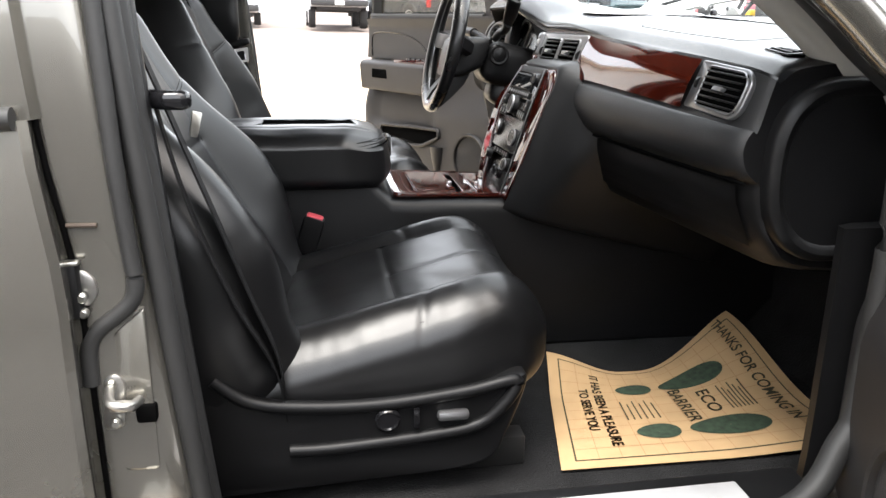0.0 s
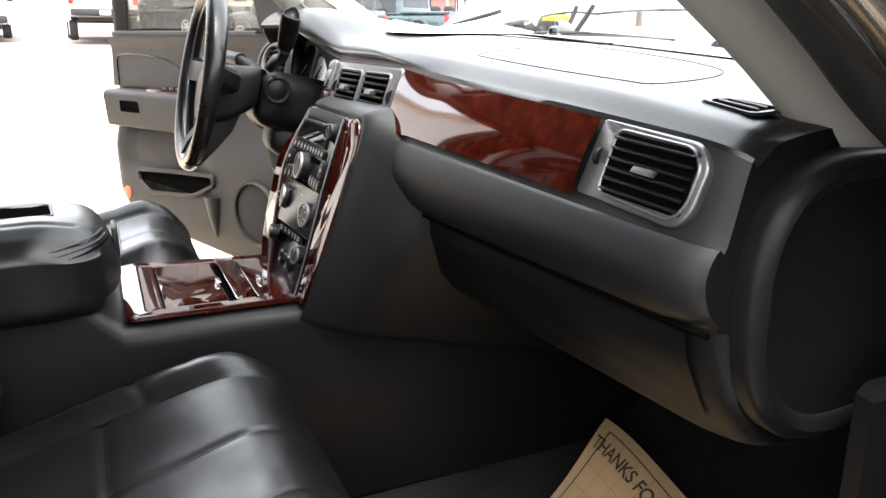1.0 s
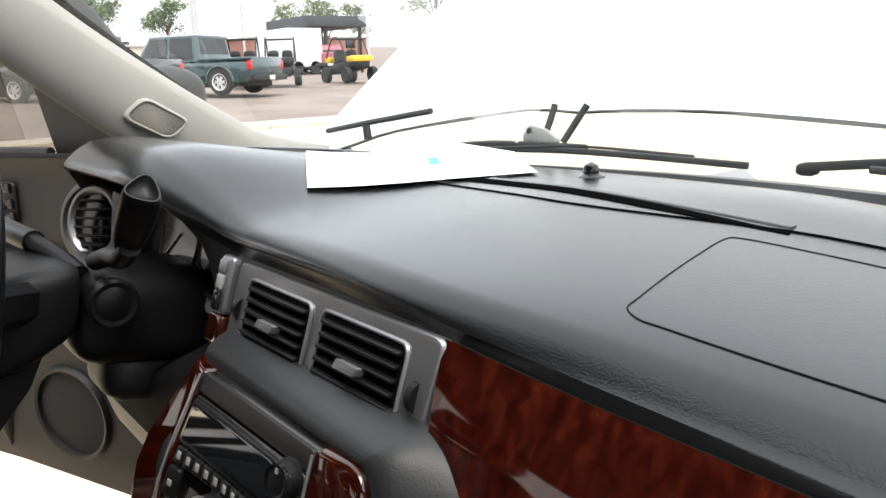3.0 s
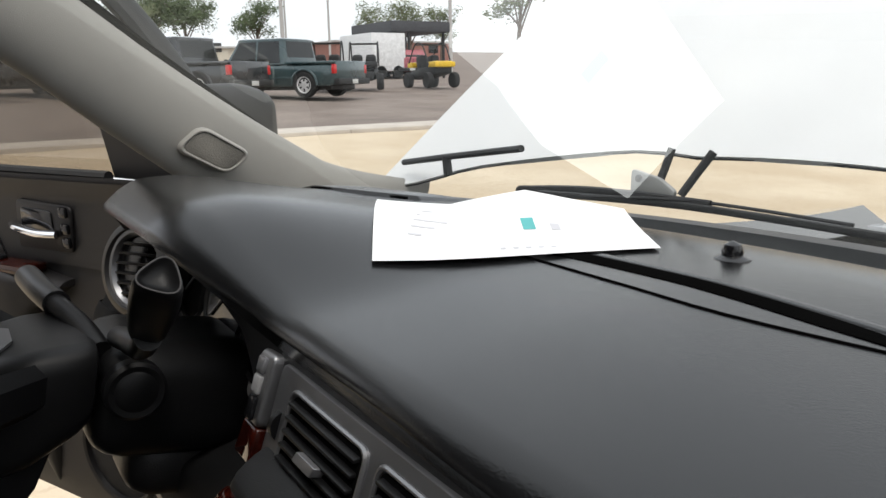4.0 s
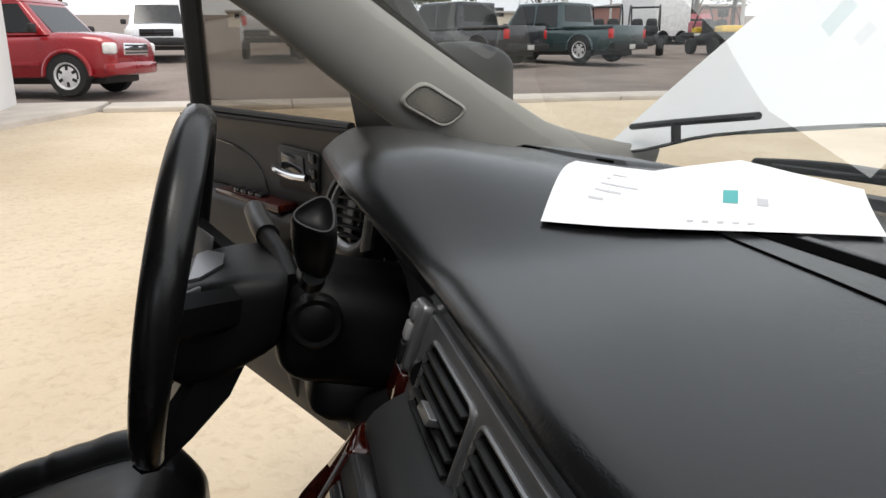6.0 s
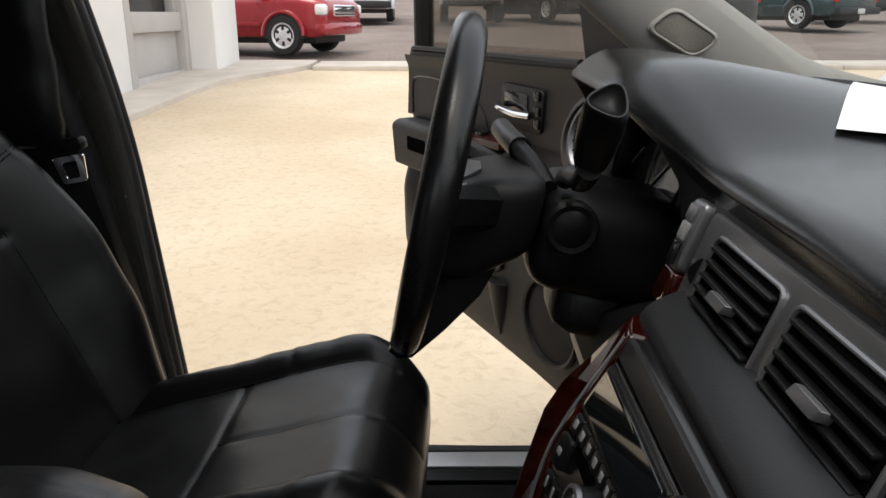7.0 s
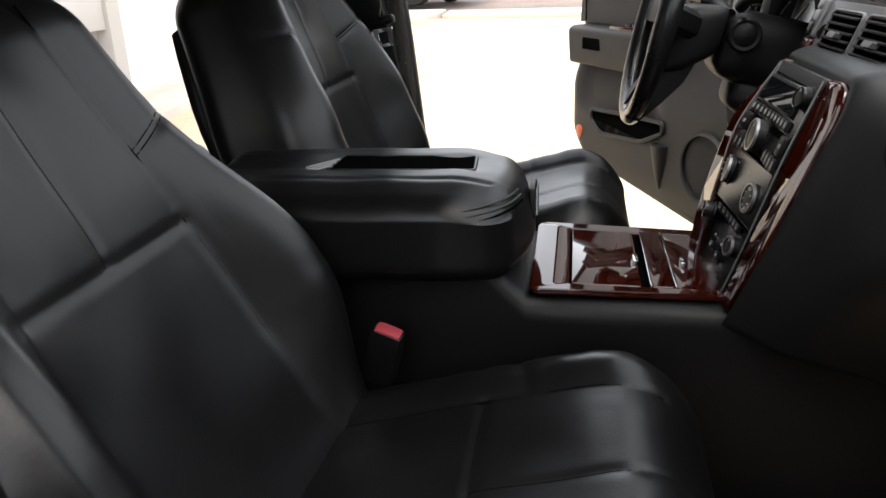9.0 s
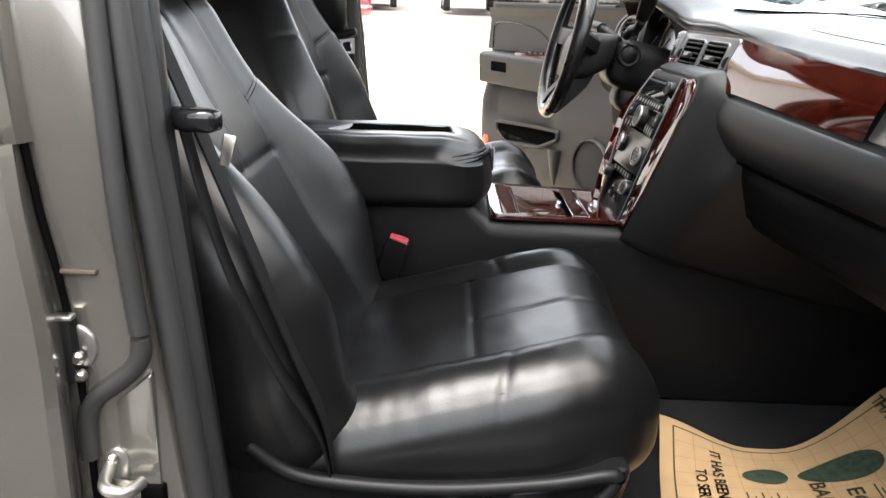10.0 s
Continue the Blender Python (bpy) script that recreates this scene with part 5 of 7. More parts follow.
    # plastic side cover with its raised lip
    ys = yc + outer * 0.245
    SM = axes((0, ys, 0), (1, 0, 0), (0, 0, 1)) if outer < 0 else axes((0, ys, 0), (-1, 0, 0), (0, 0, 1))
    sx = 1 if outer < 0 else -1
    prof_ = [(-0.79, 0.70), (-0.765, 0.815), (-0.735, 0.846), (-0.70, 0.838), (-0.665, 0.800), (-0.60, 0.775), (-0.45, 0.772), (-0.30, 0.787), (-0.25, 0.800), (-0.235, 0.785), (-0.265, 0.70), (-0.30, 0.655), (-0.45, 0.640), (-0.76, 0.635)]
    o_ = [Vector((sx * p.x, p.y)) for p in smooth_path([Vector((*q, 0)) for q in prof_], 4, True)]
    cover = part("side_cover", plate(o_, 0.05, SM @ pose(0, 0, 0.012), 0.008), PLASTIC, st, "black plastic seat side cover")
    lip = [SM @ Vector((sx * x, z, 0.014)) for x, z in ((-0.69, 0.824), (-0.64, 0.786), (-0.56, 0.772), (-0.45, 0.769), (-0.33, 0.780), (-0.262, 0.793), (-0.254, 0.782), (-0.274, 0.752), (-0.310, 0.724), (-0.38, 0.712), (-0.52, 0.703), (-0.59, 0.704))]
    part("cover_lip", tube(smooth_path(lip, 6), 0.010, 10), PLASTIC, cover, "raised lip round the switches")
    if outer < 0:
        part("lumbar_knob", lathe([(0.019, -0.004), (0.019, 0.006), (0.015, 0.010), (0.013, 0.007), (0.001, 0.008)], SM @ pose(-0.447, 0.744, 0.012), 24), GLOSSBLACK, cover, "round black lumbar switch")
        part("recline_switch", bevel_box((-0.410, 0.728, 0.01), (-0.399, 0.760, 0.024), 0.004, SM), GLOSSBLACK, cover)
        part("slide_switch", bevel_box((-0.374, 0.737, 0.01), (-0.326, 0.753, 0.026), 0.006, SM), SILVER, cover, "silver-topped slide switch")
    # seat runners on the floor
    for s in (-1, 1):
        part("runner", bevel_box((-0.70, yc + s * 0.17 - 0.02, 0.600), (-0.215, yc + s * 0.17 + 0.02, 0.655), 0.006), RUBBER, st)
    part("base_frame", bevel_box((-0.68, yc - 0.20, 0.65), (-0.28, yc + 0.20, 0.74), 0.02), PLASTIC, st)
    return st


seat(-0.395, -1, (-0.744, 1.098), "black leather passenger seat with power switches", "front seats", 0.02, 0.52, 0.025)
seat(0.462, 1, (-0.802, 1.136), "black leather driver seat beside the open door", "front seats", 0.065, 0.54, 0.005, 0.806)

# rear bench seen behind the driver seat
bench = group("rear_seat", (-1.45, 0.35, 0.62), "black leather second-row seat", "car seat")
part("seat_cushion", softbox((0.50, 1.2, 0.20), 0.06, (30, 60, 8), pose(-1.42, 0.10, 0.86), lambda p: (p.x, p.y, p.z + (0.02 * math.cos(p.y * 10) + groove(abs(p.y - 0.25) - 0.13, 0.008) if p.z > 0 else 0) + 0.08 * p.x)), LEATHER, bench, sharp=80)
part("backrest", softbox((0.15, 1.2, 0.62), 0.06, (8, 60, 30), pose(-1.75, 0.10, 1.20, 0, -18, 0), lambda p: (p.x + (groove(abs(p.y - 0.25) - 0.13, 0.008) if p.x > 0 else 0), p.y, p.z)), LEATHER, bench, sharp=80)
part("seat_base", bevel_box((-1.66, -0.48, 0.61), (-1.2, 0.68, 0.78), 0.03), PLASTIC, bench)

# ---- centre console ----
console = group("center_console", (-0.4, 0.02, 0.62), "black center console with wood lids and padded armrest", "console")
CY = 0.042


def con_ring(x, half, z, zl=0.60, r=0.03):
    o = rounded([(-half - 0.02, zl), (-half, z), (half, z), (half + 0.02, zl)], [0.01, r, r, 0.01], 6)
    return [Vector((x, CY + p.x, p.y)) for p in o]


part("console_body", loft([con_ring(-0.95, 0.12, 0.96), con_ring(-0.90, 0.125, 0.995), con_ring(-0.60, 0.130, 1.005), con_ring(-0.44, 0.132, 1.0), con_ring(-0.405, 0.138, 0.965), con_ring(-0.385, 0.142, 0.946), con_ring(-0.35, 0.143, 0.943), con_ring(-0.25, 0.143, 0.940), con_ring(-0.12, 0.142, 0.935), con_ring(-0.05, 0.142, 0.932), con_ring(0.0, 0.143, 0.930), con_ring(0.08, 0.146, 0.926), con_ring(0.50, 0.16, 0.91)]), PLASTIC, console, "black console side walls", sharp=60)
# wood deck with two lids
D0, D1 = -0.380, -0.108
DM = axes(((D0 + D1) / 2, CY + 0.004, 0.9475), (0, -1, 0), (1, 0, -0.04))
L = (D1 - D0)
deck = part("wood_deck", ring_plate(rounded([(-0.134, -L / 2), (0.134, -L / 2), (0.122, L / 2), (-0.122, L / 2)], 0.016, 6), rounded([(-0.108, -L / 2 + 0.050), (0.112, -L / 2 + 0.050), (0.108, L / 2 - 0.008), (-0.096, L / 2 - 0.008)], 0.005, 6), 0.008, DM @ pose(0, 0, 0.004), 0.002), WOOD, console, "glossy wood deck frame")
part("deck_well", plate(rounded([(-0.112, -L / 2 + 0.045), (0.115, -L / 2 + 0.045), (0.110, L / 2 - 0.004), (-0.100, L / 2 - 0.004)], 0.004), 0.004, DM @ pose(0, 0, -0.004), 0.001), VOID, deck)
y0 = -L / 2 + 0.053
for a_, b_ in ((y0, y0 + 0.089), (y0 + 0.134, y0 + 0.200)):
    lid = part("bin_lid", plate(rounded([(-0.105, a_), (0.110, a_), (0.107, b_), (-0.100, b_)], 0.004), 0.006, DM @ pose(0, 0, 0.0030), 0.0015), WOOD, deck, "sliding glossy wood lid")
    pull = b_ - 0.006 if a_ == y0 else a_ + 0.012
    part("lid_pull", bevel_box((0.004, pull, 0.002), (0.030, pull + 0.007, 0.0090), 0.0015, DM), CHROME, lid, "small chrome pull")
part("deck_bar", plate(rounded([(-0.104, y0 + 0.102), (0.108, y0 + 0.102), (0.107, y0 + 0.129), (-0.103, y0 + 0.129)], 0.002), 0.006, DM @ pose(0, 0, 0.0042), 0.0015), WOOD, deck)
for yy in (y0 + 0.1005, y0 + 0.1315, y0 + 0.2020):
    part("chrome_strip", bevel_box((-0.102, yy - 0.0011, -0.002), (0.108, yy + 0.0011, 0.0062), 0.0006, DM), CHROME, deck, "thin chrome strip")


# armrest lid: a padded box, tall at its front; a black plate gives its tray's shade
def arm_shape(p):
    x, y, z = p
    top = sstep(0.01, 0.05, z)
    nose = 0.030 * (1 - (y / 0.143) ** 2) * sstep(0.06, 0.21, x)
    slim = 1 - 0.10 * sstep(-0.05, -0.22, x) - 0.10 * sstep(0.13, 0.215, x)
    fall = -0.016 * sstep(0.075, 0.143, abs(y - 0.004)) - 0.014 * sstep(0.13, 0.215, x)
    lines = groove(y + 0.078, 0.006, 0.003) + groove(y - 0.088, 0.004, 0.003) if x < 0.185 else 0.0
    dish = -0.004 * sstep(0.05, 0.02, abs(y - 0.005)) * sstep(0.17, 0.14, x)
    wave = 0.0016 * noise.noise(Vector((x * 16, y * 16, 0.2)))
    return (x + nose * (0.55 + 0.45 * sstep(0.05, -0.03, z)), y * slim, z + top * (fall + lines + dish + wave))


arm = part("armrest", softbox((0.43, 0.286, 0.125), 0.030, (80, 64, 20), pose(-0.622, 0.008, 1.0355), arm_shape), LEATHER, console, "padded black leather armrest lid", sharp=80)
part("armrest_tray", plate(rounded([(-0.098, -0.038), (0.098, -0.034), (0.092, 0.038), (-0.098, 0.042)], 0.006, 4), 0.012, pose(-0.553, 0.010, 1.0962, 0, 0.5, 0), 0.002), VOID, arm, "flat black plate for the shade in the armrest tray")
part("tray_edge", ring_plate(rounded([(-0.102, -0.042), (0.102, -0.038), (0.096, 0.042), (-0.102, 0.046)], 0.007, 4), rounded([(-0.098, -0.038), (0.098, -0.034), (0.092, 0.038), (-0.098, 0.042)], 0.006, 4), 0.010, pose(-0.553, 0.010, 1.0972, 0, 0.5, 0), 0.001), LEATHER_SIDE, arm, "black rim round the tray")
part("armrest_latch", bevel_box((-0.384, -0.004, 1.020), (-0.376, 0.052, 1.064), 0.003), GREYDARK, arm)
for yy in (0.004, 0.030):
    part("latch_line", tube([(-0.3745, yy, 1.024), (-0.3745, yy + 0.010, 1.060)], 0.0016, 6), TAB, arm)
for yy in (-0.030, -0.012, 0.006):
    part("tray_clip", tube([(-0.690, yy - 0.012, 1.094), (-0.648, yy + 0.012, 1.100)], 0.0024, 8), TAB, arm)
for dz, off in ((0.0, 0.0), (0.007, 0.0022), (0.014, 0.0055)):
    pts = smooth_path([(-0.80, -0.128 + off, 1.046 + dz), (-0.55, -0.1325 + off, 1.049 + dz), (-0.47, -0.129 + off, 1.053 + dz), (-0.425 - off, -0.114 + off, 1.058 + dz), (-0.401 - off, -0.088, 1.062 + dz), (-0.389 - off, -0.055, 1.064 + dz)], 6)
    part("stitch_line", tube(pts, 0.0014, 6), STITCH if dz else VOID, arm)
# seat belt buckles
for s, yc in ((-1, -0.172), (1, 0.235)):
    bk = group("seat_belt_buckle", (-0.58, yc, 0.80), "black seat belt buckle with a red release button", "seat belt", "buckles")
    m_ = axes((-0.556, yc - 0.005 * s, 0.895), (0.93, 0.10 * s, -0.30), (0.32, 0.20 * s, 0.92))
    part("housing", softbox((0.042, 0.085, 0.026), 0.008, (4, 6, 4), m_), PLASTIC, bk)
    part("release_button", softbox((0.034, 0.012, 0.020), 0.004, (4, 3, 3), m_ @ pose(0, 0.038, 0.0)), RED, bk, "red release button")
    part("strap", bevel_box((-0.014, -0.235, -0.006), (0.014, -0.04, 0.006), 0.003, m_), BELT, bk)

# ---- seat belts ----
def strap(pts, wide, across, bm=None):
    """Flat webbing along the points."""
    pts = smooth_path(pts, 8)
    rows_ = []
    for i, p in enumerate(pts):
        t = (pts[min(i + 1, len(pts) - 1)] - pts[max(i - 1, 0)]).normalized()
        a = Vector(across)
        a = (a - t * a.dot(t)).normalized()
        n_ = t.cross(a)
        rows_.append([p + a * wide / 2 + n_ * 0.0012, p - a * wide / 2 + n_ * 0.0012, p - a * wide / 2 - n_ * 0.0012, p + a * wide / 2 - n_ * 0.0012])
    return loft(rows_, True, True, bm)


pb_ = group("seat_belt", (-0.70, -0.70, 0.75), "black passenger seat belt hanging along the backrest", "seat belt", "seat belts")
part("webbing", strap([(-0.80, -0.720, 1.50), (-0.755, -0.705, 1.35), (-0.715, -0.690, 1.225), (-0.67, -0.672, 1.08), (-0.63, -0.655, 0.95), (-0.600, -0.640, 0.85), (-0.590, -0.625, 0.745)], 0.042, (-0.1, 1.0, 0.0)), BELT, pb_)
part("webbing", strap([(-0.72, -0.700, 1.215), (-0.69, -0.70, 1.08), (-0.645, -0.69, 0.95), (-0.605, -0.650, 0.84), (-0.594, -0.630, 0.745)], 0.042, (-0.15, 1.0, 0.0)), BELT, pb_)
gd = part("tongue_guide", softbox((0.058, 0.022, 0.018), 0.008, (8, 4, 4), axes((-0.700, -0.720, 1.216), (0.92, -0.36, -0.02), (0, 0, 1)), lambda p: (p.x, p.y, p.z + 0.3 * (0.04 - abs(p.x)) * (p.z > 0))), GLOSSBLACK, pb_, "black plastic belt tongue cover")
part("tongue", plate(rounded([(-0.0045, -0.018), (0.0045, -0.018), (0.006, 0.012), (-0.006, 0.012)], 0.002), 0.003, axes((-0.670, -0.722, 1.190), (0.80, 0.40, -0.25), (-0.25, 0.0, 0.95)), 0.001), STEEL, gd, "bright metal belt tongue")
part("anchor_cover", softbox((0.06, 0.03, 0.05), 0.012, (4, 4, 4), pose(-0.60, -0.612, 0.725)), PLASTIC, pb_)

db_ = group("seat_belt", (-0.74, 0.73, 0.75), "black driver seat belt with a bright tongue on the pillar", "seat belt", "seat belts")
part("webbing", strap([(-0.82, 0.700, 1.50), (-0.80, 0.715, 1.36), (-0.765, 0.728, 1.22), (-0.735, 0.738, 1.05), (-0.70, 0.742, 0.85), (-0.685, 0.745, 0.70)], 0.047, (0.85, 0.4, 0.0)), BELT, db_)
tg = part("tongue", ring_plate(rounded([(-0.018, -0.030), (0.018, -0.030), (0.024, 0.012), (-0.024, 0.012)], 0.006), rounded([(-0.009, -0.022), (0.009, -0.022), (0.010, 0.002), (-0.010, 0.002)], 0.003), 0.004, axes((-0.750, 0.716, 1.216), (0.97, 0.1, 0.15), (-0.15, 0.0, 0.97)), 0.001), CHROME, db_, "bright metal belt tongue")
part("tongue_cover", softbox((0.070, 0.02, 0.025), 0.008, (6, 4, 4), axes((-0.760, 0.718, 1.240), (0.93, 0.0, 0.20), (0, 0, 1)) @ Matrix.Scale(1.1, 4)), PLASTIC, tg)
part("belt_sleeve", softbox((0.112, 0.05, 0.44), 0.024, (10, 8, 14), pose(-0.805, 0.715, 1.46), lambda p: (p.x - 0.06 * max(0.0, p.z), p.y - 0.12 * max(0.0, p.z) + 0.004 * math.sin(p.z * 60 + p.x * 30), p.z)), PLASTIC, db_, "black belt sleeve on the pillar")
part("shoulder_anchor", softbox((0.09, 0.035, 0.05), 0.014, (6, 4, 4), pose(-0.83, 0.675, 1.62)), GLOSSBLACK, db_)
gh = group("grab_handle", (-0.88, 0.72, 1.45), "black grab handle on the middle pillar", "handle")
part("grip", tube(smooth_path([(-0.862, 0.755, 1.298), (-0.890, 0.735, 1.312), (-0.920, 0.728, 1.352), (-0.945, 0.722, 1.42), (-0.972, 0.715, 1.52), (-0.985, 0.71, 1.60), (-0.97, 0.73, 1.64)], 8), 0.012, 12), PLASTIC, gh)

# ---- front doors ----
def car_door(side, hinge, along, label):
    """An open front door. Local axes: u from the hinge, w towards the cabin, z up."""
    d = Vector((*along, 0)).normalized()
    nin = Vector((-d.y, d.x, 0)) * side
    DMX = Matrix((d, nin, Vector((0, 0, 1)))).transposed().to_4x4()
    DMX.translation = Vector((*hinge, 0.025 if side > 0 else 0.0))
    dr = group("door_1" if side > 0 else "door_2", (hinge[0] + d.x * 0.5, hinge[1] + d.y * 0.5, 0.6), label, "car door", "front doors", "structure")

    def rear(z):
        """Where the trailing edge lies at a height."""
        return 0.965 - 0.03 * sstep(1.0, 1.3, z) - 0.16 * sstep(0.80, 0.60, z)

    def surf(z):
        """How far the trim stands towards the cabin."""
        return 0.030 * sstep(1.06, 0.92, z) - 0.03 * sstep(0.72, 0.60, z)

    # painted shell
    rows_ = []
    for i in range(15):
        z = lerp(0.50, 1.275, i / 14)
        r = rear(z) + 0.01
        o = rounded([(-0.05, -0.045), (r, -0.045), (r, -0.150 - 0.02 * math.sin((z - 0.5) * 4)), (-0.05, -0.150)], 0.012, 3)
        rows_.append([DMX @ Vector((p.x, p.y, max(z, 0.565 + 0.1 * max(0, p.x) + 0.0004 * i))) for p in o])
    part("door_shell", loft(rows_), PAINT, dr, "silver painted door shell")
    # main trim panel
    rows_ = []
    for i in range(41):
        row = []
        for j in range(41):
            t = j / 40
            z = lerp(0.605 + 0.085 * t, 1.300, i / 40)
            u = lerp(-0.10, rear(z), t)
            w = surf(z)
            e = min(t, 1 - t) * 0.95
            w -= 0.035 * (1 - sstep(0.0, 0.03, e))
            # hollow below the armrest
            w -= 0.022 * sstep(0.40, 0.48, u) * (1 - sstep(0.86, 0.91, u)) * sstep(0.83, 0.87, z + 0.1 * (0.65 - u)) * (1 - sstep(1.02, 1.05, z))
            w += 0.014 * math.exp(-((z - 1.29) / 0.02) ** 2)
            row.append(DMX @ Vector((u, w, z)))
        rows_.append(row)
    bm = loft(rows_, False, False)
    part("door_trim", bm, GREY, dr, "grey moulded door trim", sharp=60)
    # upper, darker panel with its curved insert line
    rows_ = []
    for i in range(13):
        z = lerp(1.135, 1.292, i / 12)
        rows_.append([DMX @ Vector((lerp(0.06, rear(z) - 0.012, j / 40), surf(z) + 0.006 + 0.012 * math.exp(-((z - 1.29) / 0.02) ** 2), z)) for j in range(41)])
    up = part("upper_panel", loft(rows_, False, False), GREYDARK, dr, "charcoal upper door panel")
    pts = [(0.90, 1.14), (0.90, 1.20), (0.885, 1.232), (0.80, 1.240), (0.66, 1.232), (0.58, 1.215), (0.52, 1.185), (0.49, 1.14)]
    part("panel_seam", tube(smooth_path([DMX @ Vector((u, surf(z) + 0.007, z)) for u, z in pts], 6), 0.0025, 6), GLOSSBLACK, up)
    # armrest
    rows_ = []
    for i in range(31):
        u = lerp(0.30, 0.900, i / 30)
        k = sstep(0.28, 0.45, u)
        dep = 0.030 + 0.035 * k
        zt, zb = 1.128 - 0.02 * (1 - k), 1.128 - 0.094 * k - 0.03
        o = rounded([(-0.02, zb), (dep, zb + 0.005), (dep + 0.006, zt - 0.012), (dep - 0.012, zt), (-0.02, zt)], [0.004, 0.012, 0.01, 0.01, 0.004], 4)
        rows_.append([DMX @ Vector((u, p.x, p.y)) for p in o])
    ar = part("armrest", loft(rows_), GREY, dr, "grey door armrest")
    # No hollow here: a black plate colours in the recess's shade.
    part("pull_shade", plate(rounded([(-0.055, -0.018), (0.055, -0.018), (0.055, 0.018), (-0.055, 0.018)], 0.006), 0.006, DMX @ pose(0.75, 0.0705, 1.078, 90, 0, 180), 0.001), VOID, ar, "flat black plate for the shade in the pull recess")
    sp = part("switch_plate", bevel_box((0.36, 0.010, 1.120), (0.66, 0.058, 1.137), 0.004, DMX), WOOD, ar, "wood window switch plate")
    for i in range(4):
        part("window_switch", bevel_box((0.46 + 0.035 * i, 0.022, 1.133), (0.485 + 0.035 * i, 0.045, 1.145), 0.004, DMX), GLOSSBLACK, sp)
    # inner handle
    hp = part("handle_cup", plate(rounded([(-0.085, -0.045), (0.075, -0.045), (0.085, 0.040), (-0.075, 0.048)], 0.014), 0.004, DMX @ pose(0.350, 0.012, 1.205, 90, 0, 180), 0.002), GREYDARK, up, "handle surround")
    part("handle_recess", plate(rounded([(-0.05, -0.022), (0.04, -0.022), (0.04, 0.030), (-0.05, 0.034)], 0.010), 0.003, DMX @ pose(0.360, 0.015, 1.205, 90, 0, 180), 0.001), GLOSSBLACK, hp)
    part("chrome_handle", tube(smooth_path([DMX @ Vector(p) for p in ((0.425, 0.020, 1.206), (0.39, 0.034, 1.203), (0.34, 0.034, 1.197), (0.305, 0.018, 1.194))], 6), 0.011, 12, flat=0.7), CHROME, hp, "chrome door handle")
    for z in (1.235, 1.205, 1.180):
        part("memory_button", bevel_box((0.272, 0.012, z - 0.010), (0.292, 0.020, z + 0.010), 0.004, DMX), GLOSSBLACK, up)
    # lower pocket, loudspeaker, reflector
    s_ = 0.038
    o_ = rounded([(-0.21, 0.030), (-0.215, 0.0), (-0.10, -0.045), (0.14, -0.062), (0.20, -0.030), (0.20, 0.010), (0.0, 0.022)], 0.022, 5)
    # The pocket's dark inside is a flush black plate, its shade as colour.
    part("pocket_shade", plate([(-p.x, p.y) for p in o_], 0.01, DMX @ pose(0.60, s_ - 0.008, 0.855, 90, 0, 180), 0.002), VOID, dr, "flat black plate for the shade in the map pocket")
    rim_ = [DMX @ Vector((0.60 + p.x, s_ - 0.004, 0.855 + p.y)) for p in [Vector((q.x, q.y)) for q in o_]]
    part("pocket_rim", tube(rim_, 0.007, 8, loop=True, up=tuple(nin)), GREY, dr)
    part("pocket_corner", loft([[DMX @ Vector((0.40 + 0.03 * math.cos(a_) * k_, s_ - 0.01 + 0.022 * max(0, math.sin(a_)) * k_, lerp(0.82, 0.69, t_))) for a_ in [math.pi * q / 8 for q in range(9)]] for t_, k_ in ((0, 1.2), (0.3, 1.0), (0.7, 0.6), (1, 0.1))]), GREYDARK, dr)
    ms_ = DMX @ pose(0.195, s_ - 0.012, 0.795, -90, 0, 0)
    sk = part("speaker_rim", lathe([(0.085, -0.005), (0.088, 0.012), (0.094, 0.014), (0.098, 0.008), (0.099, -0.005)], ms_, 40), GREYDARK, dr)
    part("speaker_grille", lathe([(0.086, 0.004), (0.05, 0.008), (0.001, 0.009)], ms_, 40), mat("dark_speaker_mesh", (0.012, 0.011, 0.011), 0.8, grain=1.0, grain_size=0.003), sk, "dark speaker mesh")
    part("reflector", lathe([(0.022, 0), (0.022, 0.006), (0.018, 0.009), (0.001, 0.009)], DMX @ pose(0.890, 0.026, 0.775, -90, 0, 0), 20), REFLECTOR, dr, "orange-red round reflector")
    # seals along the edge
    pts = [(0.02, 0.590), (0.40, 0.628), (0.72, 0.658), (0.85, 0.690), (0.93, 0.75), (0.962, 0.82), (0.968, 1.0), (0.955, 1.15), (0.935, 1.30)]
    part("door_seal", tube(smooth_path([DMX @ Vector((u, -0.040, z)) for u, z in pts], 6), 0.016, 8), RUBBER, dr, "black rubber seal")
    part("bottom_edge", bevel_box((0.0, -0.11, -0.022), (0.84, -0.030, 0.012), 0.010, DMX @ pose(0, 0, 0.588, 0, -5.7, 0)), RUBBER, dr)
    # window frame and glass
    top = [(0.945, 1.29), (0.905, 1.45), (0.86, 1.62), (0.80, 1.745), (0.62, 1.775), (0.40, 1.74), (0.16, 1.62), (0.0, 1.45), (-0.06, 1.31)]
    lean = lambda u, z: DMX @ Vector((u, -0.05 + 0.10 * (z - 1.29), z))
    part("window_frame", tube(smooth_path([lean(u, z) for u, z in top], 6), 0.026, 10, flat=0.7), RUBBER, dr, "black window frame")
    part("corner_cover", loft([[lean(u, z) + nin * w for u, z in ((0.02, 1.29), (0.19, 1.295), (0.205, 1.42), (0.12, 1.43))] for w in (-0.005, 0.02)]), GREYDARK, dr, "dark mirror corner cover")
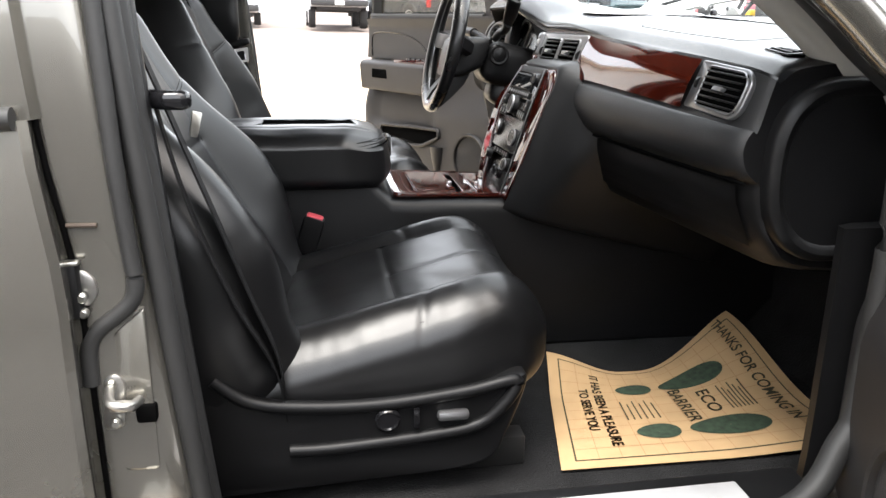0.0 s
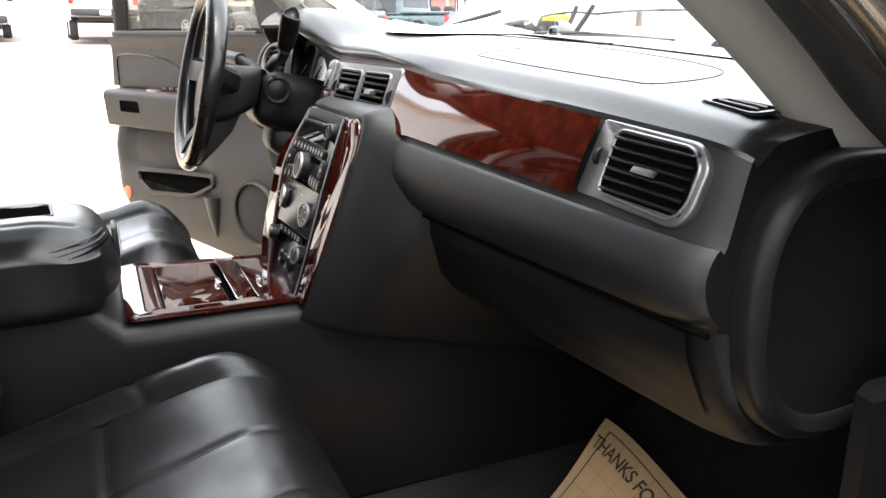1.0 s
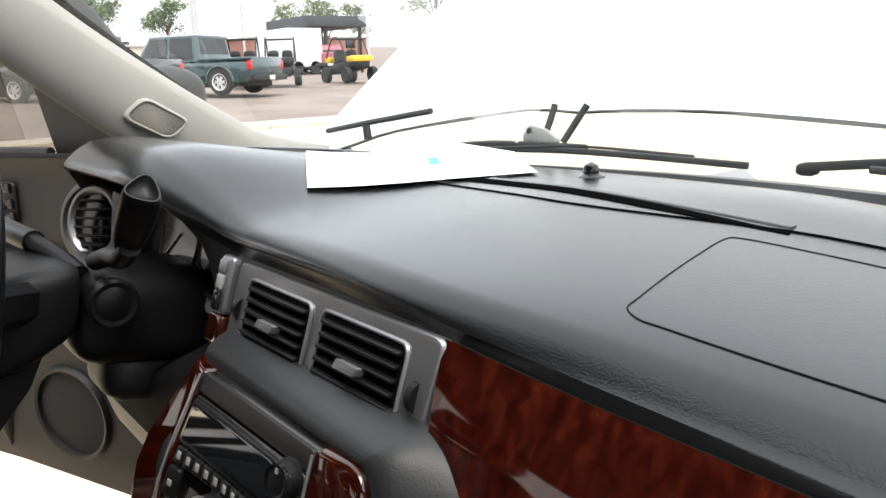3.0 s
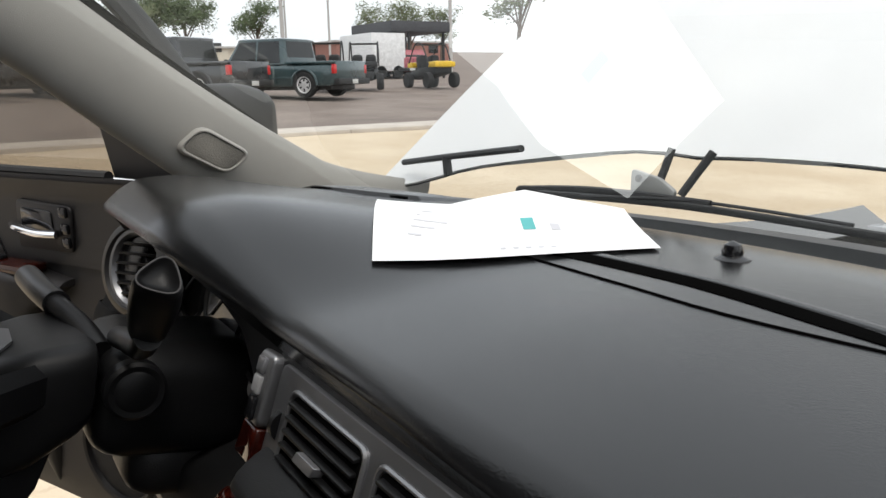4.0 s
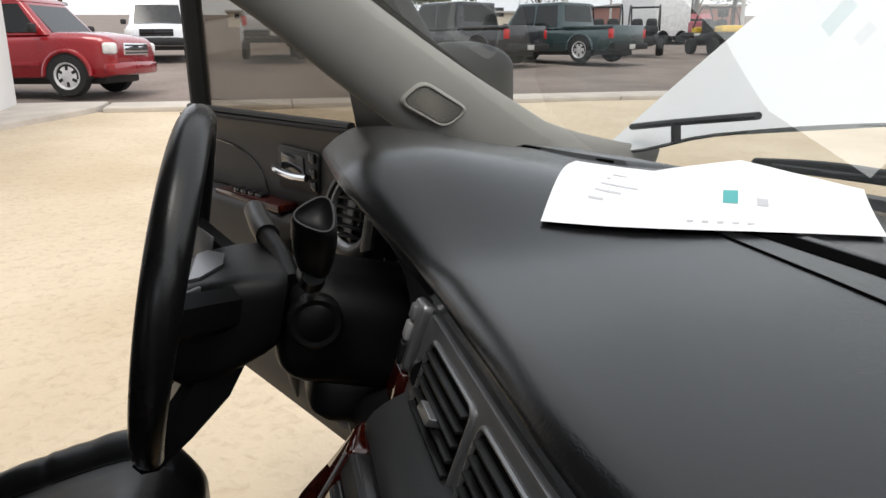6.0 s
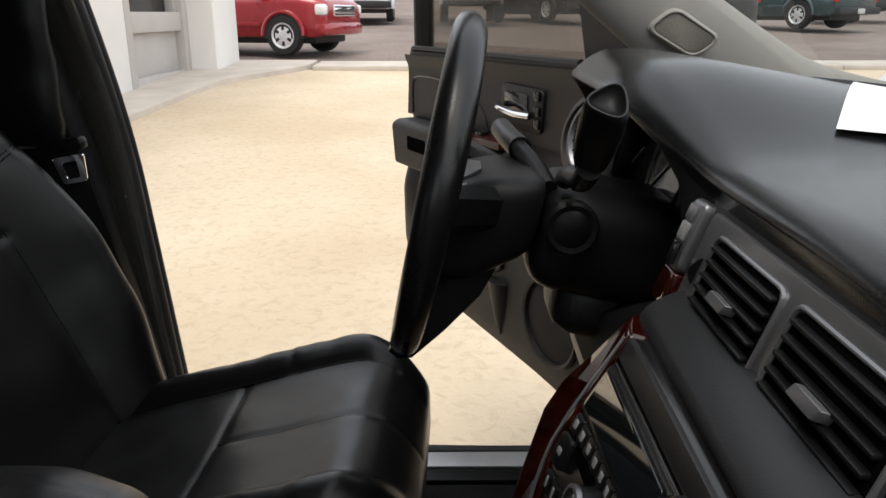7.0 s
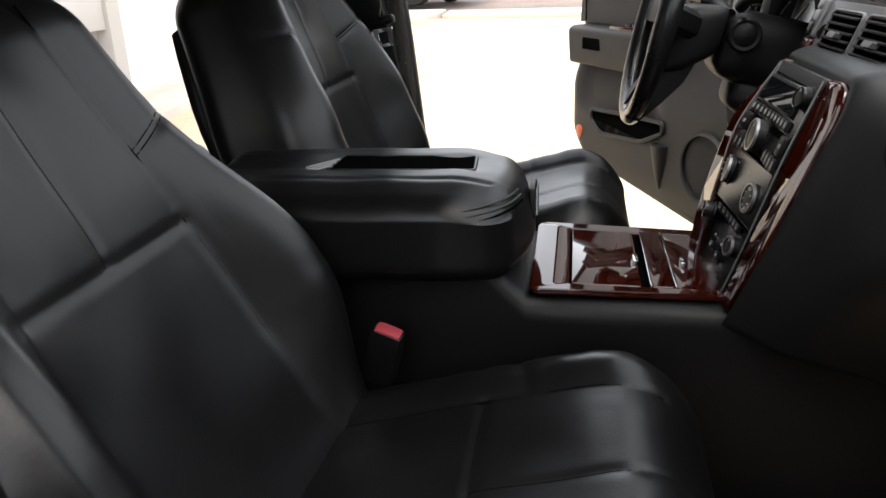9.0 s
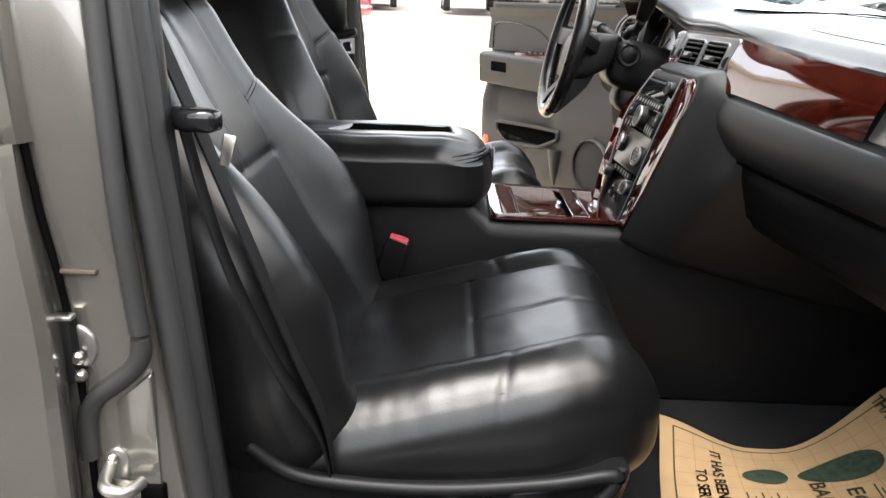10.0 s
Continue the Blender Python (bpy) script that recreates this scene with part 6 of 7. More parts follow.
    gl = [(0.93, 1.29), (0.89, 1.45), (0.845, 1.61), (0.79, 1.73), (0.62, 1.76), (0.40, 1.725), (0.20, 1.62), (0.19, 1.47), (0.19, 1.29)]
    ob = part("window_pane", loft([[lean(u, z) - nin * w for u, z in gl] for w in (0.004, 0.008)]), SIDEGLASS, dr, "tinted door glass")
    ob.visible_shadow = False
    part("belt_strip", tube([DMX @ Vector((0.19, -0.018, 1.298)), DMX @ Vector((0.94, -0.018, 1.303))], 0.010, 8), RUBBER, dr)
    # outside mirror
    mi = part("mirror_housing", softbox((0.09, 0.21, 0.165), 0.05, (8, 10, 10), DMX @ pose(0.14, -0.27, 1.365), lambda p: (p.x, p.y, p.z * (1 - 0.25 * sstep(0.0, -0.12, p.y)))), GREYDARK, dr, "dark outside mirror housing")
    part("mirror_glass", bevel_box((0.182, -0.35, 1.305), (0.187, -0.19, 1.425), 0.0, DMX), CHROME, mi, "mirror glass")
    return dr


car_door(1, (0.125, 0.87), (-0.46, 0.888), "open driver door with grey trim and tinted window")
car_door(-1, (0.150, -0.90), (-0.40, -0.916), "open passenger door with grey trim")

# ---- front of the car seen through the windshield ----
hood = group("car_hood", (0.66, 0, 1.33), "raised silver hood held up on its hinges", "hood")
HR, HA = Vector((0.665, 0, 1.364)), radians(35)
hd = Vector((math.cos(HA), 0, math.sin(HA)))
hn = Vector((-math.sin(HA), 0, math.cos(HA)))


def hood_pt(a, y, off):
    k = (y / 0.82) ** 2
    base = HR + Vector((-0.24 * k, 0, 0.05 * y * math.exp(-(y / 0.5) ** 2) - (0.060 if y > 0 else 0.035) * k))
    return base + hd * a + Vector((0, y, 0)) + hn * (off - 0.03 * k + 0.03 * math.sin(math.pi * min(1, a / 1.2)) + 0.014 * sstep(0.28, 0.36, abs(y)) * (1 - sstep(0.62, 0.75, abs(y))))


rows_ = []
for i in range(25):
    a = 1.15 * i / 24
    rows_.append([hood_pt(a, lerp(-0.82, 0.82, j / 40) * (1 - 0.04 * a), 0.0) for j in range(41)] + [hood_pt(a, lerp(0.82, -0.82, j / 40) * (1 - 0.04 * a), -0.005) for j in range(41)])
# Paler copy of the body silver: the bright sky is put into its colour.
part("hood_panel", loft(rows_), mat("sky_lit_hood_paint", (0.74, 0.74, 0.73), 0.35, metal=0.1, vary=0.03, coat=0.6), hood, "silver hood skin with the sky's brightness in its colour")
part("hood_seal", tube([hood_pt(0.0, lerp(-0.82, 0.82, j / 40), -0.004) for j in range(41)], 0.0018, 8), RUBBER, hood, "black rubber strip on the hood's rear edge")
HINGE = mat("grey_hinge_paint", (0.30, 0.30, 0.29), 0.45, metal=0.3, vary=0.1)
# a short pair of links on a painted bracket, and a long link further out
br = part("hinge_bracket", plate(rounded([(-0.036, -0.016), (0.030, -0.018), (0.036, -0.004), (0.010, 0.010), (-0.036, 0.018)], 0.006, 4), 0.006, axes((0.560, 0.292, 1.334), (0, -1, 0), (0.05, 0, 1)), 0.0015), HINGE, hood, "grey painted hinge bracket")
for y0, y1 in ((0.292, 0.288), (0.252, 0.226)):
    part("hinge_arm", tube([(0.566, y0, 1.325), (0.580, (0.55 * y0 + 0.45 * y1), 1.352), (0.590, y1, 1.378)], 0.0052, 8), RUBBER, br, "black hinge link")
part("bolt", lathe([(0.005, 0), (0.005, 0.003), (0.001, 0.004)], axes((0.555, 0.308, 1.342), (0, -1, 0), (0, 0, 1)), 10), RUBBER, br)
part("hinge_arm", tube([(0.478, 0.765, 1.332), (0.490, 0.65, 1.349), (0.512, 0.49, 1.371)], 0.0065, 8, flat=0.8), RUBBER, hood, "long black hinge arm")
part("hinge_post", tube([(0.490, 0.648, 1.320), (0.490, 0.652, 1.350)], 0.0075, 8), RUBBER, hood)

front = group("engine_compartment", (1.2, 0, 0.5), "front of the car with fenders, cowl and engine bay", "engine bay")
rows_ = []
for j in range(33):
    y = lerp(-0.80, 0.80, j / 32)
    k = (y / 0.80) ** 2
    x0 = 0.585 - 0.21 * k
    rows_.append([Vector((x0, y, 1.262)), Vector((x0 + 0.03, y, 1.285)), Vector((x0 + 0.10, y, 1.275)), Vector((x0 + 0.19, y, 1.235)), Vector((x0 + 0.20, y, 1.10)), Vector((x0, y, 1.10))])
part("cowl_panel", loft(rows_), PLASTIC, front, "black plastic cowl below the windshield")
for s in (-1, 1):
    rows_ = []
    for i in range(21):
        x = lerp(0.45, 2.05, i / 20)
        zt = 1.16 - 0.10 * sstep(0.5, 2.0, x)
        rows_.append([Vector((x, s * 0.72, zt - 0.05)), Vector((x, s * 0.80, zt)), Vector((x, s * 0.92, zt - 0.03)), Vector((x, s * 0.985, zt - 0.2)), Vector((x, s * 0.985, 0.45)), Vector((x, s * 0.72, 0.45))])
    part("fender", loft(rows_), PAINT, front, "silver front fender")
part("engine_bay", bevel_box((0.62, -0.72, 0.5), (1.95, 0.72, 0.98), 0.05), PLASTIC, front, "dark engine bay")
part("engine_cover", softbox((0.55, 0.5, 0.10), 0.03, (6, 6, 3), pose(1.2, 0, 1.0)), PLASTIC, front)
part("air_box", softbox((0.30, 0.28, 0.14), 0.03, (5, 5, 3), pose(1.35, -0.5, 1.02)), PLASTIC, front)
part("grille_panel", bevel_box((1.92, -0.85, 0.5), (2.05, 0.85, 1.02), 0.04), PAINT, front)
for y0, y1 in ((0.55, -0.02), (-0.06, -0.66)):
    w = group("windshield_wiper", (0.62, y0, 1.29), "black wiper arm and blade at rest", "wiper", "wipers")
    xa, xb = 0.615 - 0.21 * (y0 / 0.8) ** 2, 0.600 - 0.21 * (y1 / 0.8) ** 2
    part("arm", tube(smooth_path([(xa + 0.04, y0, 1.3010), (xa + 0.03, lerp(y0, y1, 0.3), 1.3190), (lerp(xa, xb, 0.6), lerp(y0, y1, 0.6), 1.3190)], 6), 0.0042, 8, flat=1.4), GREYDARK, w)
    part("blade", tube(smooth_path([(xa + 0.005, lerp(y0, y1, 0.15), 1.3090), (lerp(xa, xb, 0.5), lerp(y0, y1, 0.55), 1.3150), (xb - 0.005, y1, 1.3070)], 6), 0.0036, 8, flat=1.3), RUBBER, w)
    part("blade_holder", tube(smooth_path([(xa + 0.006, lerp(y0, y1, 0.30), 1.3145), (lerp(xa, xb, 0.55), lerp(y0, y1, 0.56), 1.3215), (xb + 0.004, lerp(y0, y1, 0.86), 1.3125)], 6), 0.0022, 6), GREYDARK, w)
    part("pivot_cap", softbox((0.022, 0.026, 0.016), 0.007, (4, 4, 4), pose(xa + 0.05, y0, 1.2970)), PLASTIC, w)

# ---- papers ----
doc = group("paper_sheet", (0.20, 0.16, 1.33), "folded white printed paper lying on the dash", "paper")
A_, B_, C_, D_ = Vector((0.114, 0.200)), Vector((0.228, 0.400)), Vector((0.452, 0.236)), Vector((0.345, 0.091))
A_Z, B_Z, C_Z, D_Z = (top_point(p.y, min(p.x, 0.47)).z for p in (A_, B_, C_, D_))


def paper_pt(u, v, off=0.0):
    """u runs along the near edge, v away from it."""
    p = (A_.lerp(D_, u)).lerp(B_.lerp(C_, u), v)
    flat = lerp(lerp(A_Z, D_Z, u), lerp(B_Z, C_Z, u), v)
    crease = 0.020 * max(0.0, 1 - abs(u - 0.60) / (0.30 if u < 0.60 else 0.42)) ** 0.9 * v ** 1.6 + 0.004 * (1 - v) * max(0.0, 0.2 - u)
    q = top_point(p.y, min(p.x, 0.47), 0.0)
    return Vector((q.x, q.y, max(q.z, lerp(q.z, flat, 0.6)) + 0.0030 + max(0, crease) + 0.014 * (u * v) ** 3 + off))


bm = loft([[paper_pt(i / 30, j / 14) for i in range(31)] for j in range(15)], False, False)
pp = part("sheet", bm, PAPER, doc, "white printed sheet")
def paper_bar(u0, u1, v0, v1, material):
    part("print_bar", loft([[paper_pt(lerp(u0, u1, i / 4), lerp(v0, v1, j / 2), 0.0004) for i in range(5)] for j in range(3)], False, False), material, pp)


paper_bar(0.545, 0.592, 0.37, 0.54, TEAL)
for i in range(5):
    paper_bar(0.44 + 0.045 * i, 0.46 + 0.045 * i, 0.10, 0.13, PALEINK)
for i in range(5):
    paper_bar(0.12 + 0.012 * i, 0.15 + 0.05 * (i % 3) + 0.02, 0.25 + 0.1 * i, 0.275 + 0.1 * i, PALEINK)
paper_bar(0.650, 0.685, 0.37, 0.47, PALEINK)

# ---- kraft paper floor mats ----
FAINT = mat("faint_brown_ink", (0.36, 0.20, 0.10), 0.85)


def paper_mat(c, label, gname, curl):
    """A printed paper mat between four corners, its far side curling up."""
    q00, q10, q11, q01 = (Vector((*q, 0)) for q in c)

    def at(u, v, off=0.0):
        a, b = (u + 1) / 2, (v + 1) / 2
        p = q00.lerp(q10, a).lerp(q01.lerp(q11, a), b)
        p.y -= curl * 0.55 * b ** 3 * 4 * a * (1 - a)
        z = 0.608 + off + 0.012 * sstep(0.5, 1.0, a) * (curl > 0)
        z += curl * (0.72 * sstep(0.30, 1.0, b) * sstep(0.45, 1.0, a) + 0.33 * sstep(0.6, 1.0, b) * sstep(0.35, 0.0, a))
        return Vector((p.x, p.y, z))

    t = group("paper_floor_mat", (c[0][0], c[0][1], 0.607), label, "floor mat", gname)
    m = part("sheet", loft([[at(i / 15 - 1, j / 15 - 1) for i in range(31)] for j in range(31)], False, False), KRAFT, t, "kraft paper sheet")

    def bar(u0, v0, u1, v1, material, w=0.0, n=8):
        if w:
            d = Vector((u1 - u0, v1 - v0)).normalized()
            q = Vector((-d.y, d.x)) * w
            rows_ = [[at(lerp(u0, u1, i / n) + s * q.x, lerp(v0, v1, i / n) + s * q.y, 0.0008) for i in range(n + 1)] for s in (-1, 1)]
        else:
            rows_ = [[at(lerp(u0, u1, i / n), lerp(v0, v1, j / 4), 0.0008) for i in range(n + 1)] for j in range(5)]
        return loft(rows_, False, False)

    for e_ in ((-0.9, -0.88, 0.9, -0.88, 0.008), (-0.9, 0.88, 0.9, 0.88, 0.008), (-0.9, -0.88, -0.9, 0.88, 0.006), (0.9, -0.88, 0.9, 0.88, 0.006)):
        part("border_line", bar(*e_[:4], INK, e_[4], 16), INK, m, "dark printed border")
    for i in range(1, 12):
        part("grid_line", bar(-0.9 + 0.15 * i, -0.88, -0.9 + 0.15 * i, 0.88, INK, 0.0022, 16), FAINT, m)
    for i in range(1, 10):
        part("grid_line", bar(-0.9, -0.88 + 0.176 * i, 0.9, -0.88 + 0.176 * i, INK, 0.0026, 16), FAINT, m)

    def blob(cu, cv, ru, rv, bend=0.0):
        pts = []
        for k in range(28):
            a = 2 * math.pi * k / 28
            pts.append((cu + ru * math.cos(a), cv + rv * math.sin(a) * (1 + 0.18 * math.cos(a)) + bend * math.cos(a) ** 2))
        rows_ = [[at(lerp(cu, u, r), lerp(cv, v, r), 0.0016) for u, v in pts] for r in (1.0, 0.75, 0.5, 0.25, 0.01)]
        return loft(rows_, True, False)

    for cv in (-0.50, 0.38):
        part("shoe_print", blob(0.26, cv, 0.30, 0.155), GREENINK, m, "dark green printed sole")
        part("shoe_print", blob(-0.27, cv, 0.16, 0.125), GREENINK, m, "dark green printed heel")

    def line(text, u, v, size, turn, squeeze=1.0):
        o = at(u, v, 0.0)
        lu, lv = (at(u + 0.1, v) - at(u - 0.1, v)).length / 0.2, (at(u, v + 0.1) - at(u, v - 0.1)).length / 0.2
        a = radians(turn)

        def lay(p):
            du, dv = p.x * math.cos(a) - p.y * math.sin(a), p.x * math.sin(a) + p.y * math.cos(a)
            return at(u + du / lu, v + dv / lv, 0.0018)
        return words("printed_line", text, size, None, INK, m, 0.0006, squeeze, lay)

    line("THANKS FOR COMING IN", 0.76, 0.20, 0.036, -90, 0.74)
    line("ECO", 0.26, -0.06, 0.036, -90)
    line("BARRIER", 0.05, -0.06, 0.036, -90, 0.85)
    line("IT HAS BEEN A PLEASURE", -0.60, 0.0, 0.026, -90, 0.85)
    line("TO SERVE YOU", -0.72, 0.0, 0.026, -90, 0.85)
    bm = bmesh.new()
    for i in range(7):
        bm = merge(bm, bar(0.40 + 0.032 * i, -0.24, 0.40 + 0.032 * i, 0.14 - 0.05 * (i % 3), INK, 0.006, 4))
    for i in range(6):
        bm = merge(bm, bar(-0.44 + 0.05 * i, -0.26, -0.44 + 0.05 * i, 0.12 - 0.06 * (i % 2), INK, 0.006, 4))
    tagged(part("small_print", bm, INK, m, "small unreadable print"), kind="stuff")
    return t


paper_mat(((-0.164, -0.622), (0.385, -0.638), (0.336, -0.218), (-0.080, -0.250)), "tan kraft paper floor mat with green shoe prints", "paper floor mats", 0.11)
paper_mat(((-0.22, 0.34), (0.22, 0.34), (0.22, 0.72), (-0.22, 0.72)), "tan kraft paper floor mat in the driver footwell", "paper floor mats", 0.0)

# ---- parked vehicles ----
TYRE = mat("black_tyre", (0.018, 0.018, 0.018), 0.85, grain=0.3, grain_size=0.01)
ALLOY = mat("silver_alloy", (0.72, 0.72, 0.72), 0.35, metal=0.35)
CARGLASS = mat("dark_car_glass", (0.012, 0.014, 0.015), 0.06, vary=0.05)
TAIL = mat("red_tail_lamp", (0.55, 0.02, 0.02), 0.2)
LAMP = mat("clear_headlamp", (0.7, 0.7, 0.68), 0.12)
PLATE = mat("pale_plate", (0.55, 0.55, 0.52), 0.5)


def car_paint(name, c):
    return mat(name, c, 0.28, metal=0.15, vary=0.04, vary_size=0.6, coat=1.0)


def vehicle(label, m, paint, kind="pickup", L=5.6, W=1.95, H=1.85, wheel_r=0.38, lift=0.0, bumper=None, dirty=None):
    """A parked truck or SUV; it points along +x of m and stands on z 0."""
    v = group("parked_" + ("pickup" if kind == "pickup" else "suv"), m.translation, label, "pickup truck" if kind == "pickup" else "car", "parked vehicles")
    g = wheel_r * 0.9 + lift
    bh = g + (0.72 if kind == "pickup" else 0.80)
    x0, x1 = -L / 2, L / 2
    wx = (x0 + L * 0.20, x1 - L * 0.19)
    h = W / 2

    def P(x, y, z):
        return m @ Vector((x, y, z))

    # body: rounded sections from tail to nose
    hood_x = x1 - L * 0.25
    secs = [(x0, 0.92, bh - 0.07, 0.14), (x0 + 0.05, 0.965, bh - 0.02, 0.06), (x0 + 0.25, 1.0, bh, 0.0), (0.0, 1.0, bh, 0.0), (hood_x - 0.1, 1.0, bh + 0.01, 0.0), (hood_x + 0.15, 0.995, bh + 0.035, 0.0), (lerp(hood_x, x1, 0.5), 0.985, bh + 0.015, 0.0), (x1 - 0.30, 0.965, bh - 0.025, 0.0), (x1 - 0.12, 0.925, bh - 0.07, 0.03), (x1 - 0.03, 0.87, bh - 0.13, 0.06), (x1, 0.83, bh - 0.19, 0.10)]
    rows_ = []
    for xx, kw, zt, up in secs:
        w_ = h * kw
        sec = rounded([(-w_ * 0.95, g + up), (w_ * 0.95, g + up), (w_, g + 0.30), (w_ * 0.985, zt - 0.12), (w_ * 0.88, zt - 0.005), (0, zt + 0.03), (-w_ * 0.88, zt - 0.005), (-w_ * 0.985, zt - 0.12), (-w_, g + 0.30)], [0.05, 0.05, 0.1, 0.08, 0.06, 0.3, 0.06, 0.08, 0.1], 3)
        rows_.append([P(xx, q.x, q.y) for q in sec])
    body = part("body", loft(rows_), paint, v, sharp=30)
    for w in wx:
        for s in (-1, 1):
            r = wheel_r * 1.20
            cz = wheel_r + lift * 0.5
            disc = [(max(g - 0.02, cz + r * math.sin(2 * math.pi * k / 28)), w + r * math.cos(2 * math.pi * k / 28)) for k in range(28)]
            part("wheel_well", loft([[P(xx, s * (h + 0.004), zz) for zz, xx in disc], [P(xx, s * (h - 0.25), zz) for zz, xx in disc]]), TYRE, v, "dark wheel well")
            part("arch_flare", tube([P(w + r * math.cos(math.pi * k / 16), s * (h - 0.004), cz + r * math.sin(math.pi * k / 16)) for k in range(17)], 0.045, 8), paint, v)
    # cabin
    if kind == "pickup":
        c0, c1 = x0 + L * 0.33, x1 - L * 0.24
        slope_r, slope_f = 0.10, 0.55
    else:
        c0, c1 = x0 + 0.10, x1 - L * 0.25
        slope_r, slope_f = 0.22, 0.60

    def cab(z0, z1, grow):
        t0, t1 = (z0 - bh) / (H - bh), (z1 - bh) / (H - bh)
        out = []
        for z, t in ((z0, t0), (z1, t1)):
            a, b_ = c0 + slope_r * t - grow, c1 - slope_f * t + grow
            y = h - 0.05 - 0.16 * t + grow
            out.append([P(p.x, p.y, z) for p in rounded([(a, -y), (b_, -y), (b_, y), (a, y)], 0.10, 3)])
        return out
    part("cabin", loft(cab(bh - 0.02, H - 0.05, 0.0)), paint, v)
    part("roof", loft(cab(H - 0.09, H - 0.03, 0.012) + [[P(*(m.inverted() @ q)[:2], H) for q in cab(H - 0.09, H - 0.03, -0.10)[1]]]), paint, v)
    # windows
    n = 3 if kind == "pickup" else 4
    zl, zh = bh + 0.03, H - 0.11

    def pane(pts):
        part("window", loft([[P(*p) for p in pts], [P(p[0], p[1] * 0.985, p[2]) for p in pts]]), CARGLASS, v, "dark side glass")
    for s in (-1, 1):
        yl, yh = s * (h - 0.038), s * (h - 0.185)
        edges = [c0 + 0.16 + (c1 - 0.35 - c0 - 0.16) * i / (n - 1 if kind == "pickup" else n - 1) for i in range(n if kind == "pickup" else n)]
        for a, b_ in zip(edges, edges[1:]):
            last = b_ == edges[-1]
            pane([(a + 0.04, yl, zl), (b_ - 0.03 + (0.18 if last else 0), yl, zl), (b_ - 0.04 - (0.22 if last else 0), yh, zh), (a + 0.05 + (0.06 if a == edges[0] else 0), yh, zh)])
    for xx, sl, sg in ((c0, slope_r, -1), (c1, slope_f, 1)):
        xs = xx + sg * 0.012
        pts = [(xs - sg * 0.02, -h + 0.22, zl), (xs - sg * 0.02, h - 0.22, zl), (xs - sg * sl * 0.86, h - 0.30, zh), (xs - sg * sl * 0.86, -h + 0.30, zh)]
        part("windscreen", loft([[P(*p) for p in pts], [P(p[0] - sg * 0.03, p[1], p[2]) for p in pts]]), CARGLASS, v, "dark glass")
    # bed of a pickup
    if kind == "pickup":
        part("bed_floor", bevel_box((x0 + 0.08, -h + 0.10, bh - 0.02), (c0 - 0.05, h - 0.10, bh + 0.012), 0.0, m), RUBBER, v, "dark truck bed")
        for s in (-1, 1):
            part("bed_rail", bevel_box((x0 + 0.02, s * (h - 0.06) - 0.05, bh - 0.03), (c0 - 0.02, s * (h - 0.06) + 0.05, bh + 0.05), 0.02, m), paint, v)
        part("tailgate", bevel_box((x0 - 0.01, -h + 0.10, g + 0.22), (x0 + 0.06, h - 0.10, bh + 0.05), 0.015, m), paint, v)
    # wheels
    for w in wx:
        for s in (-1, 1):
            wm = m @ pose(w, s * (h - 0.10), wheel_r, -90 * s, 0, 0)
            wh = part("wheel", lathe([(wheel_r * 0.60, -0.10), (wheel_r * 0.94, -0.12), (wheel_r, -0.08), (wheel_r, 0.08), (wheel_r * 0.94, 0.125), (wheel_r * 0.66, 0.12), (wheel_r * 0.62, 0.09)], wm, 28), TYRE, v, "black tyre")
            part("rim", lathe([(wheel_r * 0.64, 0.08), (wheel_r * 0.66, 0.130), (wheel_r * 0.60, 0.124), (wheel_r * 0.56, 0.100), (wheel_r * 0.2, 0.116), (0.001, 0.120)], wm, 28), ALLOY, wh, "silver alloy rim")
            for k in range(6):
                part("rim_hole", bevel_box((-0.030, wheel_r * 0.26, 0.09), (0.030, wheel_r * 0.52, 0.1125), 0.008, wm @ pose(0, 0, 0, 0, 0, 60 * k)), TYRE, wh)
    # ends
    bp = bumper or RUBBER
    part("rear_bumper", softbox((0.20, W * 0.96, 0.20), 0.04, (4, 8, 4), m @ pose(x0 - 0.05, 0, g + 0.14)), bp, v)
    part("front_bumper", softbox((0.24, W * 0.97, 0.24), 0.06, (4, 8, 4), m @ pose(x1 - 0.02, 0, g + 0.16), lambda p: (p.x - 0.10 * (p.y / (W / 2)) ** 2, p.y, p.z)), bp, v)
    part("grille", bevel_box((x1 - 0.04, -W * 0.26, bh - 0.40), (x1 + 0.022, W * 0.26, bh - 0.17), 0.02, m), CHROME if kind != "pickup" else GLOSSBLACK, v, "bright grille")
    for k in range(3):
        part("grille_bar", bevel_box((x1 + 0.015, -W * 0.25, bh - 0.37 + 0.07 * k), (x1 + 0.028, W * 0.25, bh - 0.34 + 0.07 * k), 0.004, m), GLOSSBLACK, v)
    for s in (-1, 1):
        part("headlamp", softbox((0.26, 0.36, 0.22), 0.06, (5, 5, 5), m @ pose(x1 - 0.15, s * (h - 0.22), bh - 0.27, 0, 0, -s * 22)), LAMP, v, "clear headlamp")
        part("tail_lamp", bevel_box((x0 - 0.012, s * (h - 0.09) - 0.075, g + 0.38), (x0 + 0.10, s * (h - 0.09) + 0.085, bh - 0.06), 0.015, m), TAIL, v, "red tail lamp")
        part("side_mirror", softbox((0.12, 0.18, 0.17), 0.04, (3, 3, 3), m @ pose(c1 - 0.22, s * (h + 0.10), bh + 0.10)), RUBBER, v)
        part("side_moulding", bevel_box((wx[0] + 0.5, s * h - 0.012, g + 0.22), (wx[1] - 0.5, s * h + 0.012, g + 0.30), 0.006, m), dirty or paint, v)
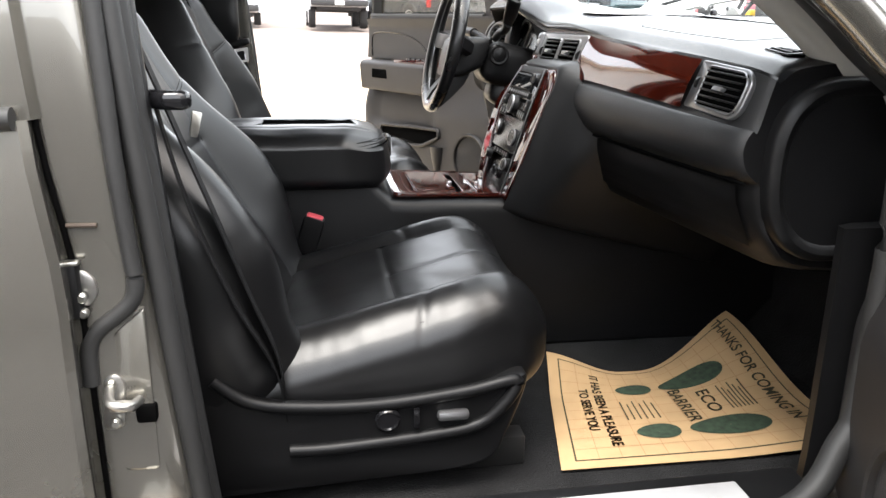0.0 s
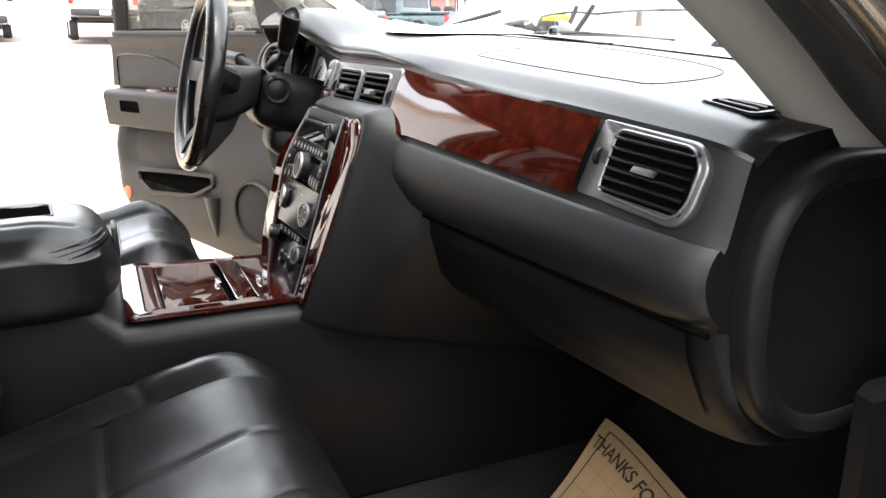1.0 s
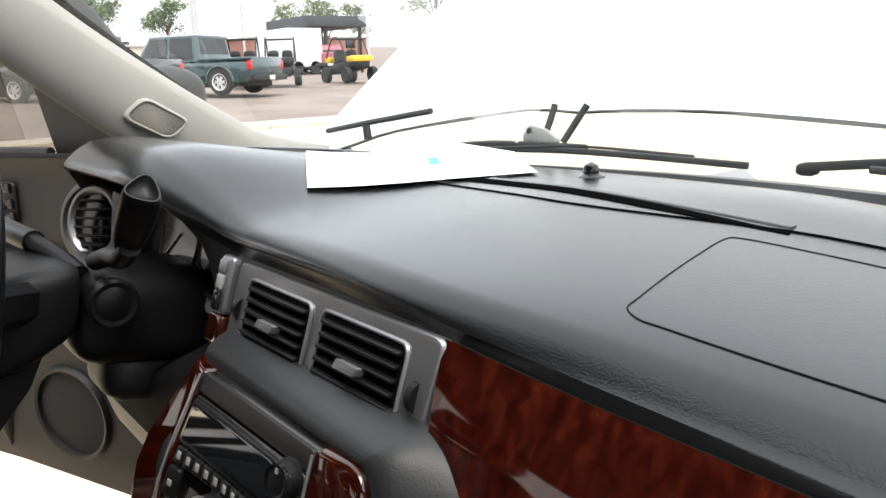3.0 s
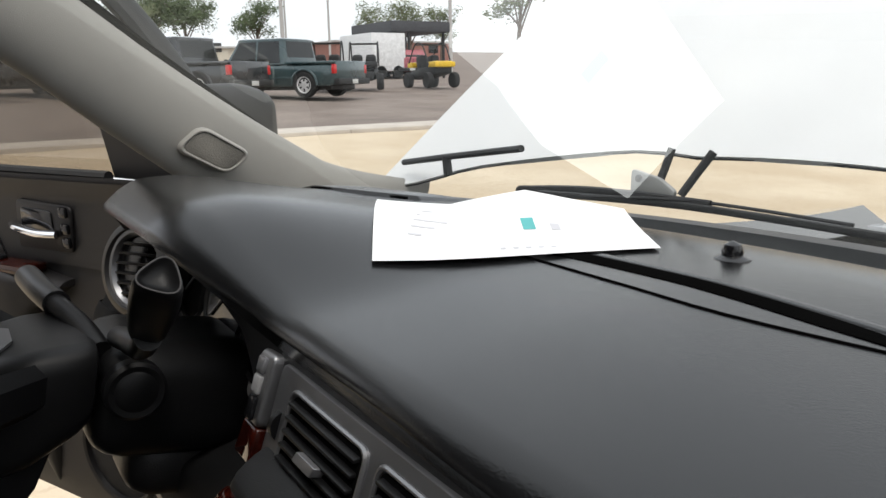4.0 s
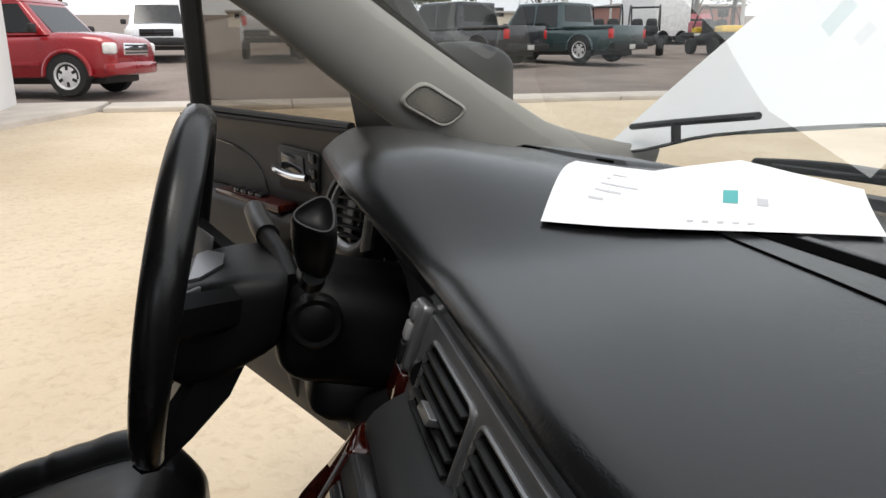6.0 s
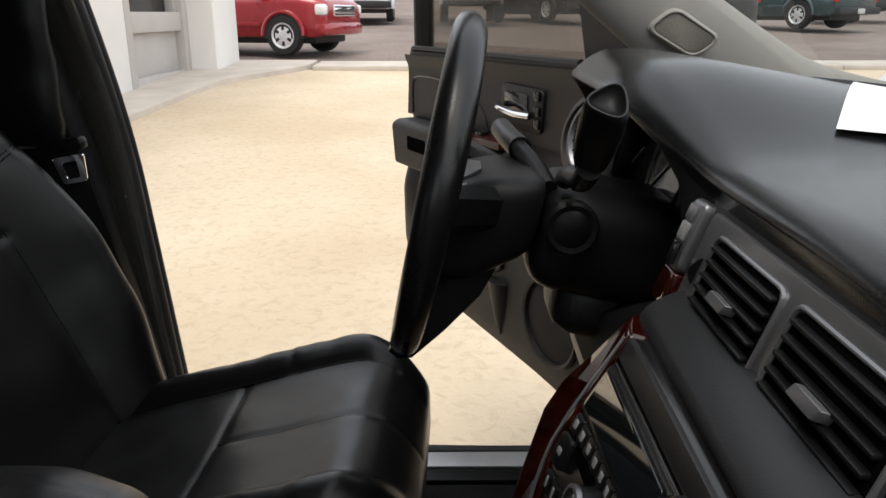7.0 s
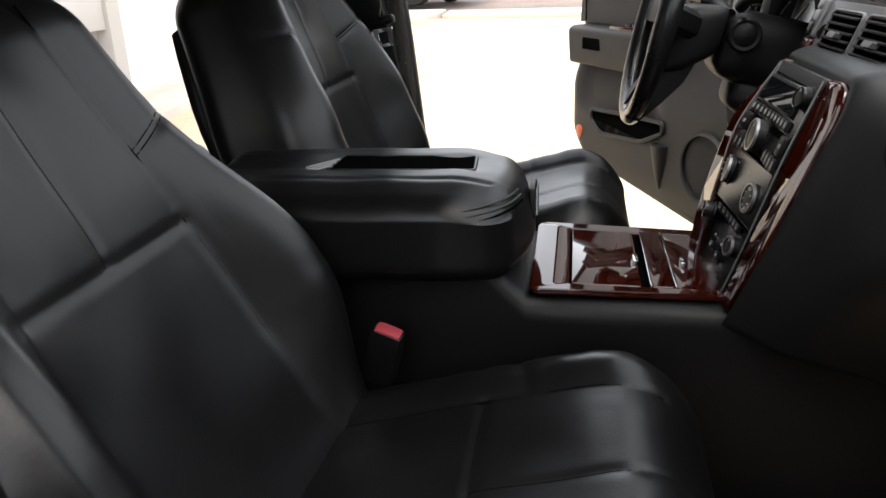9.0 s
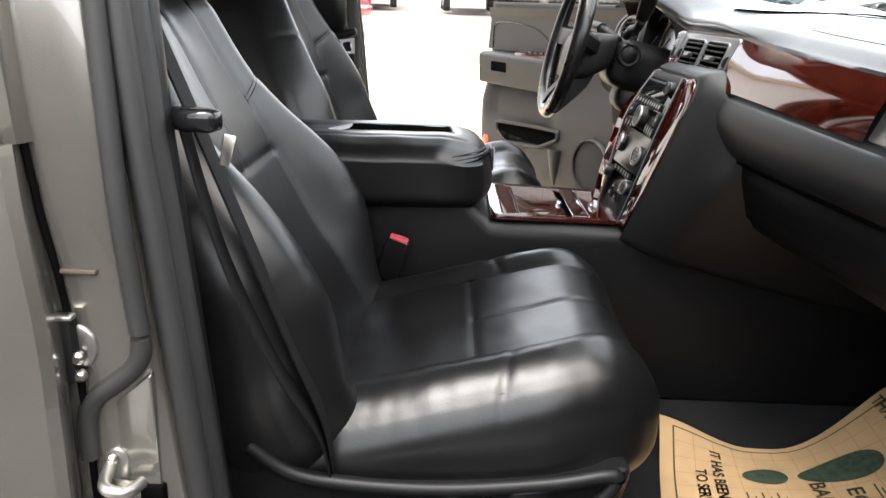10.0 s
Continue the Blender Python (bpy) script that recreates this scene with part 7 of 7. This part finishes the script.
        for xx in ((c0 + c1) / 2 - 0.45, (c0 + c1) / 2 + 0.42):
            part("door_handle", bevel_box((xx, s * h - 0.01, bh - 0.13), (xx + 0.20, s * h + 0.022, bh - 0.095), 0.008, m), dirty or paint, v)
            part("door_gap", bevel_box((xx + 0.28, s * h - 0.012, g + 0.12), (xx + 0.288, s * h + 0.0035, bh - 0.02), 0.0, m), RUBBER, v)
    part("number_plate", bevel_box((x0 - 0.165, -0.16, g + 0.06), (x0 - 0.15, 0.16, g + 0.20), 0.004, m), PLATE, v, "pale plate")
    part("underbody", bevel_box((x0 + 0.3, -h + 0.25, g - 0.12), (x1 - 0.3, h - 0.25, g + 0.2), 0.05, m), RUBBER, v)
    return v


def facing(x, y, toward):
    """A pose on the ground that points the given number of degrees left of +x."""
    return pose(x, y, gz(y) - 0.03, 0, 0, toward)


vehicle("red SUV with silver wheels parked beyond the walkway", facing(-4.85, 16.45, -17), car_paint("red_car_paint", (0.30, 0.006, 0.012)), "suv", 4.8, 1.87, 1.82, 0.38, 0.0, car_paint("red_bumper_paint", (0.30, 0.006, 0.012)))
vehicle("white pickup seen from its front", facing(-3.65, 29.0, -86), car_paint("white_car_paint", (0.72, 0.73, 0.75)), "pickup", 5.6, 2.0, 1.9, 0.40, 0.05)
vehicle("white SUV parked behind the red one", facing(-7.6, 27.5, -75), car_paint("off_white_car_paint", (0.66, 0.66, 0.66)), "suv", 4.9, 1.95, 1.9, 0.38)
vehicle("lifted white pickup with a dark underside", facing(0.15, 28.1, 92), car_paint("dusty_white_car_paint", (0.62, 0.64, 0.66)), "pickup", 5.7, 2.0, 2.05, 0.46, 0.28)
vehicle("black crew-cab pickup with red tail lamps", facing(6.1, 24.3, 123), car_paint("black_car_paint", (0.02, 0.022, 0.026)), "pickup", 5.6, 2.0, 1.9, 0.40)
vehicle("dark green crew-cab pickup on silver wheels", facing(9.5, 24.5, 122), car_paint("dark_green_car_paint", (0.03, 0.06, 0.065)), "pickup", 5.7, 2.0, 1.9, 0.40)
vehicle("dark pickup parked behind others", facing(2.9, 28.8, 118), car_paint("charcoal_car_paint", (0.03, 0.032, 0.036)), "pickup", 5.6, 2.0, 1.9, 0.40)


def buggy(label, m, colour):
    b_ = group("off_road_buggy", m.translation, label, "buggy", "off-road buggies")
    for x in (-0.95, 0.95):
        for s in (-1, 1):
            wm = m @ pose(x, s * 0.62, 0.33, -90 * s, 0, 0)
            w_ = part("wheel", lathe([(0.18, -0.11), (0.30, -0.12), (0.33, -0.06), (0.33, 0.06), (0.30, 0.12), (0.18, 0.11)], wm, 20), TYRE, b_)
            part("rim", lathe([(0.18, 0.05), (0.17, 0.10), (0.001, 0.07)], wm, 16), ALLOY, w_)
    part("tub", softbox((2.4, 1.1, 0.42), 0.12, (10, 6, 4), m @ pose(0, 0, 0.66), lambda p: (p.x, p.y * (1 - 0.25 * abs(p.x) / 1.2), p.z + 0.12 * (p.x / 1.2))), RUBBER, b_, "dark tub")
    part("nose", softbox((0.7, 1.0, 0.26), 0.08, (5, 5, 3), m @ pose(1.0, 0, 0.98)), colour, b_, "coloured bodywork")
    part("tail_panel", softbox((0.5, 1.1, 0.24), 0.06, (5, 5, 3), m @ pose(-0.95, 0, 0.98)), colour, b_, "coloured bodywork")
    for s in (-1, 1):
        part("cage_bar", tube(smooth_path([m @ Vector(p) for p in ((0.85, s * 0.55, 0.95), (0.35, s * 0.55, 1.75), (-0.35, s * 0.55, 1.82), (-1.0, s * 0.55, 1.05))], 5), 0.03, 8), RUBBER, b_)
        part("seat", softbox((0.45, 0.42, 0.65), 0.10, (4, 4, 5), m @ pose(-0.25, s * 0.27, 1.05, 0, -12, 0)), RUBBER, b_)
    part("cage_top", bevel_box((-0.40, -0.56, 1.79), (0.40, 0.56, 1.83), 0.015, m), RUBBER, b_)
    return b_


YEL = mat("yellow_plastic", (0.75, 0.48, 0.02), 0.4)
buggy("off-road buggy with a roll cage beside the trucks", facing(14.4, 27.6, 60), RUBBER)
buggy("off-road buggy with yellow bodywork", facing(17.7, 27.8, -95), YEL)
buggy("dark off-road buggy with a roll cage", facing(12.6, 27.2, 60), RUBBER)

trailer = group("cargo_trailer", (21.4, 39, gz(39)), "white box trailer far behind the trucks", "trailer")
part("box", bevel_box((20.3, 38, gz(38) + 0.4), (22.5, 42, gz(38) + 2.5), 0.05), mat("white_trailer_skin", (0.72, 0.72, 0.72), 0.5), trailer)
for x in (20.9, 22.0):
    part("wheel", lathe([(0.2, -0.1), (0.34, -0.1), (0.36, 0), (0.34, 0.1), (0.2, 0.1)], pose(x, 38.1, gz(38) + 0.36, 90, 0, 0), 18), TYRE, trailer)
shed = group("shade_canopy", (25, 40, gz(40)), "dark flat canopy on thin posts", "canopy")
part("roof", bevel_box((21.6, 38, gz(40) + 2.5), (25.6, 43, gz(40) + 3.1), 0.05), mat("dark_canopy_skin", (0.05, 0.05, 0.055), 0.7), shed)
for x in (22.9, 25.3):
    for y in (38.3, 42.7):
        part("post", bevel_box((x - 0.06, y - 0.06, 0.5), (x + 0.06, y + 0.06, gz(40) + 2.5), 0.01), RUBBER, shed)
vehicle("dull red car under the canopy", facing(23.6, 40.0, 70), car_paint("dull_red_car_paint", (0.30, 0.05, 0.07)), "suv", 4.6, 1.85, 1.55, 0.33)

# far buildings
def far_block(name, lo, hi, material, label):
    b_ = group(name, ((lo[0] + hi[0]) / 2, (lo[1] + hi[1]) / 2, 0), label, "building", "far buildings")
    part("wall", bevel_box((*lo, 0), hi, 0.02), material, b_)
    part("roof", bevel_box((lo[0] - 0.3, lo[1] - 0.3, hi[2]), (hi[0] + 0.3, hi[1] + 0.3, hi[2] + 0.25), 0.02), TRIMGREY, b_)
    n = int((hi[0] - lo[0]) / 6)
    for i in range(n):
        x = lo[0] + (i + 0.5) * (hi[0] - lo[0]) / n
        part("window", bevel_box((x - 0.8, lo[1] - 0.04, gz(lo[1]) + 1.2), (x + 0.8, lo[1] + 0.05, gz(lo[1]) + 2.3), 0.02), CARGLASS, b_)
    return b_


FARWALL = mat("far_tan_stucco", (0.58, 0.52, 0.42), 0.9, vary=0.06, vary_size=3)
far_block("far_building", (-4, 95), (38, 105, 5.6), FARWALL, "long low tan building in the distance")
far_block("far_building", (44, 92), (62, 102, 6.4), mat("far_brick", (0.30, 0.14, 0.11), 0.9), "low reddish building in the distance")
far_block("far_building", (-60, 62), (-16, 70, 5.0), FARWALL, "long pale building behind the white trucks")
far_block("far_building", (70, 60), (120, 66, 5.0), FARWALL, "pale building far ahead of the car")


def pole(x, y, h, r, name="utility_pole"):
    p_ = group(name, (x, y, 0), "thin grey street pole in the distance", "pole", "poles")
    part("shaft", lathe([(r, 0), (r * 0.7, h), (0.001, h)], pose(x, y, 0), 10), TRIMGREY, p_)
    part("cross_arm", bevel_box((x - 0.6, y - 0.05, h - 0.5), (x + 0.6, y + 0.05, h - 0.38), 0.01), TRIMGREY, p_)


pole(19.9, 50, 14, 0.16)
pole(33.7, 50, 13, 0.16)
pole(29.0, 62, 10, 0.12)
pole(25.0, 62, 9.5, 0.10)


# ---- trees ----
LEAF = mat("dusty_green_leaves", (0.075, 0.105, 0.04), 0.7, vary=0.4, vary_size=0.5)
LEAF2 = mat("olive_leaves", (0.12, 0.14, 0.06), 0.7, vary=0.4, vary_size=0.5)
BARK = mat("grey_brown_bark", (0.14, 0.10, 0.075), 0.9, grain=0.6, grain_size=0.03)


def tree(x, y, h, spread, leaf, seed, label, airy=0.0):
    rnd = random.Random(seed)
    t = group("tree", (x, y, 0), label, "tree", "far trees")
    base = Vector((x, y, gz(y) - 0.1))
    trunk = [base, base + Vector((rnd.uniform(-0.1, 0.1), rnd.uniform(-0.1, 0.1), h * 0.25)), base + Vector((rnd.uniform(-0.3, 0.3), rnd.uniform(-0.3, 0.3), h * 0.55))]
    bm = tube(smooth_path(trunk, 4), [0.05 * h * (1 - 0.6 * i / 8) * 0.6 for i in range(9)], 8)
    tips = []
    for k in range(9):
        a = 2 * math.pi * k / 9 + rnd.uniform(-0.3, 0.3)
        st = trunk[1].lerp(trunk[2], rnd.uniform(0.1, 1.0))
        e = base + Vector((math.cos(a) * spread * rnd.uniform(0.4, 0.85), math.sin(a) * spread * rnd.uniform(0.4, 0.85), h * rnd.uniform(0.5, 0.92)))
        bm = tube(smooth_path([st, st.lerp(e, 0.5) + Vector((0, 0, 0.06 * h)), e], 3), [0.018 * h * (1 - 0.75 * i / 6) * 0.6 for i in range(7)], 6, bm=bm)
        tips.append(e)
    part("trunk", bm, BARK, t)
    bm = bmesh.new()
    for c in tips + [trunk[2] + Vector((0, 0, h * 0.25))] * 2 + [tips[i].lerp(tips[(i + 3) % 9], 0.5) for i in range(9)]:
        rr = spread * rnd.uniform(0.22, 0.42)
        for _ in range(int(260 * (1 - airy))):
            d = Vector((rnd.gauss(0, 1), rnd.gauss(0, 1), rnd.gauss(0, 0.8)))
            d = d.normalized() * rr * rnd.random() ** 0.5
            p = c + d
            if p.z < h * 0.28:
                continue
            u = Vector((rnd.gauss(0, 1), rnd.gauss(0, 1), rnd.gauss(0, 1))).normalized()
            w = u.orthogonal().normalized()
            s = rnd.uniform(0.06, 0.14) * h / 5
            q = [bm.verts.new(p + u * s * a + w * s * b * 0.7) for a, b in ((-1, 0), (0, -0.6), (1, 0), (0, 0.6))]
            bm.faces.new(q)
    part("crown", bm, leaf, t, "clumps of small leaves", recalc=False)


tree(16.2, 60, 6.2, 3.1, LEAF, 3, "bushy green tree behind the parked trucks")
tree(12.4, 58, 4.8, 2.3, LEAF2, 5, "bushy yellow-green tree behind the parked trucks")
tree(14.4, 63, 5.8, 2.6, LEAF, 6, "bushy green tree behind the parked trucks")
tree(22.4, 62, 6.0, 2.6, LEAF, 7, "thin green tree in the distance", 0.4)
tree(34.5, 64, 6.2, 2.3, LEAF2, 8, "airy small tree in the distance", 0.6)
tree(38.5, 64, 7.0, 2.6, LEAF2, 9, "airy small tree in the distance", 0.6)
tree(42.0, 64, 6.2, 2.2, LEAF2, 10, "airy small tree in the distance", 0.6)
tree(47.0, 58, 10.6, 3.8, LEAF2, 12, "airy tall tree in the distance", 0.5)
tree(7.0, 62, 5.2, 3.6, LEAF, 14, "low spreading tree in the distance", 0.2)
tree(-14.0, 60, 8.1, 3.6, LEAF, 15, "bushy tree behind the pale building")


# ---- the car stands a little nose-down against the lot ----
LOT_TILT = pose(0, 0, 0, 0, 1.0, 0)
FAR_KINDS = ("ground", "sand_ground", "driveway", "wall_south", "kerb", "pavement", "garage_building", "bay_window", "parked_", "off_road_buggy", "cargo_trailer", "shade_canopy", "far_building", "utility_pole", "tree")
for ob in scene.objects:
    if ob.parent is None and ob.name.startswith(FAR_KINDS):
        ob.matrix_world = LOT_TILT @ ob.matrix_basis
